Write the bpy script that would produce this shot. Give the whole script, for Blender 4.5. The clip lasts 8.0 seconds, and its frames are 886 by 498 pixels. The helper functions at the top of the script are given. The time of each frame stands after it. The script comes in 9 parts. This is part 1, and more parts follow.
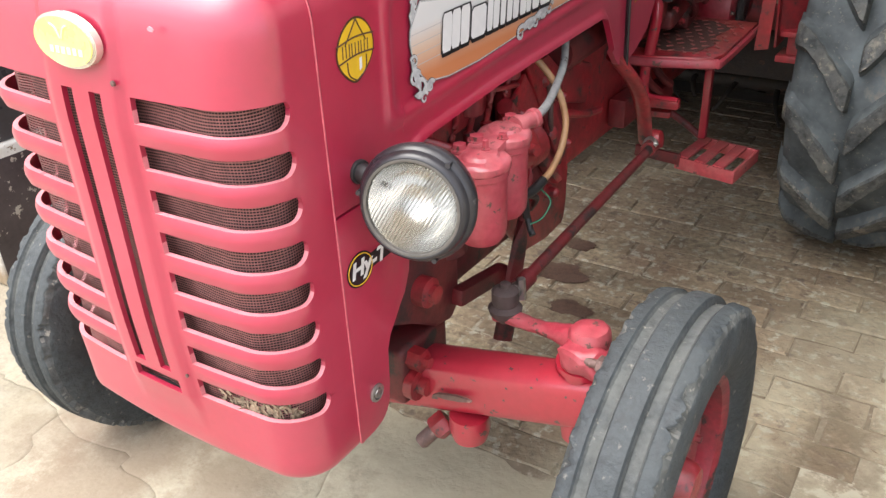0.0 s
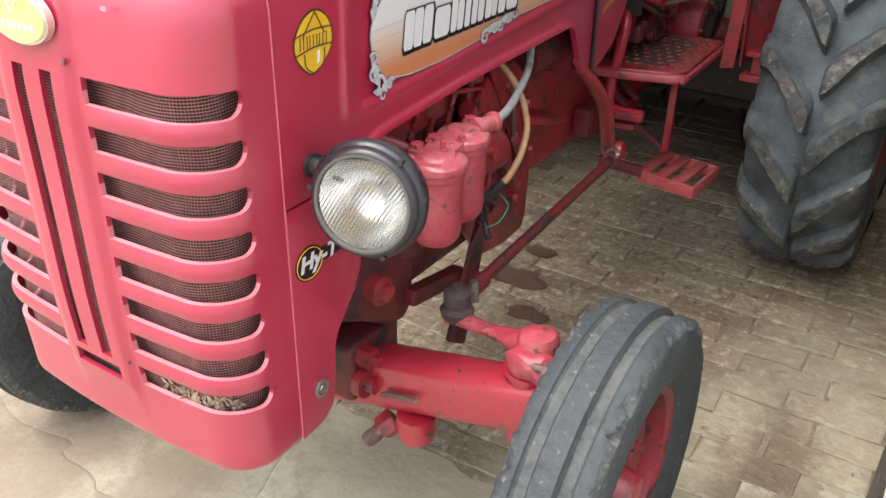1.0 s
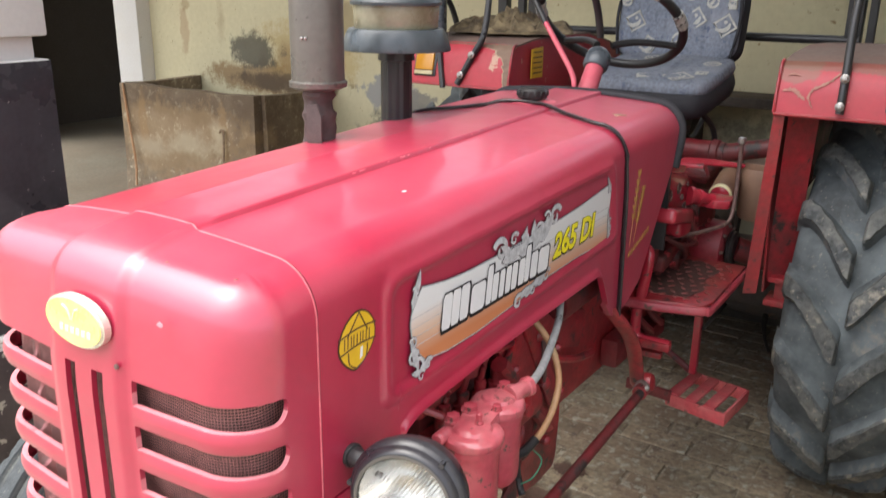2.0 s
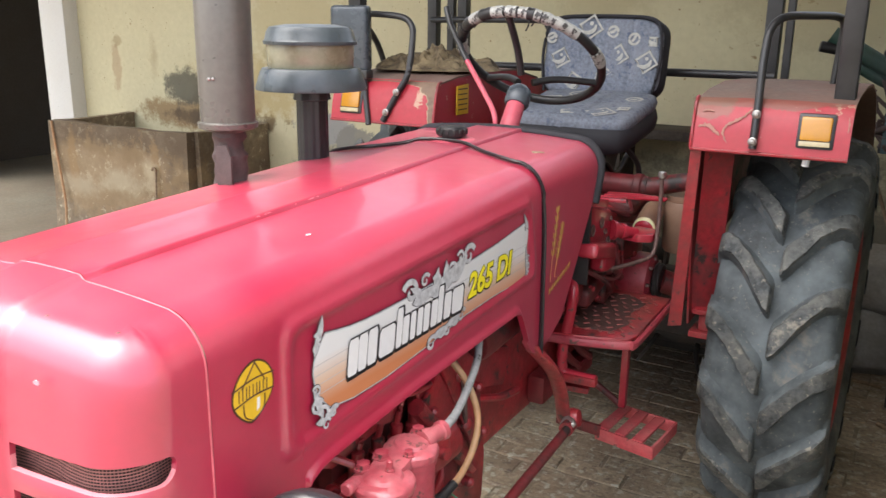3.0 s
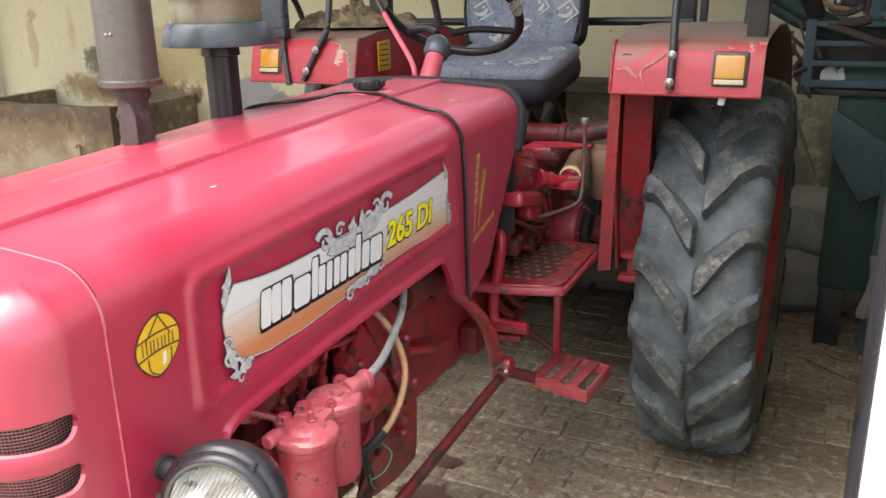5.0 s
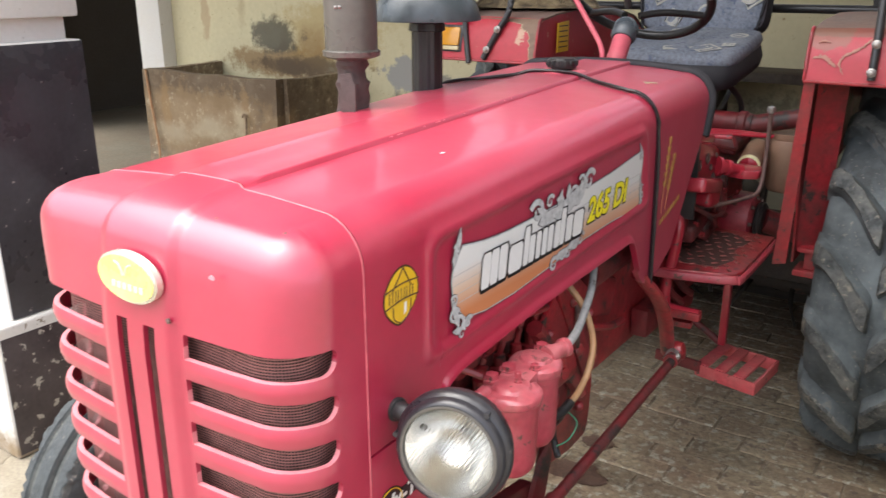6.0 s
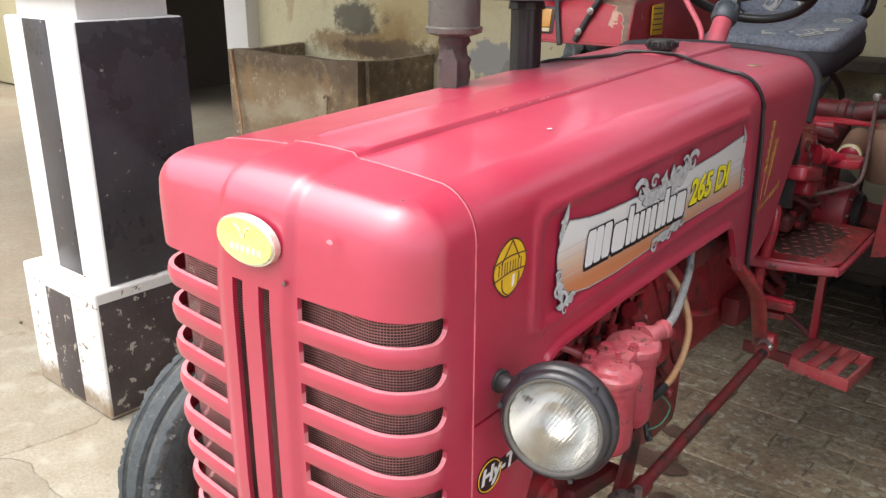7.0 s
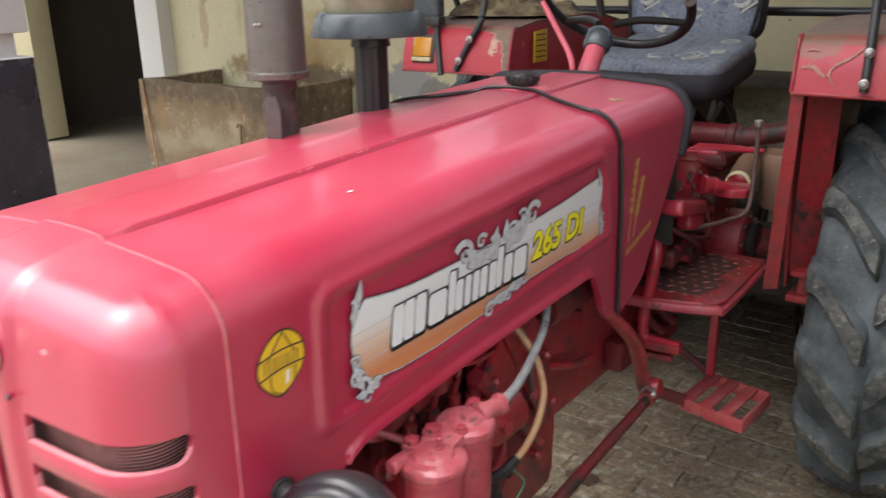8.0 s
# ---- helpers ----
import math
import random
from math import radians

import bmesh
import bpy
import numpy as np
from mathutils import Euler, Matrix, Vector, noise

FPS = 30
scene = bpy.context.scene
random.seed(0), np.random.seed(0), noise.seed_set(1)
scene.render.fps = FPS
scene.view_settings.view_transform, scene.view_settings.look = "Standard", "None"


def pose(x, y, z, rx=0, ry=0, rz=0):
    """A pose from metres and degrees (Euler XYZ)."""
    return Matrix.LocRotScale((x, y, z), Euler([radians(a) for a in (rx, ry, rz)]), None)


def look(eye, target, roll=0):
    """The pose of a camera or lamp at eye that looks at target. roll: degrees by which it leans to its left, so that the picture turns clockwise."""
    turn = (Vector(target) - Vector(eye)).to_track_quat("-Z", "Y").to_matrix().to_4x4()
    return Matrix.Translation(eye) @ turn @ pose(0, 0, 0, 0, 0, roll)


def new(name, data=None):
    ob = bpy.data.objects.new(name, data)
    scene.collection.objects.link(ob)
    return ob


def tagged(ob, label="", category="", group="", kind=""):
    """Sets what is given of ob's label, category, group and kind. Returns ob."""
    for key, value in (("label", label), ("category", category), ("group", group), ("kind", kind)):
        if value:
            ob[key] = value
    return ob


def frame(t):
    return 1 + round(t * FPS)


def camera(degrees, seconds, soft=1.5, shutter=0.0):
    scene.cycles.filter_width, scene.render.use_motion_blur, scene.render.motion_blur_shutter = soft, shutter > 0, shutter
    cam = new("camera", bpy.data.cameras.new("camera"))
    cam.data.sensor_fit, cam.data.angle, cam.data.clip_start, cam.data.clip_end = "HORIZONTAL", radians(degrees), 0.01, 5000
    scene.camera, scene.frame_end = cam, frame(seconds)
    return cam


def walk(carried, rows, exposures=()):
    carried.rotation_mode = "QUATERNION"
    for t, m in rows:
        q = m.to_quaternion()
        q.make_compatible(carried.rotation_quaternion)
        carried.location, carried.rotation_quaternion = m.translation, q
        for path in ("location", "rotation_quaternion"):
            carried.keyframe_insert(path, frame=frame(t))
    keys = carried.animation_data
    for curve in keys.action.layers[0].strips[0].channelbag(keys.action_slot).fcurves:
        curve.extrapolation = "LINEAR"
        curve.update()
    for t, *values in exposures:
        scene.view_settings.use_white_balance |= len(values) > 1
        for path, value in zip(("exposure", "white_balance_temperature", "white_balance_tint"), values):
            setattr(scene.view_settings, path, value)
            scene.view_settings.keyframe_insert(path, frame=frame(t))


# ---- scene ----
cam = camera(56.1, 8.0, soft=1.4, shutter=0.25)
PATH = [
    (0, (0.999, -0.773, 1.401), (0.002, 0.666, 0.435), -2.8),
    (0.5, (1.006, -0.79, 1.404), (0.025, 0.662, 0.44), -2.0),
    (1, (1.023, -0.759, 1.396), (0.086, 0.723, 0.434), 1.2),
    (1.5, (0.987, -0.75, 1.465), (-0.023, 0.772, 0.651), 1.0),
    (2, (0.964, -0.732, 1.567), (-0.096, 0.854, 0.964), 0.7),
    (2.2, (0.963, -0.725, 1.573), (-0.089, 0.884, 1.023), 0.9),
    (3.3, (1.031, -0.652, 1.579), (0.115, 1.044, 1.046), 0.1),
    (3.5, (1.042, -0.639, 1.57), (0.165, 1.076, 1.031), -0.5),
    (4, (1.066, -0.628, 1.553), (0.243, 1.112, 1.008), -1.2),
    (4.2, (1.077, -0.625, 1.548), (0.263, 1.118, 1.0), -1.3),
    (5.3, (1.035, -0.679, 1.525), (0.136, 0.998, 0.91), -0.9),
    (5.5, (1.013, -0.71, 1.518), (0.059, 0.938, 0.907), -0.5),
    (6, (0.952, -0.776, 1.529), (-0.137, 0.779, 0.899), -0.2),
    (6.5, (0.92, -0.812, 1.521), (-0.258, 0.671, 0.879), 0.2),
    (7, (0.91, -0.824, 1.51), (-0.298, 0.628, 0.852), 0.2),
    (7.5, (0.928, -0.752, 1.52), (-0.272, 0.708, 0.864), -0.3),
    (8, (0.993, -0.537, 1.547), (-0.145, 0.982, 0.919), -1.2),
]
EXPOSURES = [(0.0, 1.6), (0.5, 1.5), (1.0, 1.5), (2.0, 1.52), (3.5, 1.82), (4.0, 1.52), (5.5, 1.75), (6.0, 1.52), (6.5, 1.36), (7.0, 1.29), (7.5, 1.24), (8.0, 1.27)]
walk(cam, [(t, look(eye, target, roll)) for t, eye, target, roll in PATH], EXPOSURES)

# ---- world, sun, exposure ----
world = bpy.data.worlds.new("world")
scene.world = world
world.use_nodes = True
wn, wl = world.node_tree.nodes, world.node_tree.links
sky = wn.new("ShaderNodeTexSky")
sky.sky_type = "NISHITA"
sky.sun_disc = False
SUN_ELEV, SUN_ROT = radians(70), radians(226)
sky.sun_elevation, sky.sun_rotation = SUN_ELEV, SUN_ROT
sky.air_density, sky.dust_density, sky.ozone_density = 1.0, 4.0, 1.0
bg = next(n for n in wn if n.type == "BACKGROUND")
bg.inputs["Strength"].default_value = 0.2
soft = wn.new("ShaderNodeHueSaturation")
soft.inputs["Saturation"].default_value = 0.42
wl.new(sky.outputs[0], soft.inputs["Color"])
wl.new(soft.outputs[0], bg.inputs["Color"])
sun = new("sun", bpy.data.lights.new("sun", "SUN"))
sun.data.energy, sun.data.angle, sun.data.color = 1.35, radians(85), (1.0, 0.95, 0.88)
SUN_FROM = Vector((math.sin(SUN_ROT) * math.cos(SUN_ELEV), math.cos(SUN_ROT) * math.cos(SUN_ELEV), math.sin(SUN_ELEV)))
sun.matrix_world = look(SUN_FROM * 20, (0, 0, 0))

# ---- materials ----
def material(name, colour, rough=0.5, metal=0.0, spots=None, spot_scale=6.0, spot_size=0.5, spot_soft=0.1, grain=0.12, grain_scale=60.0,
             bump=0.1, bump_scale=80.0, coat=0.0, dust=None, dust_amount=0.0, dust_scale=4.0, per_object=0.0, per_island=0.0, spec=0.5, in_place=False, sheen=0.0, patches=None, coat_rough=0.2, coat_ior=1.5, ior=1.5):
    """A painted or raw surface: base colour with fine grain, larger dust clouds, worn spots of a second colour, and fine relief."""
    m = bpy.data.materials.new(name)
    m.use_nodes = True
    n, l = m.node_tree.nodes, m.node_tree.links
    b = n["Principled BSDF"]
    co = n.new("ShaderNodeNewGeometry").outputs["Position"] if in_place else n.new("ShaderNodeTexCoord").outputs["Object"]

    def noise_of(scale, detail=6.0, rough_=0.6):
        t = n.new("ShaderNodeTexNoise")
        t.inputs["Scale"].default_value, t.inputs["Detail"].default_value, t.inputs["Roughness"].default_value = scale, detail, rough_
        l.new(co, t.inputs["Vector"])
        return t.outputs["Fac"]

    def ramp(fac, a, c):
        r = n.new("ShaderNodeMapRange")
        r.inputs["From Min"].default_value, r.inputs["From Max"].default_value = a, c
        l.new(fac, r.inputs["Value"])
        return r.outputs["Result"]

    def mix(fac, a, c, kind="MIX"):
        x = n.new("ShaderNodeMix")
        x.data_type, x.blend_type = "RGBA", kind
        for sock, v in ((x.inputs["Factor"], fac), (x.inputs[6], a), (x.inputs[7], c)):
            if isinstance(v, (int, float)):
                sock.default_value = v
            elif isinstance(v, tuple):
                sock.default_value = (*v, 1)
            else:
                l.new(v, sock)
        return x.outputs[2]

    g = ramp(noise_of(grain_scale), 0.3, 0.7)
    dark = tuple(c * (1 - grain) for c in colour)
    lite = tuple(min(1, c * (1 + grain)) for c in colour)
    col = mix(g, dark, lite)
    big = ramp(noise_of(dust_scale, 4.0), 0.35, 0.7)
    if dust:
        mul = n.new("ShaderNodeMath")
        mul.operation = "MULTIPLY"
        mul.inputs[1].default_value = dust_amount
        l.new(big, mul.inputs[0])
        col = mix(mul.outputs[0], col, dust)
    if spots:
        s = ramp(noise_of(spot_scale, 8.0, 0.65), spot_size, spot_size + spot_soft)
        col = mix(s, col, spots)
    if patches:
        colour2, scale2, size2, soft2 = patches
        col = mix(ramp(noise_of(scale2, 5.0, 0.7), size2, size2 + soft2), col, colour2)
    if per_object or per_island:
        src = n.new("ShaderNodeObjectInfo").outputs["Random"] if per_object else n.new("ShaderNodeNewGeometry").outputs["Random Per Island"]
        amt = per_object or per_island
        r = n.new("ShaderNodeMapRange")
        r.inputs["To Min"].default_value, r.inputs["To Max"].default_value = 1 - amt, 1 + amt
        l.new(src, r.inputs["Value"])
        hsv = n.new("ShaderNodeHueSaturation")
        l.new(r.outputs["Result"], hsv.inputs["Value"])
        l.new(col, hsv.inputs["Color"])
        col = hsv.outputs["Color"]
    l.new(col, b.inputs["Base Color"])
    rr = n.new("ShaderNodeMapRange")
    rr.inputs["To Min"].default_value, rr.inputs["To Max"].default_value = max(0.02, rough - 0.08), min(1, rough + 0.12)
    l.new(big, rr.inputs["Value"])
    l.new(rr.outputs["Result"], b.inputs["Roughness"])
    b.inputs["Metallic"].default_value = metal
    b.inputs["Specular IOR Level"].default_value = spec
    b.inputs["IOR"].default_value = ior
    b.inputs["Coat Weight"].default_value = coat
    b.inputs["Sheen Weight"].default_value, b.inputs["Sheen Roughness"].default_value = sheen, 0.4
    b.inputs["Coat Roughness"].default_value, b.inputs["Coat IOR"].default_value = coat_rough, coat_ior
    if bump:
        bp = n.new("ShaderNodeBump")
        bp.inputs["Strength"].default_value, bp.inputs["Distance"].default_value = bump, 0.004
        l.new(noise_of(bump_scale, 8.0), bp.inputs["Height"])
        l.new(bp.outputs["Normal"], b.inputs["Normal"])
    return m


M_RED = material("red_paint", (0.368, 0.009, 0.042), 0.38, grain=0.05, bump=0.02, bump_scale=30, coat=0.30, coat_rough=0.11, coat_ior=1.50, spec=0.78, ior=1.60, sheen=0.06, dust=(0.46, 0.055, 0.100), dust_amount=0.4, dust_scale=3.0)
M_RED_AXLE = material("worn_red_paint", (0.40, 0.014, 0.036), 0.36, grain=0.08, bump=0.05, bump_scale=40, dust=(0.42, 0.065, 0.075), dust_amount=0.3, spots=(0.09, 0.05, 0.045), spot_scale=34, spot_size=0.625, spot_soft=0.012, coat=0.8, coat_rough=0.14, coat_ior=1.5)
M_FLAKED = material("flaking_red_paint", (0.345, 0.026, 0.048), 0.45, grain=0.2, bump=0.3, bump_scale=45, coat=0.15, dust=(0.42, 0.125, 0.130), dust_amount=0.55, dust_scale=14, spots=(0.10, 0.05, 0.04), spot_scale=26, spot_size=0.60, spot_soft=0.02)
# Worn casting paint, its colour paled to hold the head's pinkish shine.
M_FILTERHEAD = material("worn_pink_shine_casting_paint", (0.40, 0.065, 0.085), 0.36, grain=0.25, bump=0.5, bump_scale=32, coat=0.5, dust=(0.46, 0.16, 0.165), dust_amount=0.6, dust_scale=18, spots=(0.14, 0.05, 0.045), spot_scale=28, spot_size=0.61, spot_soft=0.03)
M_RED_OLD = material("grimy_red_casting", (0.37, 0.018, 0.028), 0.42, coat=0.3, grain=0.25, bump=0.35, bump_scale=45, dust=(0.12, 0.038, 0.036), dust_amount=0.8, dust_scale=11, spots=(0.045, 0.03, 0.027), spot_scale=20, spot_size=0.59, spot_soft=0.06)
M_RED_DARK = material("oily_red_casting", (0.175, 0.014, 0.019), 0.5, grain=0.25, bump=0.3, bump_scale=45, dust=(0.06, 0.030, 0.027), dust_amount=0.85, dust_scale=8, spots=(0.03, 0.022, 0.02), spot_scale=14, spot_size=0.55, spot_soft=0.08)
M_RIM = material("rusty_rim_paint", (0.26, 0.022, 0.034), 0.5, grain=0.3, bump=0.4, bump_scale=45, dust=(0.10, 0.045, 0.04), dust_amount=0.8, dust_scale=10, spots=(0.035, 0.026, 0.024), spot_scale=16, spot_size=0.54, spot_soft=0.05)
M_JOINT = material("worn_bonnet_joint_edge", (0.56, 0.12, 0.15), 0.45, grain=0.3, grain_scale=40, bump=0.02)
M_BLACK_DUSTY = material("dusty_black_enamel", (0.015, 0.015, 0.019), 0.34, grain=0.2, bump=0.1, dust=(0.055, 0.050, 0.052), dust_amount=0.5, dust_scale=11, spots=(0.26, 0.23, 0.21), spot_scale=40, spot_size=0.66, spot_soft=0.05)
M_BEZEL = material("dull_lamp_bezel", (0.13, 0.125, 0.115), 0.45, metal=0.5, grain=0.2, bump=0.1, dust=(0.16, 0.14, 0.125), dust_amount=0.6, dust_scale=14)
M_PINK = material("worn_red_edge", (0.78, 0.24, 0.28), 0.4, grain=0.1, bump=0.02)
M_COLUMN = material("faded_column_paint", (0.56, 0.085, 0.125), 0.42, grain=0.1, bump=0.05, dust=(0.50, 0.16, 0.18), dust_amount=0.5, dust_scale=12)
# Worn edge paint, paled further to paint in the sky's highlight on the lips.
M_LIP = material("worn_edge_paint_with_highlight", (0.70, 0.24, 0.27), 0.34, grain=0.12, bump=0.05, coat=0.3)
M_DUSTRED = material("dusty_fender_top", (0.165, 0.115, 0.088), 0.75, grain=0.2, bump=0.2, dust=(0.23, 0.12, 0.095), dust_amount=0.6, dust_scale=5, spots=(0.34, 0.06, 0.06), spot_scale=7, spot_size=0.66, spot_soft=0.06)
M_FENDER = material("chipped_fender_paint", (0.40, 0.016, 0.036), 0.45, grain=0.1, bump=0.1, dust=(0.34, 0.075, 0.07), dust_amount=0.5, dust_scale=6, spots=(0.46, 0.28, 0.20), spot_scale=11, spot_size=0.63, spot_soft=0.02)
M_TYRE_F = material("dusty_front_rubber", (0.026, 0.032, 0.036), 0.66, grain=0.5, grain_scale=80, bump=1.4, bump_scale=45, dust=(0.052, 0.060, 0.062), dust_amount=0.85, dust_scale=11, spots=(0.20, 0.19, 0.165), spot_scale=55, spot_size=0.62, spot_soft=0.12)
M_TYRE_TORN = material("torn_dusty_rubber_edge", (0.052, 0.057, 0.058), 0.9, grain=0.4, grain_scale=90, bump=1.2, bump_scale=60, dust=(0.108, 0.112, 0.105), dust_amount=0.85, dust_scale=22, spots=(0.26, 0.245, 0.21), spot_scale=52, spot_size=0.62, spot_soft=0.08)
M_TYRE_CHIP = material("pale_chipped_rubber", (0.15, 0.15, 0.14), 0.9, grain=0.4, bump=0.5, dust=(0.12, 0.12, 0.112), dust_amount=0.8, dust_scale=40)
M_TYRE_R = material("dusty_rear_rubber", (0.034, 0.040, 0.043), 0.78, grain=0.3, bump=0.35, bump_scale=45, dust=(0.152, 0.177, 0.188), dust_amount=0.9, dust_scale=6, spots=(0.22, 0.21, 0.18), spot_scale=90, spot_size=0.60, spot_soft=0.12, patches=((0.23, 0.205, 0.17), 6.5, 0.60, 0.14))
M_LUG = material("dusty_lug_rubber", (0.046, 0.052, 0.055), 0.8, grain=0.55, grain_scale=60, bump=2.0, bump_scale=30, dust=(0.175, 0.176, 0.162), dust_amount=0.9, dust_scale=15, spots=(0.27, 0.245, 0.20), spot_scale=80, spot_size=0.585, spot_soft=0.10, patches=((0.26, 0.24, 0.20), 9, 0.60, 0.08), per_object=0.2, in_place=True)
M_BLACK = material("black_plastic", (0.012, 0.012, 0.014), 0.36, grain=0.15, bump=0.05, dust=(0.045, 0.040, 0.038), dust_amount=0.35, dust_scale=9)
M_BLACK_PAINT = material("black_painted_steel", (0.018, 0.018, 0.02), 0.38, grain=0.1, bump=0.04, dust=(0.08, 0.075, 0.07), dust_amount=0.4, dust_scale=7)
M_GREYPLASTIC = material("weathered_grey_plastic", (0.045, 0.055, 0.066), 0.27, grain=0.15, bump=0.08, dust=(0.13, 0.145, 0.16), dust_amount=0.4, dust_scale=10)
M_GREYWORN = material("dusty_grey_sheet_metal", (0.042, 0.054, 0.063), 0.33, grain=0.2, bump=0.15, dust=(0.10, 0.115, 0.12), dust_amount=0.6, dust_scale=9, spots=(0.05, 0.05, 0.05), spot_scale=28, spot_size=0.64, spot_soft=0.06)
M_MUFFLER = material("dull_grey_muffler_steel", (0.125, 0.117, 0.106), 0.34, metal=0.35, grain=0.12, bump=0.08, dust=(0.15, 0.13, 0.11), dust_amount=0.5, dust_scale=6, spots=(0.10, 0.075, 0.06), spot_scale=10, spot_size=0.58, spot_soft=0.12)
M_RUST = material("rusty_pipe_steel", (0.075, 0.05, 0.046), 0.75, grain=0.3, bump=0.4, dust=(0.05, 0.035, 0.035), dust_amount=0.6, dust_scale=14, spots=(0.30, 0.15, 0.10), spot_scale=30, spot_size=0.66, spot_soft=0.05)
M_STEEL = material("bare_worn_steel", (0.35, 0.33, 0.31), 0.4, metal=0.8, grain=0.2, bump=0.15, spots=(0.12, 0.08, 0.06), spot_scale=40, spot_size=0.58, spot_soft=0.1)
M_BOLT = material("dirty_bolt_steel", (0.16, 0.10, 0.09), 0.55, metal=0.4, grain=0.3, bump=0.2, spots=(0.45, 0.30, 0.26), spot_scale=40, spot_size=0.6, spot_soft=0.1)
M_CHROME = material("silver_reflector", (0.66, 0.65, 0.63), 0.14, metal=1.0, grain=0.02, bump=0.0)
M_CREAM = material("clouded_amber_bowl", (0.30, 0.285, 0.205), 0.2, grain=0.08, bump=0.05, dust=(0.13, 0.105, 0.055), dust_amount=0.75, dust_scale=14)
M_YELLOW = material("yellow_enamel_badge", (0.80, 0.74, 0.16), 0.3, grain=0.03, bump=0.02, coat=0.4, dust=(0.86, 0.82, 0.42), dust_amount=0.5, dust_scale=12)
M_BADGE_PALE = material("pale_badge_print", (0.85, 0.82, 0.50), 0.3, grain=0.03, bump=0.0)
M_CHROME_RIM = material("pale_badge_rim", (0.75, 0.72, 0.62), 0.25, metal=0.6, grain=0.05, bump=0.0)
M_GOLD = material("golden_yellow_sticker", (0.66, 0.40, 0.02), 0.4, grain=0.06, bump=0.02)
M_GOLD_DARK = material("brown_sticker_outline", (0.07, 0.03, 0.012), 0.45, grain=0.1, bump=0.0)
M_ORANGE = material("amber_lamp_lens", (0.50, 0.22, 0.010), 0.2, grain=0.06, bump=0.05, bump_scale=200, coat=0.4)
M_CLEARLENS = material("pale_lamp_lens", (0.46, 0.38, 0.22), 0.25, grain=0.06, bump=0.05, coat=0.3)
M_ST_WHITE = material("white_sticker_vinyl", (0.70, 0.685, 0.685), 0.35, grain=0.03, bump=0.0)
M_ST_BLACK = material("black_sticker_print", (0.012, 0.010, 0.012), 0.35, grain=0.05, bump=0.0)
M_ST_GREY = material("silver_grey_scroll_print", (0.46, 0.455, 0.465), 0.35, grain=0.3, grain_scale=90, bump=0.0)
M_ST_DARKGREY = material("dark_sticker_outline", (0.07, 0.06, 0.065), 0.4, grain=0.1, bump=0.0)
M_ST_STRIPE = material("grey_sticker_stripe", (0.46, 0.42, 0.42), 0.4, grain=0.04, bump=0.0)
M_ST_YELLOW = material("yellow_sticker_print", (0.84, 0.72, 0.02), 0.35, grain=0.03, bump=0.0)
M_GOLD_FADED = material("faded_gold_print", (0.46, 0.25, 0.07), 0.45, grain=0.2, bump=0.0)
M_TAPE = material("silver_tape_wrap", (0.40, 0.40, 0.375), 0.42, metal=0.1, grain=0.3, bump=0.9, bump_scale=45, spots=(0.05, 0.045, 0.045), spot_scale=24, spot_size=0.57, spot_soft=0.03)
M_HOSE_GREY = material("grey_braided_hose", (0.27, 0.27, 0.27), 0.7, grain=0.25, bump=0.35, bump_scale=120, spots=(0.06, 0.05, 0.045), spot_scale=34, spot_size=0.60, spot_soft=0.04)
M_HOSE_TAN = material("tan_plastic_hose", (0.40, 0.20, 0.09), 0.4, grain=0.2, bump=0.1, dust=(0.46, 0.33, 0.20), dust_amount=0.6, dust_scale=14)
M_GREEN_WIRE = material("green_wire", (0.05, 0.22, 0.13), 0.5, grain=0.1, bump=0.0)
M_MESHWIRE = material("rusty_screen_wire", (0.27, 0.115, 0.105), 0.7, grain=0.3, bump=0.1, dust=(0.30, 0.15, 0.13), dust_amount=0.5, dust_scale=8)
M_RADIATOR = material("dark_radiator_core", (0.022, 0.014, 0.014), 0.8, grain=0.3, bump=0.3)
M_FOOTDIRT = material("trodden_oily_dirt", (0.058, 0.035, 0.028), 0.7, grain=0.4, bump=0.4, dust=(0.13, 0.045, 0.042), dust_amount=0.8, dust_scale=16)
M_STEPWORN = material("sun_faded_step_paint", (0.44, 0.055, 0.068), 0.5, grain=0.2, bump=0.2, dust=(0.47, 0.17, 0.16), dust_amount=0.6, dust_scale=14, spots=(0.10, 0.055, 0.045), spot_scale=30, spot_size=0.62, spot_soft=0.03)
M_TREADWORN = material("trodden_tread_paint", (0.29, 0.065, 0.060), 0.55, grain=0.3, bump=0.2, dust=(0.10, 0.055, 0.045), dust_amount=0.9, dust_scale=14)
M_BAREMETAL = material("brown_weathered_metal", (0.165, 0.105, 0.072), 0.65, grain=0.3, bump=0.3, dust=(0.24, 0.16, 0.115), dust_amount=0.7, dust_scale=14)
M_FLAKE = material("pale_flaked_primer", (0.42, 0.19, 0.15), 0.7, grain=0.35, bump=0.3, dust=(0.30, 0.17, 0.13), dust_amount=0.7, dust_scale=30)
M_CHAFF = material("dry_chaff", (0.28, 0.215, 0.145), 0.9, grain=0.4, bump=0.5, per_island=0.35)
M_CLOTH = material("crumpled_brown_cloth", (0.075, 0.052, 0.030), 0.9, grain=0.4, bump=0.6, dust=(0.33, 0.255, 0.145), dust_amount=0.8, dust_scale=22)
M_WHITE_PAINT = material("white_limewash", (0.66, 0.65, 0.63), 0.75, grain=0.04, bump=0.2, bump_scale=25, dust=(0.62, 0.58, 0.52), dust_amount=0.35, dust_scale=3,
                         spots=(0.30, 0.26, 0.22), spot_scale=26, spot_size=0.68, spot_soft=0.012)
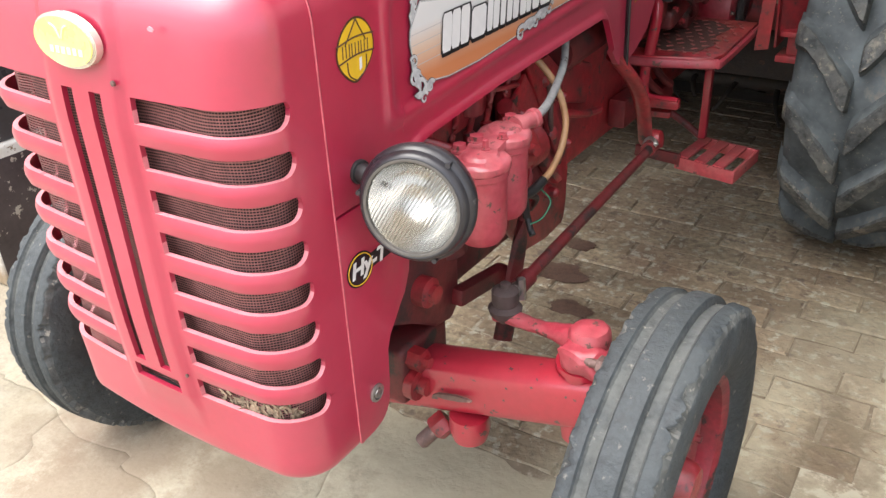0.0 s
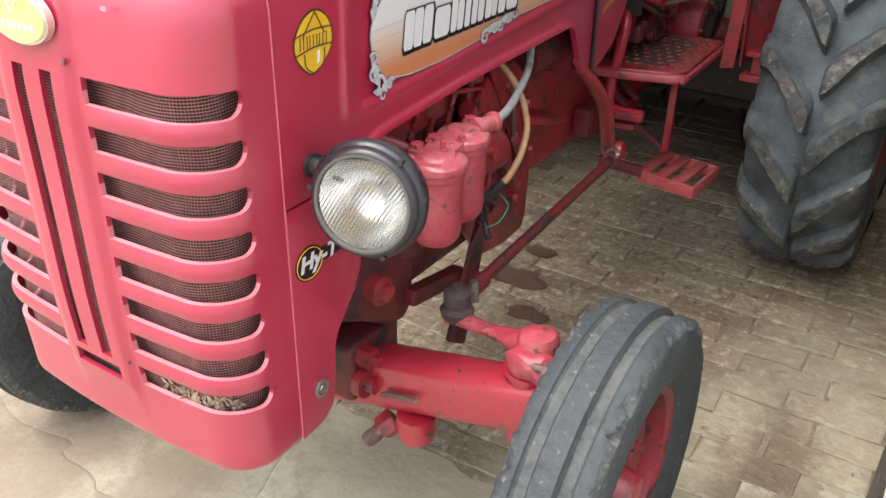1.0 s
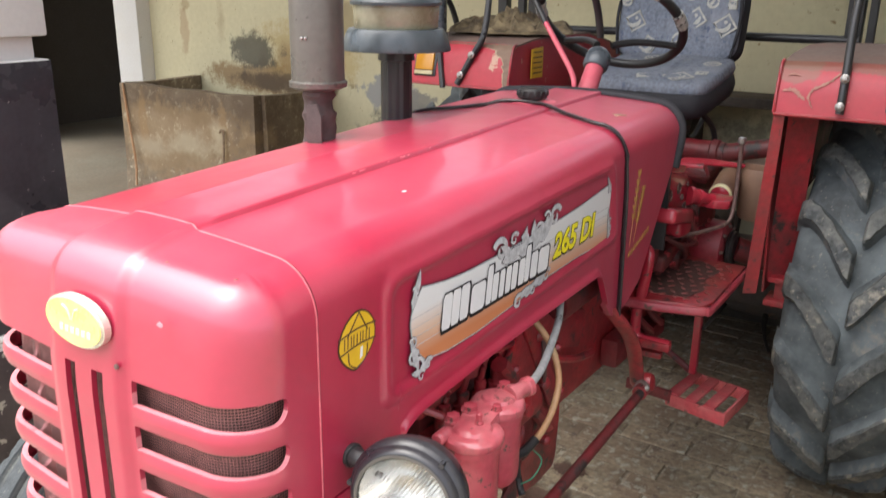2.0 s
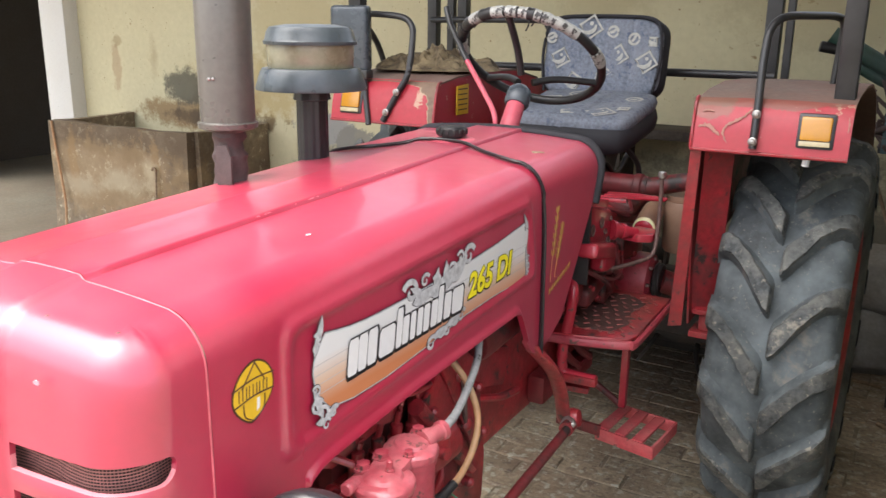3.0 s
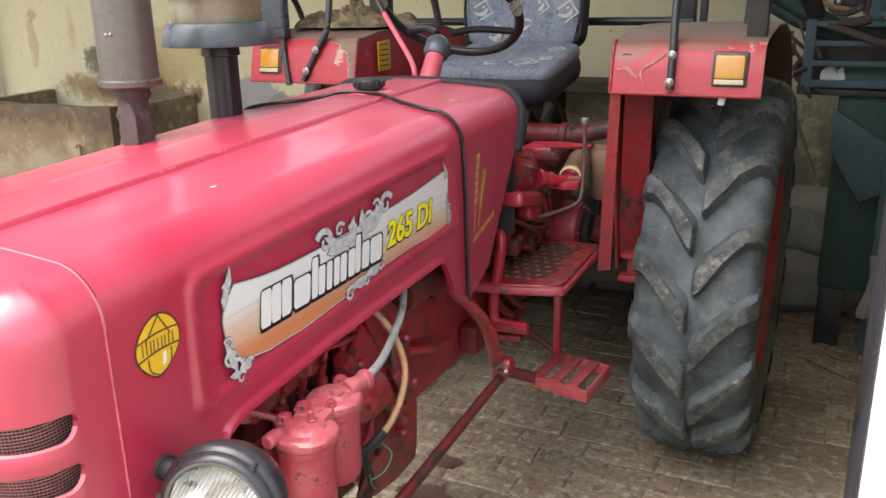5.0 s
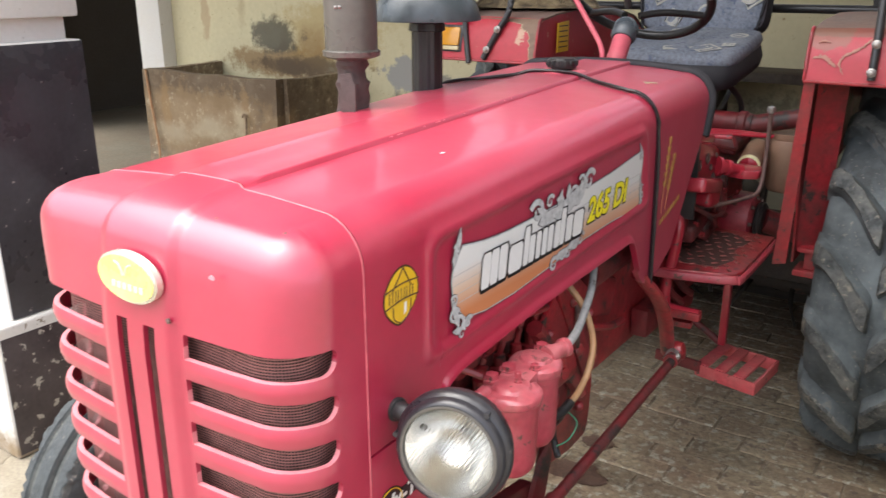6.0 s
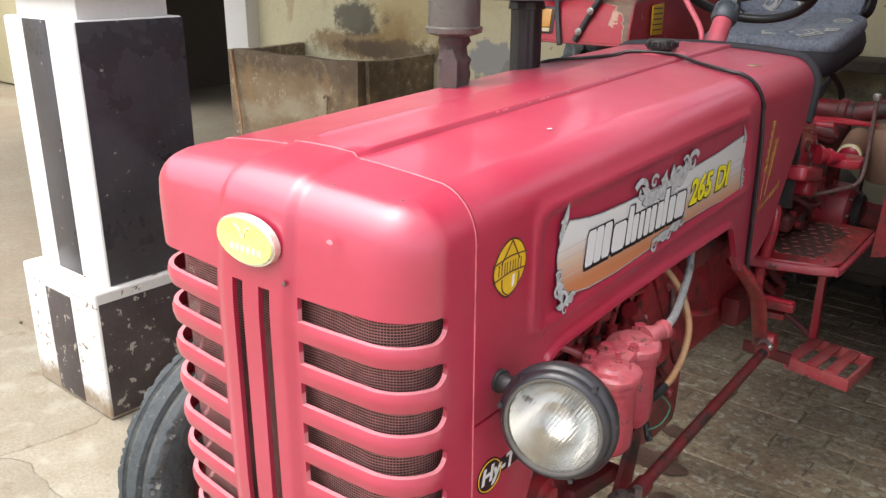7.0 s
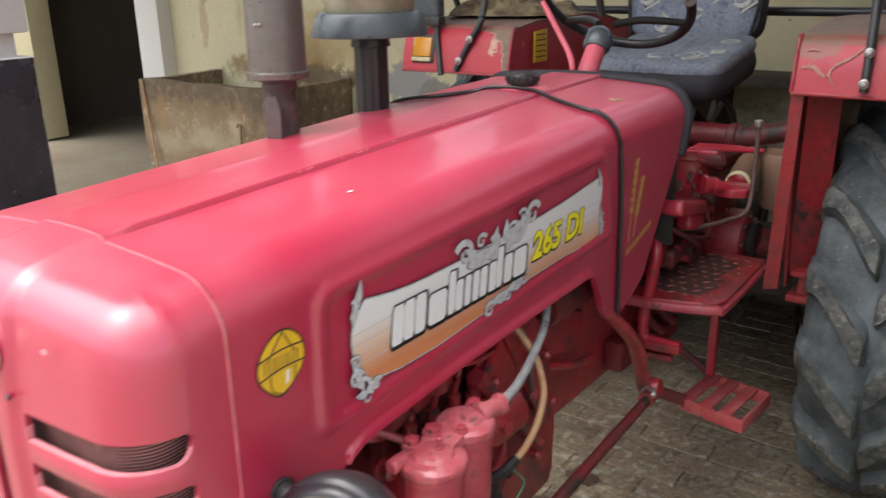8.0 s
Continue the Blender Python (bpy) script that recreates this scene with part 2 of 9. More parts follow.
M_CHIPPED_WHITE = material("chipped_white_limewash", (0.64, 0.63, 0.60), 0.75, grain=0.05, bump=0.3, bump_scale=25, dust=(0.60, 0.55, 0.47), dust_amount=0.45, dust_scale=4,
                           spots=(0.22, 0.17, 0.12), spot_scale=24, spot_size=0.605, spot_soft=0.012)
M_CHIPPED_DARK = material("chipped_dark_paint", (0.040, 0.030, 0.032), 0.5, grain=0.2, bump=0.3, bump_scale=20, dust=(0.11, 0.09, 0.085), dust_amount=0.6, dust_scale=5,
                          spots=(0.36, 0.33, 0.28), spot_scale=22, spot_size=0.60, spot_soft=0.012)
M_MAROON = material("dark_maroon_paint", (0.034, 0.031, 0.037), 0.32, grain=0.2, bump=0.25, bump_scale=14, dust=(0.085, 0.085, 0.095), dust_amount=0.6, dust_scale=4,
                    spots=(0.34, 0.30, 0.28), spot_scale=30, spot_size=0.665, spot_soft=0.012)
M_WALL = material("stained_cream_plaster", (0.575, 0.525, 0.340), 0.85, grain=0.06, grain_scale=25, bump=0.3, bump_scale=10, dust=(0.49, 0.42, 0.275), dust_amount=0.55, dust_scale=1.1,
                  spots=(0.30, 0.21, 0.11), spot_scale=18, spot_size=0.66, spot_soft=0.04, patches=((0.22, 0.14, 0.07), 38.0, 0.665, 0.02))
M_TROUGH = material("weathered_trough_cement", (0.255, 0.200, 0.135), 0.85, grain=0.35, grain_scale=20, bump=0.5, bump_scale=14, dust=(0.155, 0.108, 0.070), dust_amount=0.9, dust_scale=3.4,
                    spots=(0.44, 0.38, 0.27), spot_scale=19, spot_size=0.585, spot_soft=0.03, patches=((0.12, 0.085, 0.06), 5.0, 0.54, 0.16))
M_CEIL = material("whitewashed_ceiling", (0.30, 0.27, 0.22), 0.9, grain=0.08, bump=0.2, dust=(0.4, 0.36, 0.3), dust_amount=0.4, dust_scale=2)
M_GROUND = material("trodden_earth_and_cement", (0.242, 0.214, 0.158), 0.92, grain=0.2, grain_scale=40, bump=0.8, bump_scale=16, dust=(0.20, 0.155, 0.11), dust_amount=0.8, dust_scale=1.3,
                    spots=(0.24, 0.185, 0.13), spot_scale=5, spot_size=0.55, spot_soft=0.12)
M_MORTAR = material("earthy_joint_filling", (0.195, 0.160, 0.115), 0.95, grain=0.3, grain_scale=40, bump=0.5, bump_scale=30, dust=(0.20, 0.165, 0.12), dust_amount=0.8, dust_scale=3.5, spots=(0.36, 0.33, 0.26), spot_scale=10, spot_size=0.53, spot_soft=0.05)
M_BRICK = material("worn_paving_brick", (0.275, 0.228, 0.155), 0.62, grain=0.45, grain_scale=48, bump=2.2, bump_scale=24, dust=(0.180, 0.118, 0.078), dust_amount=0.8, dust_scale=3.6,
                   spots=(0.360, 0.340, 0.270), spot_scale=26, spot_size=0.545, spot_soft=0.06, patches=((0.135, 0.098, 0.074), 17.0, 0.57, 0.07), in_place=True, per_object=0.20)
M_BRICK_I = material("worn_paving_brick_far", (0.262, 0.216, 0.148), 0.62, grain=0.4, grain_scale=48, bump=1.6, bump_scale=24, dust=(0.170, 0.112, 0.074), dust_amount=0.8, dust_scale=3.6,
                     spots=(0.345, 0.325, 0.260), spot_scale=26, spot_size=0.55, spot_soft=0.06, patches=((0.135, 0.098, 0.074), 17.0, 0.57, 0.07), in_place=True, per_island=0.20)
M_OIL = material("dark_oil_stain", (0.085, 0.050, 0.038), 0.5, grain=0.4, bump=0.6, dust=(0.14, 0.09, 0.068), dust_amount=0.8, dust_scale=12)
M_TEAL = material("teal_painted_steel", (0.04, 0.080, 0.095), 0.6, grain=0.25, bump=0.2, dust=(0.09, 0.13, 0.14), dust_amount=0.6, dust_scale=4, spots=(0.10, 0.06, 0.05), spot_scale=12, spot_size=0.68, spot_soft=0.05)
M_GREEN = material("green_painted_steel", (0.020, 0.055, 0.040), 0.6, grain=0.25, bump=0.2, dust=(0.065, 0.085, 0.078), dust_amount=0.6, dust_scale=5)
M_SACK = material("grey_woven_sack", (0.30, 0.285, 0.26), 0.9, grain=0.15, bump=0.3, bump_scale=120, dust=(0.18, 0.16, 0.13), dust_amount=0.7, dust_scale=4)
M_STICK = material("dry_stick_wood", (0.24, 0.17, 0.11), 0.9, grain=0.3, bump=0.4)
M_VINYL = material("black_seat_vinyl", (0.013, 0.013, 0.018), 0.75, grain=0.15, bump=0.15, bump_scale=150, dust=(0.045, 0.042, 0.045), dust_amount=0.4, dust_scale=6)
M_FABRIC = material("blue_grey_seat_fabric", (0.150, 0.170, 0.215), 0.9, grain=0.4, grain_scale=90, bump=0.4, bump_scale=200, dust=(0.28, 0.295, 0.33), dust_amount=0.6, dust_scale=9, spots=(0.10, 0.12, 0.18), spot_scale=38, spot_size=0.56, spot_soft=0.08)
M_PRINT = material("pale_seat_print", (0.43, 0.42, 0.385), 0.9, grain=0.2, bump=0.2, bump_scale=220)
M_WOODBEAM = material("dark_ledge_wood", (0.05, 0.038, 0.03), 0.8, grain=0.3, bump=0.3)
# Dark base colour stands in for the shade of the unlit room.
M_DARKROOM = material("plaster_darkened_as_unlit", (0.10, 0.085, 0.07), 0.9, grain=0.1, bump=0.1)
M_BEIGE_CAN = material("tan_plastic_canister", (0.30, 0.18, 0.12), 0.5, grain=0.1, bump=0.1, dust=(0.2, 0.13, 0.09), dust_amount=0.5)


def decal_material():
    """Printed sheet that runs from white at its top to orange at its foot."""
    m = bpy.data.materials.new("white_to_orange_print")
    m.use_nodes = True
    n, l = m.node_tree.nodes, m.node_tree.links
    b = n["Principled BSDF"]
    sep = n.new("ShaderNodeSeparateXYZ")
    l.new(n.new("ShaderNodeTexCoord").outputs["Generated"], sep.inputs[0])
    r = n.new("ShaderNodeValToRGB")
    r.color_ramp.elements[0].position, r.color_ramp.elements[0].color = 0.12, (0.55, 0.20, 0.085, 1)
    r.color_ramp.elements[1].position, r.color_ramp.elements[1].color = 0.62, (0.66, 0.645, 0.64, 1)
    mid = r.color_ramp.elements.new(0.38)
    mid.color = (0.64, 0.44, 0.32, 1)
    l.new(sep.outputs["Z"], r.inputs[0])
    l.new(r.outputs[0], b.inputs["Base Color"])
    b.inputs["Roughness"].default_value = 0.35
    return m


M_DECAL = decal_material()


def glass_material():
    m = bpy.data.materials.new("ribbed_lamp_glass")
    m.use_nodes = True
    n, l = m.node_tree.nodes, m.node_tree.links
    b = n["Principled BSDF"]
    b.inputs["Base Color"].default_value = (0.97, 0.96, 0.92, 1)
    b.inputs["Transmission Weight"].default_value = 1.0
    b.inputs["Roughness"].default_value = 0.16
    b.inputs["IOR"].default_value = 1.35
    co = n.new("ShaderNodeTexCoord")
    w = n.new("ShaderNodeTexWave")
    w.inputs["Scale"].default_value, w.inputs["Distortion"].default_value = 62.0, 0.35
    turn = n.new("ShaderNodeMapping")
    turn.inputs["Rotation"].default_value = (0.0, radians(150), 0.0)
    l.new(co.outputs["Object"], turn.inputs["Vector"])
    l.new(turn.outputs[0], w.inputs["Vector"])
    bp = n.new("ShaderNodeBump")
    bp.inputs["Strength"].default_value, bp.inputs["Distance"].default_value = 0.45, 0.004
    l.new(w.outputs["Fac"], bp.inputs["Height"])
    l.new(bp.outputs["Normal"], b.inputs["Normal"])
    return m


M_GLASS = glass_material()


def stained(m, blobs, edge=0.6):
    """Adds uneven stains to a plaster material: (x, y, z, half width, half height, colour, strength)."""
    n, l = m.node_tree.nodes, m.node_tree.links
    b = n["Principled BSDF"]
    col = b.inputs["Base Color"].links[0].from_socket
    pos = n.new("ShaderNodeNewGeometry").outputs["Position"]
    big = n.new("ShaderNodeTexNoise")
    big.inputs["Scale"].default_value, big.inputs["Detail"].default_value, big.inputs["Roughness"].default_value = 6.0, 12.0, 0.78
    l.new(pos, big.inputs["Vector"])
    for x, y, z, rx, rz, colour, strength in blobs:
        mp = n.new("ShaderNodeMapping")
        mp.vector_type = "POINT"
        mp.inputs["Location"].default_value = (-x / rx, -y / 0.5, -z / rz)
        mp.inputs["Scale"].default_value = (1 / rx, 1 / 0.5, 1 / rz)
        l.new(pos, mp.inputs["Vector"])
        ln = n.new("ShaderNodeVectorMath")
        ln.operation = "LENGTH"
        l.new(mp.outputs[0], ln.inputs[0])
        ad = n.new("ShaderNodeMath")
        ad.operation = "MULTIPLY_ADD"
        ad.inputs[1].default_value = 2.6
        l.new(big.outputs["Fac"], ad.inputs[0])
        l.new(ln.outputs["Value"], ad.inputs[2])
        r = n.new("ShaderNodeMapRange")
        r.inputs["From Min"].default_value, r.inputs["From Max"].default_value = 2.35, 2.35 - edge * 0.6
        r.inputs["To Min"].default_value, r.inputs["To Max"].default_value = 0.0, strength
        l.new(ad.outputs[0], r.inputs["Value"])
        x_ = n.new("ShaderNodeMix")
        x_.data_type = "RGBA"
        l.new(r.outputs["Result"], x_.inputs["Factor"])
        l.new(col, x_.inputs[6])
        x_.inputs[7].default_value = (*colour, 1)
        col = x_.outputs[2]
    l.new(col, b.inputs["Base Color"])


BROWN, GREYP, SOOT = (0.26, 0.16, 0.07), (0.16, 0.145, 0.115), (0.10, 0.066, 0.038)
stained(M_WALL, [(-3.75, 3.85, 0.88, 0.75, 0.13, BROWN, 0.85), (-3.72, 3.85, 0.86, 0.38, 0.07, SOOT, 0.75), (-2.95, 3.85, 1.30, 0.14, 0.2, SOOT, 0.6), (-3.3, 3.85, 1.10, 0.55, 0.25, (0.40, 0.28, 0.10), 0.55),
                 (-4.63, 3.85, 1.2, 0.06, 0.2, (0.34, 0.20, 0.11), 0.5), (-4.6, 3.85, 1.4, 0.05, 0.05, BROWN, 0.5), (-2.3, 3.85, 0.62, 0.45, 0.20, GREYP, 0.95), (-1.5, 3.85, 0.6, 0.7, 0.2, GREYP, 0.9), (-2.75, 3.85, 1.5, 0.5, 0.4, (0.44, 0.36, 0.2), 0.5),
                 (0.3, 3.85, 0.5, 1.2, 0.45, GREYP, 0.7), (0.5, 3.85, 1.7, 0.5, 0.3, (0.42, 0.36, 0.22), 0.5), (-0.6, 3.85, 1.75, 0.3, 0.2, (0.40, 0.34, 0.2), 0.4), (1.2, 3.85, 0.7, 0.5, 0.5, GREYP, 0.6)])
stained(M_TROUGH, [(-3.8, 3.1, 0.80, 1.0, 0.16, SOOT, 0.7), (-3.15, 3.2, 0.6, 0.18, 0.5, SOOT, 0.6), (-3.9, 3.1, 0.5, 0.9, 0.3, (0.30, 0.20, 0.10), 0.5), (-3.4, 3.05, 0.6, 0.05, 0.25, BROWN, 0.6), (-4.25, 3.05, 0.6, 0.06, 0.25, BROWN, 0.6)])
stained(M_TROUGH, [(-3.75, 3.05, 0.48, 0.30, 0.11, (0.42, 0.36, 0.25), 0.55), (-3.45, 3.05, 0.55, 0.10, 0.14, (0.48, 0.41, 0.28), 0.6), (-4.2, 3.05, 0.42, 0.30, 0.09, (0.40, 0.34, 0.24), 0.55)], 1.3)
stained(M_WALL, [(-2.55, 3.85, 0.87, 0.24, 0.12, (0.30, 0.29, 0.27), 1.0), (-2.32, 3.85, 0.80, 0.16, 0.10, (0.22, 0.205, 0.18), 0.9)], 0.25)

DUSTY = (0.42, 0.385, 0.285)
stained(M_BRICK, [(1.25, 1.25, 0, 0.55, 0.5, DUSTY, 0.3), (1.15, 0.95, 0, 0.55, 0.5, DUSTY, 0.35), (0.6, 0.65, 0, 0.35, 0.5, DUSTY, 0.45), (1.5, 1.5, 0, 0.4, 0.5, DUSTY, 0.3), (0.9, 1.3, 0, 0.3, 0.5, DUSTY, 0.3), (0.9, 0.8, 0, 0.12, 0.5, SOOT, 0.7), (1.5, 0.45, 0, 0.1, 0.5, SOOT, 0.5)], 0.9)
stained(M_GROUND, [(0.1, -0.15, 0, 0.8, 0.5, DUSTY, 0.65), (-0.7, -0.2, 0, 0.7, 0.5, DUSTY, 0.45)], 0.9)
stained(M_MORTAR, [(1.25, 0.55, 0, 0.9, 0.5, DUSTY, 0.5), (0.9, 0.1, 0, 0.9, 0.5, DUSTY, 0.5)], 0.9)
stained(M_WALL, [(-3.45, 3.85, 1.0, 0.35, 0.2, (0.30, 0.19, 0.08), 0.75), (-4.2, 3.85, 1.3, 0.05, 0.2, BROWN, 0.4)], 1.6)
stained(M_WALL, [(-3.85, 3.85, 1.075, 0.27, 0.14, (0.10, 0.092, 0.068), 0.9), (-3.45, 3.85, 0.86, 0.50, 0.085, (0.10, 0.070, 0.044), 0.7)], 0.55)
stained(M_FENDER, [(0.475, 1.66, 1.365, 0.07, 0.035, (0.24, 0.09, 0.065), 0.8), (0.60, 1.66, 1.392, 0.3, 0.025, (0.17, 0.10, 0.07), 0.7)], 0.25)
stained(M_CHIPPED_WHITE, [(-1.9, 0.4, 0.03, 0.5, 0.07, (0.24, 0.17, 0.10), 0.85), (-1.5, 0.5, 0.04, 0.25, 0.08, (0.26, 0.19, 0.11), 0.85), (1.35, 0.5, 0.04, 0.5, 0.08, (0.26, 0.19, 0.11), 0.8)], 1.1)

# ---- mesh helpers ----
ORIGIN = {}


def finish(bm, angle=38.0):
    """Smooth faces, with edges sharper than the angle kept hard."""
    bmesh.ops.recalc_face_normals(bm, faces=bm.faces)
    for f in bm.faces:
        f.smooth = True
    lim = radians(angle)
    for e in bm.edges:
        e.smooth = len(e.link_faces) == 2 and e.calc_face_angle(0) < lim
    return bm


def part(name, bm, mat, parent=None, label="", angle=38.0, keep_normals=False):
    """Links a bmesh, built in the world's metres, as one mesh object under a thing or part."""
    if keep_normals:
        for f in bm.faces:
            f.smooth = True
    else:
        finish(bm, angle)
    vs = [v.co for v in bm.verts]
    mid = Vector([(min(v[i] for v in vs) + max(v[i] for v in vs)) / 2 for i in range(3)])
    if parent is None:
        mid.z = min(v.z for v in vs)
    bmesh.ops.translate(bm, verts=bm.verts, vec=-mid)
    me = bpy.data.meshes.new(name)
    bm.to_mesh(me)
    bm.free()
    for m in (mat if isinstance(mat, (list, tuple)) else [mat]):
        me.materials.append(m)
    ob = new(name, me)
    ORIGIN[ob.name] = mid
    if parent is not None:
        ob.parent = parent
        ob.location = mid - ORIGIN[parent.name]
    else:
        ob.location = mid
    if label:
        ob["label"] = label
    return ob


def group_thing(name, at, label, category, group=""):
    ob = new(name)
    ob.location = at
    ob.empty_display_size = 0.1
    ORIGIN[ob.name] = Vector(at)
    return tagged(ob, label, category, group)


def box(bm, c, s, rot=(0, 0, 0), bevel=0.004, seg=2):
    r = bmesh.ops.create_cube(bm, size=1.0, matrix=pose(*c, *rot) @ Matrix.Diagonal((*s, 1)))
    if bevel:
        es = list({e for v in r["verts"] for e in v.link_edges})
        bmesh.ops.bevel(bm, geom=es, offset=min(bevel, min(s) * 0.45), segments=seg, profile=0.6, affect="EDGES")
    return bm


def frame_of(a, b):
    """A matrix whose z runs from a to b, at a."""
    d = Vector(b) - Vector(a)
    return Matrix.Translation(a) @ d.to_track_quat("Z", "Y").to_matrix().to_4x4(), d.length


def lathe(bm, profile, a, b=None, seg=24, cap=True):
    """Turns (radius, along) pairs round the axis from a towards b."""
    m, _ = frame_of(a, b if b is not None else Vector(a) + Vector((0, 0, 1)))
    rings = []
    for r, h in profile:
        rings.append([bm.verts.new(m @ Vector((r * math.cos(k * math.tau / seg), r * math.sin(k * math.tau / seg), h))) for k in range(seg)])
    for p, q in zip(rings, rings[1:]):
        for k in range(seg):
            bm.faces.new((p[k], p[(k + 1) % seg], q[(k + 1) % seg], q[k]))
    if cap:
        if profile[0][0] > 1e-5:
            bm.faces.new(rings[0][::-1])
        if profile[-1][0] > 1e-5:
            bm.faces.new(rings[-1])
    return bm


def cyl(bm, a, b, r, r2=None, seg=18, bevel=0.0):
    _, ln = frame_of(a, b)
    r2 = r if r2 is None else r2
    if bevel:
        return lathe(bm, [(r - bevel, 0), (r, bevel), (r2, ln - bevel), (r2 - bevel, ln)], a, b, seg)
    return lathe(bm, [(r, 0), (r2, ln)], a, b, seg)


def smooth_line(pts, steps=6):
    """A rounded line through the points."""
    pts = [Vector(p) for p in pts]
    out = []
    for i in range(len(pts) - 1):
        p0, p1, p2, p3 = pts[max(i - 1, 0)], pts[i], pts[i + 1], pts[min(i + 2, len(pts) - 1)]
        for k in range(steps):
            t = k / steps
            out.append(0.5 * ((2 * p1) + (p2 - p0) * t + (2 * p0 - 5 * p1 + 4 * p2 - p3) * t * t + (3 * p1 - p0 - 3 * p2 + p3) * t ** 3))
    out.append(pts[-1])
    return out


def tube(bm, pts, r, seg=10, steps=6, closed=False, flat=None, radius_of=None):
    """A round (or, with flat, oval) tube along the points."""
    line = smooth_line(pts, steps) if steps > 1 else [Vector(p) for p in pts]
    rings = []
    up = Vector((0.13, 0.21, 0.97)).normalized()
    n = len(line)
    for i, p in enumerate(line):
        if closed:
            d = line[(i + 1) % n] - line[i - 1]
        else:
            d = line[min(i + 1, n - 1)] - line[max(i - 1, 0)]
        d.normalize()
        side = d.cross(up)
        if side.length < 0.05:
            side = d.cross(Vector((1, 0, 0)))
        side.normalize()
        nrm = side.cross(d)
        rr = radius_of(i / max(1, n - 1)) if radius_of else r
        rings.append([bm.verts.new(p + side * (rr * math.cos(k * math.tau / seg)) + nrm * ((flat or 1) * rr * math.sin(k * math.tau / seg))) for k in range(seg)])
    pairs = list(zip(rings, rings[1:])) + ([(rings[-1], rings[0])] if closed else [])
    for p, q in pairs:
        for k in range(seg):
            bm.faces.new((p[k], p[(k + 1) % seg], q[(k + 1) % seg], q[k]))
    if not closed:
        bm.faces.new(rings[0][::-1])
        bm.faces.new(rings[-1])
    return bm


def prism(bm, poly, a, ex):
    """A flat outline (3D points) pushed along the vector ex."""
    ex = Vector(ex)
    lo = [bm.verts.new(Vector(p)) for p in poly]
    hi = [bm.verts.new(Vector(p) + ex) for p in poly]
    bm.faces.new(lo[::-1])
    bm.faces.new(hi)
    k = len(poly)
    for i in range(k):
        bm.faces.new((lo[i], lo[(i + 1) % k], hi[(i + 1) % k], hi[i]))
    if a:
        bmesh.ops.bevel(bm, geom=list({e for v in lo + hi for e in v.link_edges}), offset=a, segments=2, profile=0.6, affect="EDGES")
    return bm


def sheet_from(bm, nx, ny, f):
    """A grid of nx by ny quads with corner places f(u, v), u and v from 0 to 1."""
    g = [[bm.verts.new(f(i / nx, j / ny)) for j in range(ny + 1)] for i in range(nx + 1)]
    for i in range(nx):
        for j in range(ny):
            bm.faces.new((g[i][j], g[i + 1][j], g[i + 1][j + 1], g[i][j + 1]))
    return g


def solid(bm, thick):
    bmesh.ops.recalc_face_normals(bm, faces=bm.faces)
    bmesh.ops.solidify(bm, geom=list(bm.faces), thickness=thick)
    return bm


def lerp_of(table):
    """Linear look-up in (x, y) pairs."""
    xs, ys = [p[0] for p in table], [p[1] for p in table]
    return lambda v: float(np.interp(v, xs, ys))


def sstep(a, b, v):
    t = max(0.0, min(1.0, (v - a) / (b - a)))
    return t * t * (3 - 2 * t)


def lumps(bm, amount, scale):
    """The uneven skin of a rough casting."""
    for v in bm.verts:
        v.co += amount * Vector(noise.noise_vector(v.co * scale))
    return bm


B = bmesh.new

# ---- the place ----
PORCH_X0, PORCH_X1, BACK_Y, ROOF_Z = -2.12, 3.0, 3.85, 3.70
ROOF_X0 = -7.6
WALL_Z = 2.5      # the back wall stops short of the roof; gap added to let in sky light


def ground_sheet():
    bm = B()

    def f(u, v):
        a, b = u * 2 - 1, v * 2 - 1
        x, y = 7 * a + 393 * a ** 7, 7 * b + 393 * b ** 7
        near = max(0.0, 1 - max(abs(x), abs(y)) / 9)
        inside = PORCH_X0 < x < PORCH_X1 and 0.0 < y < BACK_Y
        z = -0.012 + (0.0 if inside else near * 0.010 * noise.noise((x * 1.7, y * 1.7, 0)))
        return Vector((x, y, z))
    sheet_from(bm, 90, 90, f)
    return tagged(part("ground", bm, M_GROUND), "pale trodden earth and cement yard ground", "ground", kind="structure")


ground_sheet()


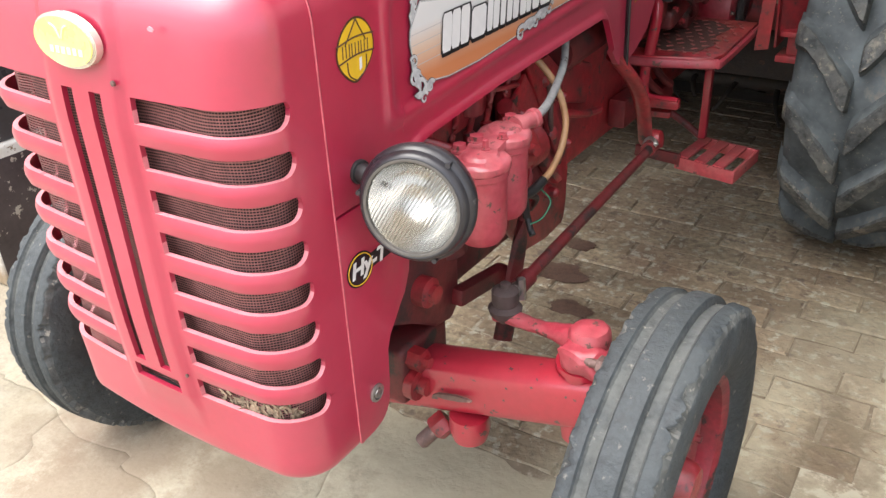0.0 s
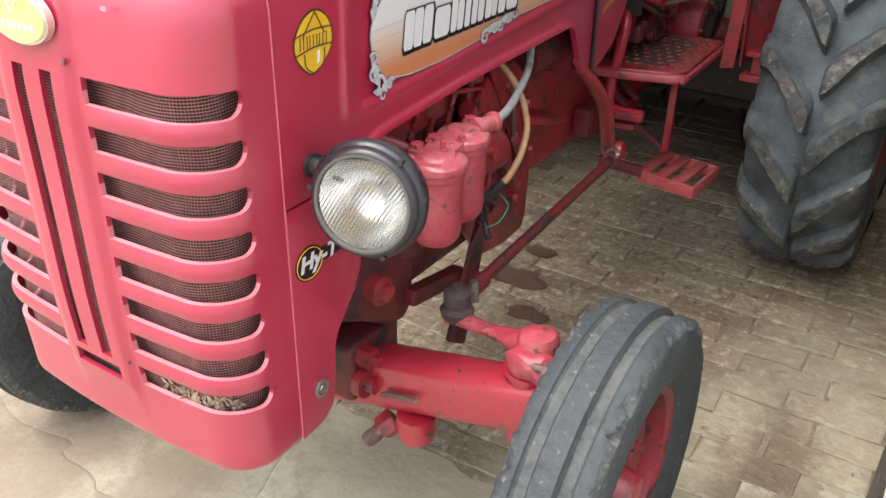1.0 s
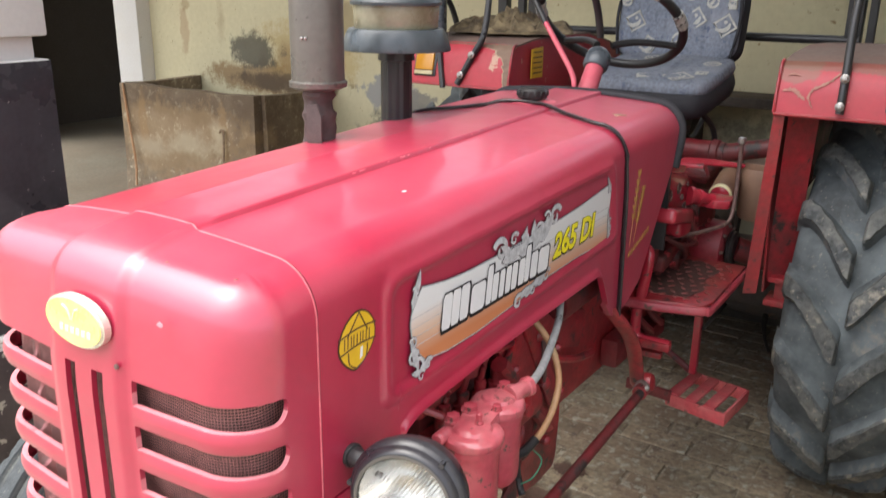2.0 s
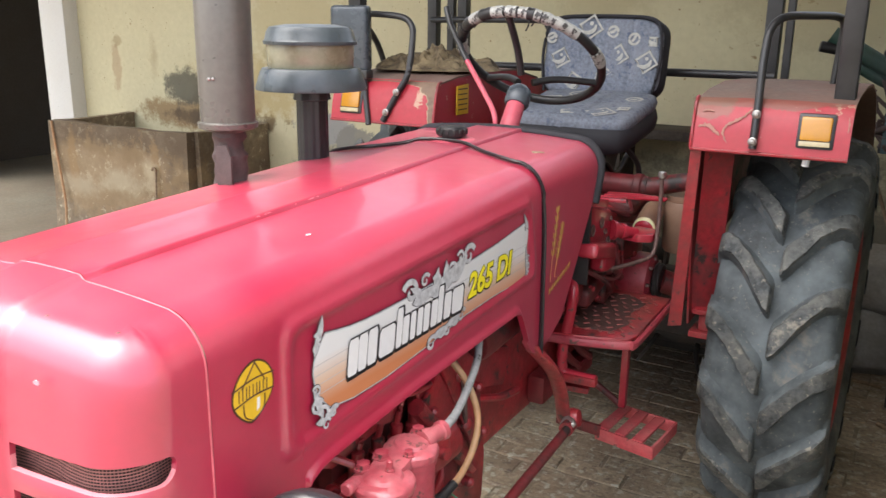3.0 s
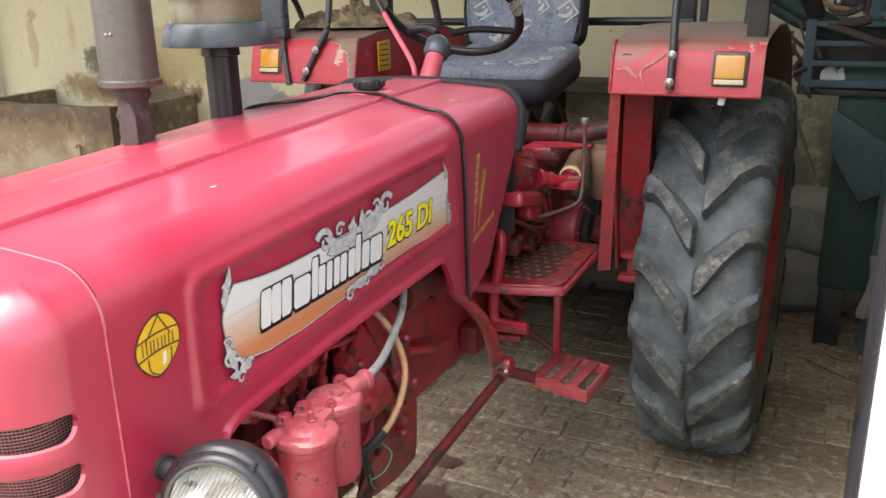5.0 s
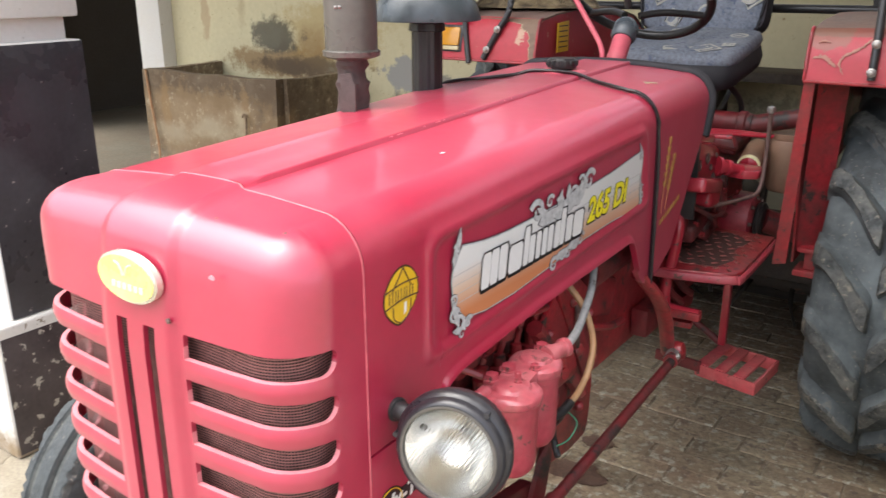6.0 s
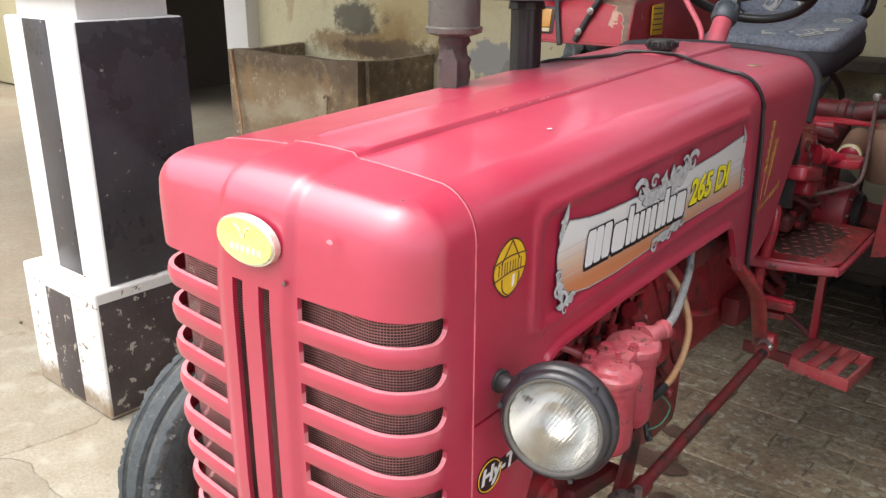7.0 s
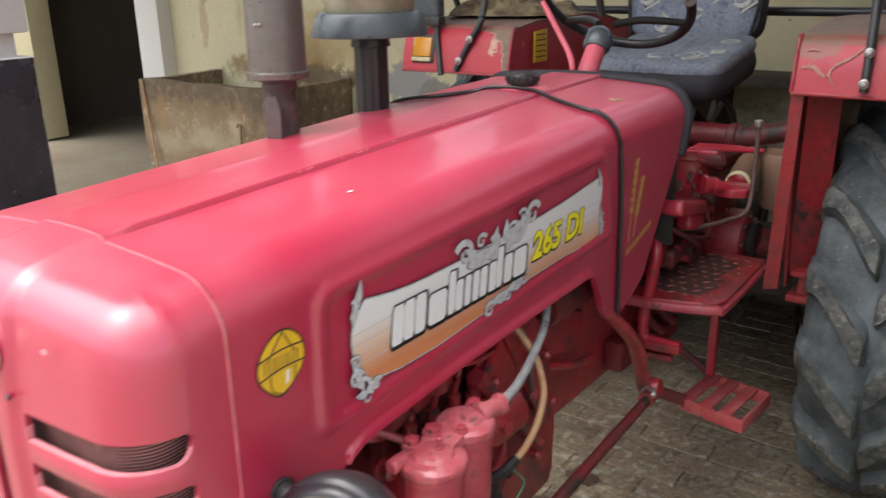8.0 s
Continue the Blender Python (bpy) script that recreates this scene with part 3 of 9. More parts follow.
def cement_apron():
    """Rough cement screed in front of the brick floor, broken into slabs by cracks."""
    base = new("cement_apron")
    ORIGIN[base.name] = Vector((0, 0, 0))
    tagged(base, "cracked rough cement apron before the brick floor", "pavement", kind="structure")
    rnd = random.Random(5)
    xs = [-3.4, -2.45, -1.5, -0.75, 0.05, 0.75, 1.6, 2.9]
    ys = [-2.4, -1.5, -0.75, -0.1, 0.52]
    pt = {}
    for i, x in enumerate(xs):
        for j, y in enumerate(ys):
            last = j == len(ys) - 1
            pt[i, j] = Vector((x + rnd.uniform(-0.16, 0.16), y + (rnd.uniform(-0.03, 0.03) if last else rnd.uniform(-0.2, 0.2)), 0))
    for i in range(len(xs) - 1):
        for j in range(len(ys) - 1):
            q = [pt[i, j], pt[i + 1, j], pt[i + 1, j + 1], pt[i, j + 1]]
            mid = sum(q, Vector()) / 4
            ring = []
            for k in range(4):
                a, b = q[k], q[(k + 1) % 4]
                for s in range(26):
                    p = a.lerp(b, s / 26)
                    n_ = noise.noise((p.x * 3.1, p.y * 3.1, 4)) * 0.07
                    n2 = noise.noise((p.x * 11, p.y * 11, 9)) * 0.030 + noise.noise((p.x * 37, p.y * 37, 2)) * 0.012
                    d = (b - a).normalized()
                    p = p + Vector((-d.y, d.x, 0)).normalized() * 0 + Vector((n_ + n2, -n_ + n2, 0))
                    ring.append(p + (mid - p).normalized() * 0.0003)
            bm = B()
            h = rnd.uniform(-0.0006, 0.0006)
            rings = []
            for sc, z in ((1.0, -0.03), (1.0, -0.0026), (0.994, -0.0010 + h), (0.975, 0.0 + h)):
                rings.append([bm.verts.new(mid + (p - mid) * sc + Vector((0, 0, z))) for p in ring])
            for a, b in zip(rings, rings[1:]):
                for k in range(len(ring)):
                    bm.faces.new((a[k], a[(k + 1) % len(ring)], b[(k + 1) % len(ring)], b[k]))
            bm.faces.new(rings[-1])
            part("slab", bm, M_APRON, base)


M_APRON = material("rough_cement_screed", (0.262, 0.236, 0.180), 0.88, grain=0.25, grain_scale=90, bump=1.6, bump_scale=13, dust=(0.195, 0.162, 0.115), dust_amount=0.8, dust_scale=2.6,
                   spots=(0.300, 0.278, 0.220), spot_scale=7, spot_size=0.52, spot_soft=0.16, patches=((0.185, 0.140, 0.095), 6.5, 0.585, 0.12), per_object=0.05, in_place=True)
stained(M_APRON, [(0.3, 0.45, 0, 0.6, 0.5, DUSTY, 0.8), (-0.5, 0.0, 0, 0.7, 0.5, DUSTY, 0.25), (-0.25, 0.1, 0, 0.14, 0.5, (0.13, 0.09, 0.06), 0.5), (-0.75, 0.3, 0, 0.2, 0.5, (0.15, 0.10, 0.07), 0.6), (-0.55, -0.1, 0, 0.2, 0.5, (0.17, 0.12, 0.08), 0.6)], 0.9)
cement_apron()

# brick bed under the porch
bm = B()
box(bm, ((PORCH_X0 + PORCH_X1) / 2, (0.5 + BACK_Y) / 2, -0.030), (PORCH_X1 - PORCH_X0, BACK_Y - 0.5, 0.0575), bevel=0)
floor = tagged(part("floor", bm, M_MORTAR), "worn brick porch floor with earth-filled joints", "floor", kind="structure")


# back wall, with a doorway far to one side
bm = B()
box(bm, ((-5.35 + 3.12) / 2, BACK_Y + 0.12, WALL_Z / 2), (3.12 + 5.35, 0.24, WALL_Z), bevel=0.01)
wall_back = tagged(part("wall_back", bm, M_WALL), "stained cream plaster wall behind the tractor", "wall", kind="structure")
# doorway wall beyond the cream wall
bm = B()
box(bm, (-5.20, BACK_Y + 0.02, ROOF_Z / 2), (0.30, 0.30, ROOF_Z - 0.01), bevel=0.008)
tagged(part("wall_pilaster", bm, M_WHITE_PAINT), "bright whitewashed pilaster at the end of the cream wall", "wall", kind="structure")
bm = B()
box(bm, (-9.25, BACK_Y + 0.12, ROOF_Z / 2), (3.8, 0.24, ROOF_Z - 0.01), bevel=0.01)
tagged(part("wall_yard", bm, M_WALL), "cream plastered yard wall beyond the dark doorway", "wall", kind="structure")
bm = B()
box(bm, (-6.35, BACK_Y + 0.12, (2.4 + ROOF_Z) / 2), (2.0, 0.23, ROOF_Z - 2.41), bevel=0.01)
tagged(part("wall_over_door", bm, M_WALL), "cream plaster wall over the doorway", "wall", kind="structure")
# room behind the doorway, its gloom carried by the dark wall colour
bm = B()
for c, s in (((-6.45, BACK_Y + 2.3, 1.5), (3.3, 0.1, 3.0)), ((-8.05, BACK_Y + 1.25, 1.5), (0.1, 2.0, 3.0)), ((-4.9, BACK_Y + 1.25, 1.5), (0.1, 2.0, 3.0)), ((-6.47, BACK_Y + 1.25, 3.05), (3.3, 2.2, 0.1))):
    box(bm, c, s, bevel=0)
tagged(part("wall_dark_room", bm, M_DARKROOM), "room beyond the doorway, its shade put into dark walls", "wall", kind="structure")
bm = B()
box(bm, (-11.2, 0.0, 1.5), (0.24, 8.2, 3.0), bevel=0.01)
tagged(part("wall_boundary", bm, M_WALL), "cream plaster boundary wall of the yard", "wall", kind="structure")
# side wall out of view, added to block light from the right
bm = B()
box(bm, (PORCH_X1 + 0.12, (0.9 + BACK_Y) / 2, ROOF_Z / 2), (0.24, BACK_Y - 0.9, ROOF_Z - 0.01), bevel=0.01)
tagged(part("wall_side", bm, M_WALL), "unseen cream plaster wall added to shade the porch from the side", "wall", kind="structure")

# unseen front wall beside the outer pillar, added to keep side light out
bm = B()
box(bm, ((1.605 + PORCH_X1 + 0.24) / 2 + 0.001, 0.63, ROOF_Z / 2 - 0.1), (PORCH_X1 + 0.24 - 1.605 - 0.004, 0.24, ROOF_Z - 0.205), bevel=0.01)
tagged(part("wall_front", bm, M_WALL), "unseen cream plaster wall added to close the porch beside its pillar", "wall", kind="structure")

# porch roof and beam
bm = B()
box(bm, ((ROOF_X0 + PORCH_X1) / 2, (0.48 + BACK_Y + 0.24) / 2, ROOF_Z + 0.07), (PORCH_X1 - ROOF_X0 + 0.24, BACK_Y + 0.24 - 0.48, 0.14), bevel=0.01)
tagged(part("ceiling", bm, M_CEIL), "whitewashed porch roof slab", "ceiling", kind="structure")
bm = B()
box(bm, ((ROOF_X0 + PORCH_X1) / 2, 0.655, ROOF_Z - 0.10), (PORCH_X1 - ROOF_X0, 0.34, 0.198), bevel=0.01)
tagged(part("roof_beam", bm, M_WHITE_PAINT), "whitewashed beam over the porch pillars", "beam", kind="structure")


def pillar(x0, x1):
    """A square porch pillar: plinth, painted shaft, neck and white upper shaft."""
    y0, y1 = 0.380, 0.885
    xm, ym, w, d = (x0 + x1) / 2, (y0 + y1) / 2, x1 - x0, y1 - y0
    p = group_thing("porch_pillar", (xm, ym, 0), "square porch pillar painted white with dark maroon panels, chipped at its foot", "pillar", "porch pillars")
    p["kind"] = "structure"
    s0, s1 = 0.445, 0.825
    sm, sd = (s0 + s1) / 2, s1 - s0
    bm = B()
    box(bm, (xm, ym, 0.235), (w, d, 0.47), bevel=0.012, seg=3)
    part("plinth", bm, M_CHIPPED_WHITE, p, "chipped white plinth")
    bm = B()
    box(bm, (xm, sm, 0.90), (w - 0.045, sd, 0.862), bevel=0.010, seg=3)
    part("shaft", bm, M_WHITE_PAINT, p)
    bm = B()
    box(bm, (xm, sm, 1.365), (w - 0.11, sd - 0.065, 0.078), bevel=0.006)
    part("neck", bm, M_WHITE_PAINT, p)
    bm = B()
    box(bm, (xm, sm, (1.402 + ROOF_Z - 0.2) / 2), (w - 0.04, sd, ROOF_Z - 0.2 - 1.402), bevel=0.010)
    part("upper_shaft", bm, M_WHITE_PAINT, p)
    # painted fields, as thin coats
    fx = x0 + 0.0225
    sw = w - 0.045
    bm = B()
    box(bm, (fx + sw * 0.465, s0, 0.90), (sw * 0.34, 0.004, 0.855), bevel=0.001)
    part("front_stripe", bm, M_MAROON, p, "dark painted stripe")
    bm = B()
    box(bm, (x0 + w * 0.49, y0, 0.215), (w * 0.34, 0.004, 0.40), bevel=0.001)
    part("plinth_stripe", bm, M_CHIPPED_DARK, p, "dark painted stripe, chipped")
    for sx in (1, -1):
        ex = x1 if sx > 0 else x0
        bm = B()
        box(bm, (ex - sx * 0.0225, sm + 0.003, 0.90), (0.004, sd - 0.008, 0.853), bevel=0.001)
        part("side_panel", bm, M_MAROON, p, "dark maroon painted side")
        bm = B()
        box(bm, (ex, ym + 0.004, 0.222), (0.004, d - 0.01, 0.415), bevel=0.001)
        part("plinth_panel", bm, M_CHIPPED_DARK, p, "dark maroon painted plinth side")
    return p


pillar(-2.085, -1.574)
pillar(1.10, 1.605)

# ---- the tractor ----
tractor = group_thing("tractor", (0.0, 1.25, 0.0), "old crimson farm tractor with dusty tyres on a brick floor", "tractor")

MID = -0.008       # the bonnet's middle line
W = 0.280          # the bonnet's near side
HW = 0.288         # half width of the bonnet
NOSE_TOP = lerp_of([(-0.15, 1.214), (-0.11, 1.222), (-0.07, 1.2295), (-0.035, 1.2355), (0.0, 1.240), (1.0, 1.284), (1.4, 1.296)])
EDGE_R = 0.071


def crown(x):
    return -0.019 * (x / HW) ** 2


def ridge(x):
    """The raised middle strip of bonnet and nose."""
    return 0.0075 * (1 - sstep(0.0715, 0.0805, abs(x)))


RIDGE_IN = 0.0095   # the strip narrows by this much from the nose to the bonnet


def nose():
    """The grille shell: a plan curve carried from its foot to the rolled top edge, with slots cut through and lipped."""
    cx, r = 0.208, 0.080
    half = [(HW, 0.0), (HW, -0.020), (HW, -0.040)]
    for k in (0, 0.12, 0.32, 0.62, 1, 1.5, 2, 3, 4, 5, 6, 7, 8, 9, 10):
        a = k / 10 * math.pi / 2
        half.append((cx + r * math.cos(a), -0.056 - r * math.sin(a)))
    for x in (0.175, 0.145, 0.115, 0.091, 0.0790, 0.0730, 0.062, 0.053, 0.042, 0.018, 0.0):
        half.append((x, -0.136 - 0.010 * (1 - (x / 0.208) ** 2)))
    plan = half + [(-x, y) for x, y in half[-2::-1]]
    zb = 0.455
    z0, pitch, sh = 1.072, 0.0650, 0.036
    rows = [zb + 0.022, 0.50, 0.54]
    slot_rows = []
    for k in range(8):
        top = z0 - k * pitch
        slot_rows.append((top - sh, top))
    zs = set(rows)
    for lo, hi in slot_rows:
        zs |= {round(lo, 5), round((lo + hi) / 2, 5), round(hi, 5), round(hi + 0.012, 5), round(lo - 0.009, 5)}
    BULGE = {}
    for lo, hi in slot_rows[:-1]:
        BULGE[round(lo - 0.009, 5)] = BULGE[round(lo - pitch + sh + 0.012, 5)] = 0.0032
    zs |= {1.11, 1.130, 1.148, 0.577, 0.603}
    zs = sorted(zs)

    def lean(z):
        return 1 - 0.13 * sstep(1.02, 1.25, z) - 0.09 * sstep(0.75, 0.45, z)
    bm = B()
    n = len(plan)

    def at(i, inset, z):
        x, y = plan[i]
        # inset follows the plan's inward normal
        a, b = plan[max(i - 1, 0)], plan[min(i + 1, n - 1)]
        tx, ty = b[0] - a[0], b[1] - a[1]
        ln = math.hypot(tx, ty)
        nx, ny = ty / ln, -tx / ln
        if i in (0, n - 1):
            nx, ny = (1.0 if i == 0 else -1.0), 0.0
        if nx * x + ny * (y + 0.02) < 0:
            nx, ny = -nx, -ny
        out = ridge(x) * sstep(0.548, 0.562, z) if y < -0.1 else 0.0
        if 0.09 < abs(x) and y < -0.045:
            inset -= BULGE.get(round(z, 5), 0.0) * sstep(0.09, 0.12, abs(x)) * sstep(-0.045, -0.10, y)
        px, py = x - nx * inset, (y - ny * inset) * lean(z)
        if y == 0.0:
            py = 0.0
        return Vector((px, py - out, z))
    cols = []
    top = 1.240 + crown(HW - EDGE_R)
    for i in range(n):
        col = []
        for k in range(5):
            a = (1 - k / 4) * math.pi / 2
            col.append(bm.verts.new(at(i, 0.022 * (1 - math.cos(a)), zb + 0.022 * (1 - math.sin(a)))))
        for z in zs[1:]:
            col.append(bm.verts.new(at(i, 0.0, z)))
        for k in range(1, 9):
            a = k / 8 * math.pi / 2
            er = EDGE_R - 0.016 * sstep(-0.09, -0.135, plan[i][1])
            end = at(i, er, top)
            head = NOSE_TOP(end.y) + crown(end.x)
            p = at(i, er * (1 - math.cos(a)), head - er + er * math.sin(a))
            if plan[i][1] < -0.1:
                p += Vector((0, ridge(plan[i][0]) * (1 - math.cos(a)), ridge(plan[i][0]) * math.sin(a)))
            col.append(bm.verts.new(p))
        cols.append(col)
    m = len(cols[0])
    grid = {}
    for i in range(n - 1):
        for j in range(m - 1):
            grid[i, j] = bm.faces.new((cols[i][j], cols[i + 1][j], cols[i + 1][j + 1], cols[i][j + 1]))
    # the flat top, back to the joint
    first = 3
    prev = None
    for i in range(first, n - first):
        v = cols[i][m - 1]
        x = v.co.x
        v.co.z = NOSE_TOP(v.co.y) + crown(x) + ridge(x)
        row = [v] + [bm.verts.new((x, v.co.y * (1 - s), NOSE_TOP(v.co.y * (1 - s)) + crown(x) + ridge(x))) for s in (0.33, 0.67, 1.0)]
        if prev:
            for k in range(3):
                bm.faces.new((prev[k], row[k], row[k + 1], prev[k + 1]))
        prev = row
    # the slots
    gone = []
    ends = []
    zrow = {round(z, 5): 4 + k for k, z in enumerate(zs)}

    def span(lo, hi):
        return range(zrow[round(lo, 5)], zrow[round(hi, 5)])
    xcol = lambda v: min(range(n), key=lambda i: abs(plan[i][0] - v) + (0 if plan[i][1] < -0.1 else 9))
    ci, co_ = xcol(0.091), 3
    for lo, hi in slot_rows:
        for j in span(lo, hi):
            gone += [grid[i, j] for i in range(co_, ci)] + [grid[n - 2 - i, j] for i in range(co_, ci)]
        ends += [(co_, lo, hi), (n - 1 - co_, lo, hi)]
    a, b = xcol(0.042), xcol(0.018)
    a2, b2 = xcol(-0.018), xcol(-0.042)
    for j in range(zrow[round(slot_rows[7][1], 5)], zrow[round(z0, 5)]):
        gone += [grid[i, j] for i in range(a, b)] + [grid[i, j] for i in range(a2, b2)]
    c0, c1 = xcol(0.053), xcol(-0.053)
    for j in span(0.577, 0.603):
        gone += [grid[i, j] for i in range(c0, c1)]
    bmesh.ops.delete(bm, geom=list(set(gone)), context="FACES")
    for i, lo, hi in ends:
        # round ends, fuller below than above
        for s in range(7):
            j = i + s * (1 if i < n / 2 else -1)
            d = 0.01257 * (0, 0.12, 0.32, 0.62, 1, 1.5, 2)[s]
            up, down = (rad - math.sqrt(rad * rad - max(0.0, rad - d) ** 2) for rad in (0.0238, 0.0118))
            a_, b_ = cols[j][zrow[round(lo, 5)]], cols[j][zrow[round(hi, 5)]]
            a_.co.z += up
            b_.co.z -= down
            if s == 0:
                cols[j][zrow[round((lo + hi) / 2, 5)]].co.z = (a_.co.z + b_.co.z) / 2
    bmesh.ops.recalc_face_normals(bm, faces=bm.faces)
    # lips folded inwards round every opening
    bm.normal_update()
    rim = [e for e in bm.edges if e.is_boundary and all(abs(v.co.y) > 0.012 and v.co.z > 0.50 and v.co.z < 1.2 for v in e.verts)]
    ext = bmesh.ops.extrude_edge_only(bm, edges=rim)
    for v in ext["geom"]:
        if isinstance(v, bmesh.types.BMVert):
            if abs(v.co.x) < 0.208:
                d = Vector((0, -1, 0))
            else:
                d = Vector((math.copysign(abs(v.co.x) - 0.208, v.co.x), min(v.co.y + 0.056, -0.0001), 0))
            v.co -= d.normalized() * 0.008
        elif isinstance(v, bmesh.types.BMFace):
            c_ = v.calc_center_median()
            # only lower lips of the side slots get the pale wear-and-highlight colour
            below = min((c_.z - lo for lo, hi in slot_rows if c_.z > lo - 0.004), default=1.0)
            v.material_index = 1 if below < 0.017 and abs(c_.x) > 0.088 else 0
    # the far shoulder of the head swells outwards
    for v in bm.verts:
        if v.co.x < -0.15:
            v.co.x -= 0.036 * sstep(0.99, 1.20, v.co.z) * sstep(0.002, -0.045, v.co.y) * (-v.co.x - 0.15) / 0.14
    # the raised strip narrows over the head
    for v in bm.verts:
        if v.co.z > 1.10 and abs(v.co.x) < 0.145:
            near = min(1.0, abs(v.co.x) / 0.0715) if abs(v.co.x) < 0.0805 else max(0.0, (0.145 - abs(v.co.x)) / 0.0645)
            v.co.x -= math.copysign(RIDGE_IN * near * sstep(-0.145, -0.02, v.co.y), v.co.x)
    bmesh.ops.translate(bm, verts=bm.verts, vec=(MID, 0, 0))
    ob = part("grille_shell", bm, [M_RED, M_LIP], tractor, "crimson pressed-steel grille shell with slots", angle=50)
    mod = ob.modifiers.new("edges", "BEVEL")
    mod.width, mod.segments, mod.limit_method, mod.angle_limit = 0.0022, 2, "ANGLE", radians(50)
    return ob


grille = nose()

# woven wire screen and radiator behind the slots
bm = B()
rnd = random.Random(3)


def screen(s, z):
    """A place on the screen, s metres from its middle, which follows the shell a little inside it."""
    a = abs(s)
    if a < 0.196:
        x, y = a, -0.119
    else:
        t = min((a - 0.196) / 0.064, math.pi / 2)
        x, y = 0.196 + 0.064 * math.sin(t), -0.055 - 0.064 * math.cos(t) + max(0.0, a - 0.196 - 0.064 * math.pi / 2)
    y += 0.004 * noise.noise((s * 9, z * 9, 2)) + 0.0025 * noise.noise((s * 31, z * 23, 5))
    return Vector((MID + math.copysign(x, s), y, z))


def wire(pts, w, across):
    prev = None
    for p in pts:
        q = (bm.verts.new(p - across * w), bm.verts.new(p + across * w))
        if prev:
            bm.faces.new((prev[0], q[0], q[1], prev[1]))
        prev = q


PITCH = 0.0044
for k in range(122):
    z = 0.56 + k * PITCH
    wire([screen(s, z + 0.003 * noise.noise((s * 14, z * 5, 1))) for s in np.linspace(-0.345, 0.345, 74)], 0.0010, Vector((0, 0, 1)))
for k in range(158):
    s = -0.345 + k * PITCH
    wire([screen(s + 0.003 * noise.noise((s * 5, z * 14, 8)), z) + Vector((0, 0.0006, 0)) for z in np.linspace(0.56, 1.095, 40)], 0.0005, Vector((1, 0, 0)) if abs(s) < 0.22 else Vector((0.7, math.copysign(0.7, s), 0)))
part("wire_screen", bm, M_MESHWIRE, tractor, "rusty woven wire screen behind the grille", angle=180)["kind"] = "stuff"
bm = B()
box(bm, (MID, -0.040, 0.83), (0.515, 0.06, 0.66), bevel=0.006)
part("radiator", bm, M_RADIATOR, tractor, "dark radiator core")
bm = B()
for _ in range(70):
    x, z = rnd.uniform(0.12, 0.27), 0.575 + abs(rnd.gauss(0, 0.012))
    c = screen(x, z) + Vector((0, -0.002, 0))
    d = Vector((rnd.uniform(-1, 1), rnd.uniform(-0.3, 0.3), rnd.uniform(-1, 1))).normalized() * rnd.uniform(0.006, 0.016)
    e = d.cross(Vector((0, 1, 0))).normalized() * rnd.uniform(0.002, 0.006)
    bm.faces.new([bm.verts.new(p) for p in (c - d, c + e, c + d, c - e)])
solid(bm, 0.0006)
part("chaff", bm, M_CHAFF, tractor, "dry chaff caught behind the lowest slot")

# side outline of the bonnet: the height of its lower edge along the tractor
LOW = lerp_of([(0.0, 0.880), (0.176, 0.883), (0.1765, 0.900), (0.190, 0.912), (0.212, 0.922), (0.24, 0.927), (0.455, 0.944), (0.890, 0.962), (0.912, 0.955), (0.925, 0.935),
               (0.958, 0.876), (1.000, 0.832), (1.035, 0.822), (1.10, 0.840), (1.169, 0.874), (1.355, 1.148), (1.375, 1.185)])
PANEL = ((0.160, 0.990), (0.165, 1.150), (0.935, 1.186), (0.968, 1.045))   # foot front, top front, top rear, foot rear


def panel_depth(y, z):
    """How far inside the pressed side panel a place is, in metres."""
    d = 9.0
    for (ay, az), (by, bz) in zip(PANEL, PANEL[1:] + PANEL[:1]):
        ly, lz = by - ay, bz - az
        ln = math.hypot(ly, lz)
        e = (ly * (az - z) - lz * (ay - y)) / ln
        k = max(0.0, 0.030 - abs(d - e)) / 0.030
        d = min(d, e) - k * k * 0.030 * 0.25
    return d


def side_x(y, z):
    """The bonnet's side, with the pressed panel and the rolled line over the engine opening."""
    d = panel_depth(y, z)
    x = HW + 0.004 * sstep(0.6, 1.1, y)
    x += 0.0055 * (sstep(-0.030, -0.016, d) - sstep(-0.014, 0.002, d)) - 0.001 * sstep(-0.012, 0.004, d)
    e = z - LOW(y)
    if 0.18 < y < 0.96:
        x += 0.008 * (1 - sstep(0.004, 0.020, e))
    return x


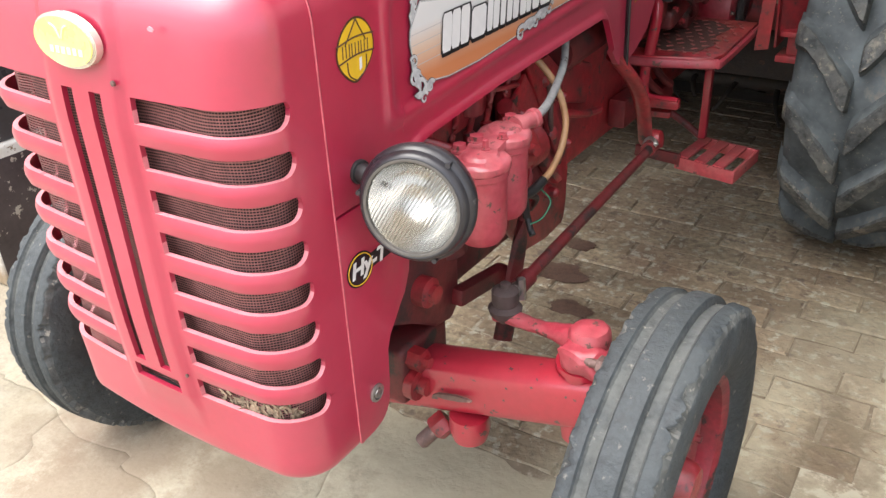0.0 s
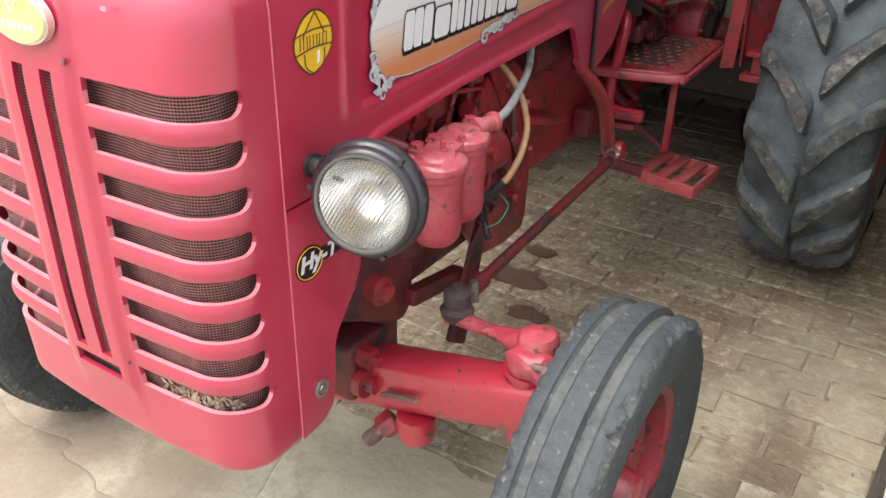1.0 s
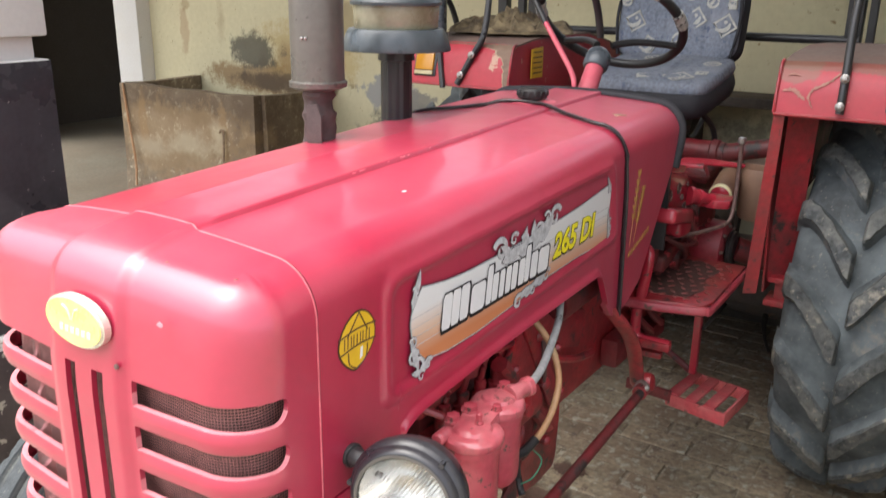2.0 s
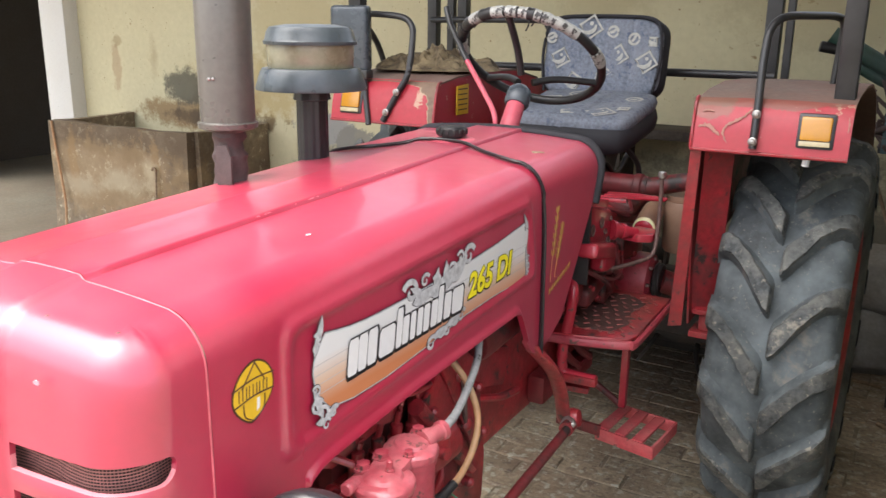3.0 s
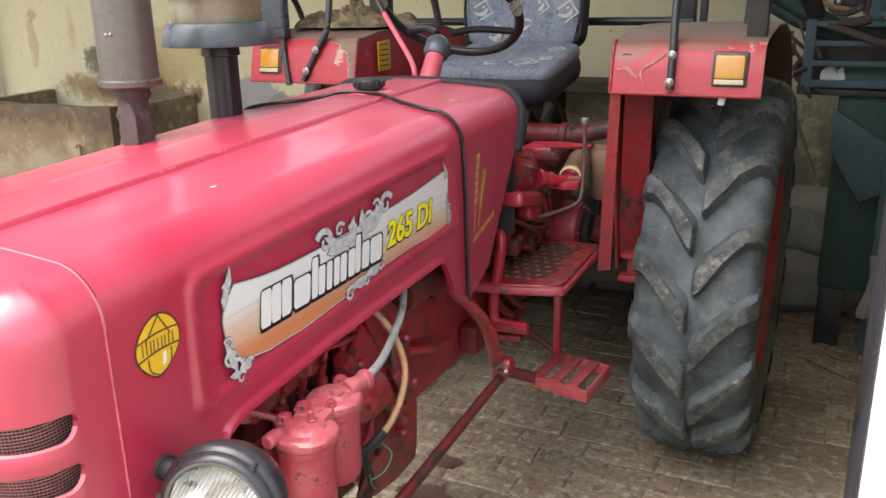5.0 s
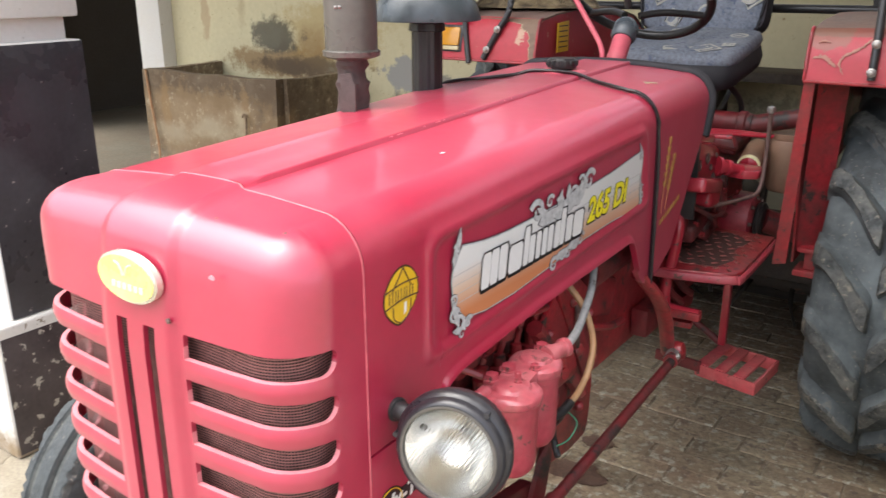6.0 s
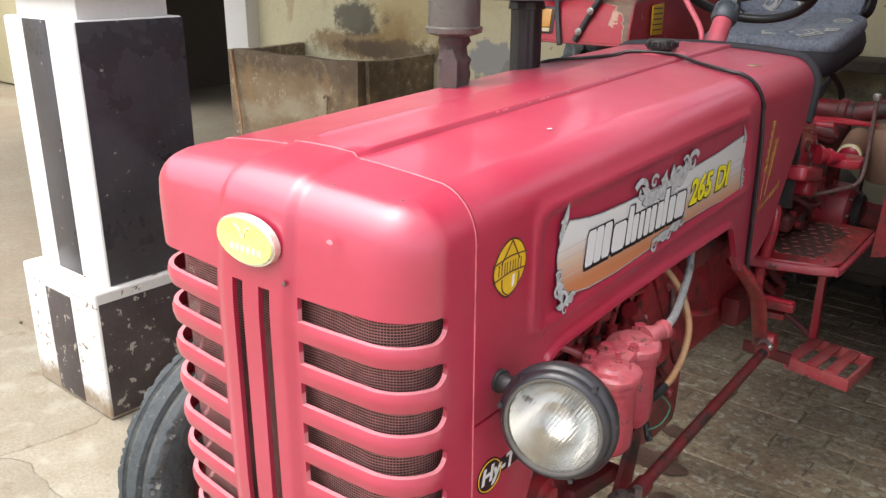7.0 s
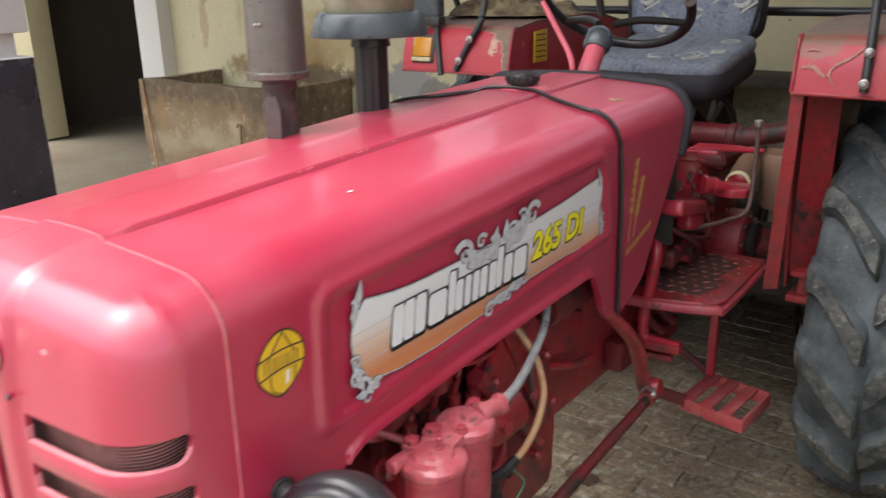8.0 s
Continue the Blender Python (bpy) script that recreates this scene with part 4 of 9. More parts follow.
def bonnet():
    bm = B()
    ys = sorted(set([round(v, 4) for v in np.arange(0.004, 1.376, 0.008)] + [0.1755, 0.177, 0.1825, 0.19, 0.925, 0.9125, 1.375]))
    rows = []
    for y in ys:
        low = LOW(y)
        t = NOSE_TOP(y) + crown(HW - EDGE_R)
        zs = [low + (t - EDGE_R - low) * (k / 52) for k in range(53)]
        half = [Vector((side_x(y, z), y, z)) for z in zs]
        plain = HW + 0.004 * sstep(0.6, 1.1, y)
        for k in range(1, 15):
            a = k / 14 * math.pi / 2
            p = Vector((plain - EDGE_R * (1 - math.cos(a)), y, t - EDGE_R + EDGE_R * math.sin(a)))
            half.append(p + Vector((math.cos(a), 0, math.sin(a))) * (side_x(y, p.z) - plain))
        for x, up in ((0.175, 0), (0.125, 0), (0.0745, 0), (0.0705, 0.0006), (0.0680, 0.0075), (0.0660, 0.0088), (0.0605, 0.0082), (0.03, 0.0075), (0.0, 0.0075)):
            k = sstep(0.004, 0.05, y)
            half.append(Vector((x, y, NOSE_TOP(y) + crown(x) + ridge(x + RIDGE_IN) * (1 - k) + up * k)))
        full = half + [Vector((-p.x, p.y, p.z)) for p in half[-2::-1]]
        rows.append([bm.verts.new(p) for p in full])
    for a, b in zip(rows, rows[1:]):
        for k in range(len(a) - 1):
            bm.faces.new((a[k], b[k], b[k + 1], a[k + 1]))
    # a folded flange along the lower edge
    rim = [e for e in bm.edges if e.is_boundary and not all(v.co.y < 0.01 for v in e.verts)]
    ext = bmesh.ops.extrude_edge_only(bm, edges=rim)
    for v in ext["geom"]:
        if isinstance(v, bmesh.types.BMVert):
            if abs(v.co.x) > 0.2:
                v.co.x -= math.copysign(0.014, v.co.x)
            else:
                v.co.z -= 0.012
    bmesh.ops.translate(bm, verts=bm.verts, vec=(MID, 0, 0))
    ob = part("bonnet", bm, M_RED, tractor, "crimson bonnet with pressed side panel", angle=45)
    mod = ob.modifiers.new("edges", "BEVEL")
    mod.width, mod.segments, mod.limit_method, mod.angle_limit = 0.0025, 2, "ANGLE", radians(55)


bonnet()


def side_skirts():
    """The lower side panels between grille shell and engine opening."""
    edge = [(0.004, 0.462), (0.040, 0.464), (0.062, 0.470), (0.077, 0.482), (0.086, 0.503), (0.089, 0.53), (0.090, 0.60), (0.100, 0.625), (0.150, 0.680), (0.166, 0.715), (0.1755, 0.80), (0.176, 0.878), (0.004, 0.876)]
    for sx in (1, -1):
        bm = B()
        prism(bm, [(MID + sx * HW, y, z) for y, z in edge], 0.0025, (-sx * 0.012, 0, 0))
        part("side_skirt", bm, M_RED, tractor, "crimson lower side panel")
        bm = B()
        lathe(bm, [(0.0165, 0), (0.0165, 0.003), (0.013, 0.005), (0.011, 0.005), (0.0095, 0.0025), (0.008, 0.006), (0.0, 0.007)], (MID + sx * (HW + 0.0005), 0.052, 0.538), (sx * 2, 0.052, 0.538), 20)
        part("panel_bolt", bm, M_STEEL, tractor, "worn steel panel bolt in a cup washer")


side_skirts()

# worn joint line between grille shell and bonnet, and along the middle strip
bm = B()
pts = [Vector((HW + 0.0006, 0.001, z)) for z in np.linspace(0.47, NOSE_TOP(0) + crown(HW - EDGE_R) - EDGE_R, 12)]
for k in range(1, 9):
    a = k / 8 * math.pi / 2
    pts.append(Vector((HW - EDGE_R * (1 - math.cos(a)), 0.001, NOSE_TOP(0) + crown(HW - EDGE_R) - EDGE_R + EDGE_R * math.sin(a))))
pts += [Vector((x, 0.001, NOSE_TOP(0) + crown(x) + ridge(x + RIDGE_IN if x > 0.05 else x))) for x in (0.175, 0.125, 0.0715, 0.0640, 0.03, 0.0)]
pts = pts + [Vector((-p.x, p.y, p.z)) for p in pts[-2::-1]]
pts = [p + Vector((MID, 0, 0)) for p in pts]
tube(bm, pts, 0.0014, seg=6, steps=1)
part("joint_line", bm, M_JOINT, tractor, "pale worn edge of the bonnet joint")

# front badge, small holes
bm = B()
c = Vector((-0.005, -0.1520, 1.139))
for rx, rz, d0, d1 in ((0.0645, 0.0365, 0.006, 0.0), (0.0645, 0.0365, 0.0, -0.004), (0.0615, 0.0335, -0.004, -0.0065)):
    a = [bm.verts.new(c + Vector((rx * math.cos(t), d0, rz * math.sin(t)))) for t in np.linspace(0, math.tau, 40, endpoint=False)]
    b = [bm.verts.new(c + Vector((rx * math.cos(t), d1, rz * math.sin(t)))) for t in np.linspace(0, math.tau, 40, endpoint=False)]
    for k in range(40):
        bm.faces.new((a[k], a[(k + 1) % 40], b[(k + 1) % 40], b[k]))
    bm.faces.new(b)
badge = part("front_badge", bm, M_CHROME_RIM, tractor, "oval yellow badge with a pale rim")
bm = B()
prism(bm, [c + Vector((0.060 * math.cos(t), -0.0066, 0.0322 * math.sin(t))) for t in np.linspace(0, math.tau, 40, endpoint=False)], 0, (0, -0.0012, 0))
part("badge_face", bm, M_YELLOW, badge, "bright yellow face")
bm = B()
for s in (-1, 1):
    tube(bm, [c + Vector((s * 0.002, -0.0080, 0.004)), c + Vector((s * 0.008, -0.0080, 0.017)), c + Vector((s * 0.018, -0.0080, 0.022))], 0.0013, seg=6)
for k in range(6):
    x = -0.030 + k * 0.012
    prism(bm, [c + Vector((x + dx, -0.0078, dz)) for dx, dz in ((0, -0.016), (0.008, -0.016), (0.009, -0.007), (0.001, -0.007))], 0, (0, -0.0008, 0))
part("badge_emblem", bm, M_BADGE_PALE, badge, "raised pale emblem")
for x, y in ((0.105, -0.085), (0.215, -0.070), (-0.105, -0.085), (-0.215, -0.07)):
    bm = B()
    z = NOSE_TOP(y) + crown(x)
    lathe(bm, [(0.0032, -0.004), (0.0032, 0.0008), (0.0015, 0.0016)], (x, y, z - 0.001), (x, y, 2), 10)
    part("panel_screw", bm, M_BOLT, grille, "small dark screw")
for z in (1.09, 0.62):
    bm = B()
    lathe(bm, [(0.004, 0.0), (0.004, 0.003), (0.001, 0.004)], (0.066, -0.148 if z > 1 else -0.142, z), (0.066, -1, z), 8)
    part("panel_screw", bm, M_BOLT, grille, "small dark screw")
rnd = random.Random(8)
for y in (0.335, 0.352, 0.361, 0.43, 0.47, 0.478, 0.492, 0.56, 0.71, 0.74):
    bm = B()
    x = 0.0677 + rnd.uniform(-0.001, 0.001)
    long, wide = rnd.uniform(0.002, 0.006), rnd.uniform(0.0006, 0.0014)
    prism(bm, [(x + wide * math.cos(t), y + long * math.sin(t) * rnd.uniform(0.7, 1), NOSE_TOP(y) + crown(x) + 0.0082) for t in np.linspace(0, math.tau, 8, endpoint=False)], 0, (0, 0, 0.0010))
    part("paint_chip", bm, M_PINK, tractor, "pale paint chip")
rnd = random.Random(11)
for x, y, z in ((0.178, 0.328, None), (0.149, -0.1375, 1.165)):
    bm = B()
    if z is None:
        z = NOSE_TOP(y) + crown(x) + 0.0007
        prism(bm, [(x + rnd.uniform(0.002, 0.0045) * math.cos(t), y + 0.006 * math.sin(t), z) for t in np.linspace(0, math.tau, 7, endpoint=False)], 0, (0, 0, 0.0006))
    else:
        prism(bm, [(x + 0.006 * math.cos(t), y, z + rnd.uniform(0.0025, 0.004) * math.sin(t)) for t in np.linspace(0, math.tau, 7, endpoint=False)], 0, (0, -0.0012, 0))
    part("paint_chip", bm, M_ST_WHITE if y > 0 else M_PINK, tractor, "pale paint chip")


# ---- printed stickers on the bonnet side ----
PX = W + 0.0025     # the pressed panel's face


DECAL_TOP = lerp_of([(0.232, 1.132), (0.28, 1.1245), (0.342, 1.1205), (0.443, 1.122), (0.57, 1.127), (0.703, 1.134), (0.80, 1.142), (0.87, 1.151), (0.930, 1.158)])
DECAL_FOOT = lerp_of([(0.240, 1.012), (0.30, 1.0045), (0.393, 1.005), (0.533, 1.016), (0.665, 1.031), (0.80, 1.036), (0.90, 1.033), (0.940, 1.027)])
DECAL_LEFT = lerp_of([(1.012, 0.240), (1.03, 0.222), (1.050, 0.209), (1.075, 0.203), (1.092, 0.204), (1.105, 0.210), (1.118, 0.220), (1.132, 0.232)])
DECAL_RIGHT = lerp_of([(1.027, 0.940), (1.05, 0.947), (1.08, 0.943), (1.10, 0.938), (1.12, 0.942), (1.14, 0.944), (1.158, 0.930)])


def decal_curve(grow=0.0):
    """The sheet's outline: pointed corners, hollow ends, waisted long sides; grown outwards by some metres."""
    pts = [(y, DECAL_TOP(y)) for y in np.linspace(0.232, 0.930, 24)]
    pts += [(DECAL_RIGHT(z), z) for z in np.linspace(1.158, 1.027, 14)[1:-1]]
    pts += [(y, DECAL_FOOT(y)) for y in np.linspace(0.940, 0.240, 24)]
    pts += [(DECAL_LEFT(z), z) for z in np.linspace(1.012, 1.132, 14)[1:-1]]
    out, k = [], len(pts)
    for i, (y, z) in enumerate(pts):
        (ay, az), (by, bz) = pts[i - 1], pts[(i + 1) % k]
        ln = math.hypot(by - ay, bz - az)
        out.append((y - (bz - az) / ln * grow, z + (by - ay) / ln * grow))
    return out


def fill_shape(pts, lift, mat, name, parent, label="", thick=0.0005):
    bm = B()
    vs = [bm.verts.new((lift, y, z)) for y, z in pts]
    f = bm.faces.new(vs)
    ext = bmesh.ops.extrude_face_region(bm, geom=[f])
    bmesh.ops.translate(bm, verts=[v for v in ext["geom"] if isinstance(v, bmesh.types.BMVert)], vec=(thick, 0, 0))
    bmesh.ops.triangulate(bm, faces=bm.faces)
    return part(name, bm, mat, parent, label)


sticker = fill_shape(decal_curve(0.0036), PX, M_ST_DARKGREY, "side_sticker", tractor, "long printed side sticker, white to orange with silver scrolls")
fill_shape(decal_curve(0.0022), PX + 0.0004, M_ST_GREY, "sticker_border", sticker, "silver border line")
fill_shape(decal_curve(), PX + 0.0007, M_DECAL, "sticker_ground", sticker, "white print fading to orange")
bm = B()
for k, f0 in enumerate((0.30, 0.44, 0.58, 0.72)):
    z = 1.008 + 0.112 * f0
    a, b = DECAL_LEFT(z) + 0.001, 0.937
    q = [(a, z), (b, z + 0.021), (b, z + 0.0220), (a, z + 0.0010)]
    prism(bm, [(PX + 0.0013, a, b) for a, b in q], 0, (0.0003, 0, 0))
part("sticker_stripe", bm, M_ST_STRIPE, sticker)


def letter_block(y, w, h, base=1.046, slant=0.14):
    """A plain slanted block of a letter's size."""
    z = base + 0.016 * (y - 0.28)
    c = 0.12
    o = [(c, 0), (1 - c, 0), (1, c), (1, 1 - c), (1 - c, 1), (c, 1), (0, 1 - c), (0, c)]
    return [(y + a * w + slant * b * h, z + b * h) for a, b in o]


WORD = [(0.268, 0.026, 0.052), (0.298, 0.024, 0.052), (0.327, 0.026, 0.052), (0.364, 0.046, 0.043), (0.420, 0.018, 0.060), (0.442, 0.020, 0.043), (0.470, 0.017, 0.043), (0.495, 0.018, 0.043), (0.519, 0.020, 0.043), (0.548, 0.022, 0.043), (0.574, 0.018, 0.060), (0.600, 0.026, 0.043), (0.634, 0.042, 0.043)]
for y, w, h in WORD:
    y, w = 0.279 + (y - 0.268) * 0.885, w * 0.885
    q = letter_block(y, w * 1.10, h * 1.13, 1.0440)
    cy, cz = sum(p[0] for p in q) / len(q), sum(p[1] for p in q) / len(q)
    big = [(cy + (a - cy) * (1 + 0.0064 / w) + 0.0018, cz + (b - cz) * (1 + 0.0082 / h) - 0.0022) for a, b in q]
    sh = fill_shape(big, PX + 0.0032, M_ST_BLACK, "letter_shape", sticker, "white block with a dark outline")
    fill_shape(q, PX + 0.0039, M_ST_WHITE, "letter_face", sh)


def text_mesh(body, size, extrude, shear=0.0, fat=0.0):
    cu = bpy.data.curves.new("print", "FONT")
    cu.body, cu.size, cu.extrude, cu.shear, cu.offset, cu.resolution_u = body, size, extrude, shear, fat, 4
    ob = new("print", cu)
    dg = bpy.context.evaluated_depsgraph_get()
    me = bpy.data.meshes.new_from_object(ob.evaluated_get(dg))
    bpy.data.objects.remove(ob)
    bpy.data.curves.remove(cu)
    return me


def side_text(body, size, y, z, lift, mat, name, parent, fat=0.0, shear=0.18, squeeze=1.0, label=""):
    me = text_mesh(body, size, 0.0003, shear, fat)
    bm = B()
    bm.from_mesh(me)
    bpy.data.meshes.remove(me)
    a = math.atan(0.026)
    for v in bm.verts:
        u, w_ = v.co.x * squeeze, v.co.y
        v.co = Vector((lift + v.co.z, y + u * math.cos(a) - w_ * math.sin(a) * 0, z + w_ + u * math.sin(a)))
    return part(name, bm, mat, parent, label)


side_text("265 DI", 0.0675, 0.6695, 1.0615, PX + 0.0032, M_ST_BLACK, "model_number_outline", sticker, fat=0.0042, squeeze=1.0)
side_text("265 DI", 0.0675, 0.6685, 1.0630, PX + 0.0039, M_ST_YELLOW, "model_number", sticker, fat=0.0020, squeeze=1.0, label="yellow number 265 DI")


def scroll(bm, y, z, s, flip=1, tall=1.0, fat=1.0, turns=6.6, up=0.0):
    """A curled leaf, as a flat spiral band."""
    pts = []
    for k in range(26):
        t = k / 25
        a = 0.4 + t * turns
        r = s * (1 - 0.80 * t)
        pts.append((PX + 0.0022 + up, y + flip * r * math.cos(a), z + tall * r * math.sin(a)))
    tube(bm, pts, s * 0.16, seg=6, steps=1, radius_of=lambda t: s * (0.26 - 0.12 * t) + fat)


def leaf(bm, y, z, ang, ln, w, fat, up=0.0):
    """A pointed leaf on the sticker."""
    c, s = math.cos(ang), math.sin(ang)
    o = []
    for side in (-1, 1):
        row = [(t, side * (w * math.sin(math.pi * t ** 0.7) + fat) + 0.35 * w * t * t) for t in (0.0, 0.12, 0.26, 0.42, 0.58, 0.74, 0.88)]
        o += [(-fat + t * (ln + 2 * fat), h) for t, h in (row if side < 0 else row[::-1])]
        if side < 0:
            o.append((ln + 2 * fat, 0.35 * w))
    prism(bm, [(PX + 0.0022 + up, y + a * c - b * s, z + a * s + b * c) for a, b in o], 0, (0.004, 0, 0))


SCROLLS = [
    ("upper_scroll", [(0.466, 1.131, 0.026, -1, 0.85), (0.512, 1.140, 0.015, 1, 0.85), (0.640, 1.153, 0.014, -1, 0.9), (0.672, 1.148, 0.024, 1, 0.9), (0.553, 1.130, 0.015, -1, 0.8), (0.606, 1.138, 0.015, 1, 0.8)],
     [(0.470, 1.108, 0.10, 0.10, 0.012), (0.53, 1.106, 0.20, 0.11, 0.016), (0.57, 1.108, 0.42, 0.095, 0.015), (0.61, 1.112, 0.55, 0.07, 0.013), (0.545, 1.115, 1.15, 0.042, 0.010), (0.585, 1.118, 1.45, 0.042, 0.011), (0.63, 1.12, 1.2, 0.04, 0.009), (0.505, 1.112, 2.5, 0.05, 0.009)]),
    ("lower_scroll", [(0.545, 1.018, 0.018, 1, 0.85), (0.576, 1.026, 0.014, -1, 0.8), (0.602, 1.026, 0.016, 1, 0.8), (0.630, 1.034, 0.014, -1, 0.8), (0.655, 1.040, 0.016, 1, 0.9)],
     [(0.55, 1.028, 0.1, 0.06, 0.008), (0.60, 1.036, 0.1, 0.055, 0.008), (0.575, 1.022, 0.4, 0.04, 0.007), (0.62, 1.028, 0.5, 0.035, 0.006)]),
    ("corner_scroll", [(0.219, 1.020, 0.014, 1, 1), (0.234, 1.002, 0.016, -1, 1), (0.219, 1.046, 0.010, -1, 1), (0.258, 0.998, 0.012, 1, 0.9), (0.240, 0.984, 0.010, 1, 1)],
     [(0.232, 0.998, 1.9, 0.06, 0.007), (0.236, 0.996, 0.2, 0.035, 0.007), (0.236, 0.99, 2.8, 0.022, 0.006)]),
    ("corner_scroll", [(0.221, 1.112, 0.009, 1, 1), (0.226, 1.128, 0.009, -1, 1)], [(0.216, 1.100, 1.25, 0.055, 0.005), (0.232, 1.128, 1.4, 0.034, 0.004)]),
    ("corner_scroll", [(0.922, 1.160, 0.008, -1, 1)], [(0.930, 1.150, 2.1, 0.045, 0.005), (0.915, 1.150, 0.9, 0.02, 0.005)]),
    ("corner_scroll", [(0.934, 1.082, 0.008, 1, 1), (0.936, 1.064, 0.009, -1, 1), (0.932, 1.046, 0.009, 1, 1)], [(0.934, 1.040, 1.7, 0.075, 0.006)]),
]
for name, curls, leaves in SCROLLS:
    whole = None
    for fat, lift, mat, nm in ((0.0010, 0.0018, M_ST_DARKGREY, name), (0.0, 0.0024, M_ST_GREY, "scroll_face")):
        bm = B()
        oy, oz = (0, 0) if name == "upper_scroll" else (-0.010, -0.004) if name == "lower_scroll" else (0.012, -0.006) if curls[0][0] > 0.9 else (-0.012, 0.004)
        for i, (y, z, s_, fl, tall) in enumerate(curls):
            scroll(bm, y + oy, z + oz, s_, fl, tall, fat, up=0.006 + 0.002 * i)
        for i, (y, z, ang, ln, w_) in enumerate(leaves):
            leaf(bm, y + oy, z + oz, ang, ln, w_, fat, up=0.0005 * i)
        for v in bm.verts:
            v.co.x = PX + lift + 0.03 * (v.co.x - PX - 0.0022)
        whole = part(nm, bm, mat, sticker if whole is None else whole, "silver-grey leaf scroll with a dark outline" if whole is None else "")


def shield():
    cy, cz, hw, hh = 0.080, 1.100, 0.0405, 0.0440
    x = W + 0.0004

    def egg(s, n=30):
        out = []
        for t in np.linspace(0, math.tau, n, endpoint=False):
            u, v = math.sin(t), math.cos(t)
            w_ = hw * (1.0 - (0.12 if v > 0 else 0.42) * v * v)
            out.append((cy + s * w_ * u + 0.004 * v, cz + s * hh * v))
        return out
    ob = fill_shape(egg(1.0), x, M_GOLD_DARK, "shield_sticker", tractor, "golden yellow shield sticker with dark outlines")
    fill_shape(egg(0.93), x + 0.0006, M_GOLD, "shield_ground", ob, "golden yellow shield")
    bm = B()
    for a, b in ((-0.6, 0.0), (0.6, 0.0)):
        tube(bm, [(x + 0.0012, cy + a * hw * 0.9, cz + 0.010), (x + 0.0012, cy + 0.004, cz + hh * 0.93)], 0.0012, seg=5, steps=1)
    tube(bm, [(x + 0.0012, cy - hw * 0.97, cz + 0.012), (x + 0.0012, cy, cz + 0.018), (x + 0.0012, cy + hw * 0.97, cz + 0.016)], 0.0013, seg=5)
    tube(bm, [(x + 0.0012, cy - hw * 0.93, cz - 0.012), (x + 0.0012, cy, cz - 0.006), (x + 0.0012, cy + hw * 0.95, cz - 0.007)], 0.0013, seg=5)
    for k in range(3):
        y0 = cy - 0.028 + k * 0.0195
        for dy in (0.0, 0.007, 0.014):
            tube(bm, [(x + 0.0012, y0 + dy, cz - 0.006), (x + 0.0012, y0 + dy + 0.001, cz + 0.011)], 0.0010, seg=5, steps=1)
    tube(bm, [(x + 0.0012, cy - 0.020, cz - 0.012), (x + 0.0012, cy - 0.018, cz - 0.030), (x + 0.0012, cy - 0.003, cz - 0.041)], 0.0011, seg=5)
    tube(bm, [(x + 0.0012, cy + 0.021, cz - 0.010), (x + 0.0012, cy + 0.017, cz - 0.030), (x + 0.0012, cy - 0.003, cz - 0.041)], 0.0011, seg=5)
    part("shield_outline", bm, M_GOLD_DARK, ob, "dark bars and outline")
    bm = B()
    prism(bm, [(x + 0.0012, cy + a, cz + b) for a, b in ((0.006, -0.012), (0.011, -0.011), (0.010, -0.026), (0.004, -0.030))], 0, (0.0003, 0, 0))
    part("shield_gleam", bm, M_ST_WHITE, ob)


shield()


def round_sticker():
    cy, cz, r = 0.0435, 0.777, 0.0290
    x = W + 0.0005
    ob = fill_shape([(cy + r * 1.08 * math.sin(t), cz + r * math.cos(t)) for t in np.linspace(0, math.tau, 28, endpoint=False)], x, M_ST_BLACK, "round_sticker", tractor, "black and gold round sticker with pale bars")
    bm = B()
    tube(bm, [(x + 0.0008, cy + r * 0.96 * math.sin(t), cz + r * 0.88 * math.cos(t)) for t in np.linspace(0, math.tau, 28, endpoint=False)], 0.0010, seg=5, steps=1, closed=True)
    part("gold_ring", bm, M_GOLD, ob)
    fill_shape([(0.066, 0.767), (0.130, 0.770), (0.136, 0.795), (0.070, 0.792)], x + 0.0003, M_ST_BLACK, "sticker_tail", ob, "black tail of the round sticker")
    side_text("Hy-T", 0.036, 0.0215, 0.767, x + 0.0010, M_ST_WHITE, "printed_word", ob, fat=0.0012, shear=0.20, squeeze=1.12, label="white printed word Hy-T")


round_sticker()

# faded gold wheat print on the rear of the bonnet side
bm = B()
rnd = random.Random(4)
for y0, z0, y1, z1 in ((1.080, 0.985, 1.108, 1.145), (1.105, 0.99, 1.142, 1.10)):
    n_ = 9
    for k in range(n_):
        t = k / (n_ - 1)
        y, z = y0 + (y1 - y0) * t, z0 + (z1 - z0) * t
        if t > 0.25:
            for s in (-1, 1):
                prism(bm, [(W + 0.0045, y + s * a, z + b) for a, b in ((0, 0), (0.010, 0.008), (0.011, 0.020), (0.0015, 0.015))][::s], 0, (0.0005, 0, 0))
    tube(bm, [(W + 0.0045, y0, z0), (W + 0.0045, y1, z1 + 0.02)], 0.0006, seg=5, steps=1)
part("wheat_print", bm, M_GOLD_FADED, tractor, "faded gold wheat-ear print")
bm = B()
for k in range(8):
    y = 1.075 + k * 0.0165
    z = 0.955 + 0.30 * (y - 1.075)
    prism(bm, [(W + 0.0045, y + a, z + b) for a, b in ((0, 0), (0.011, 0.003), (0.012, 0.017), (0.001, 0.014))], 0, (0.0004, 0, 0))
part("faded_bars", bm, M_GOLD_FADED, tractor, "faded gold bars of lettering")

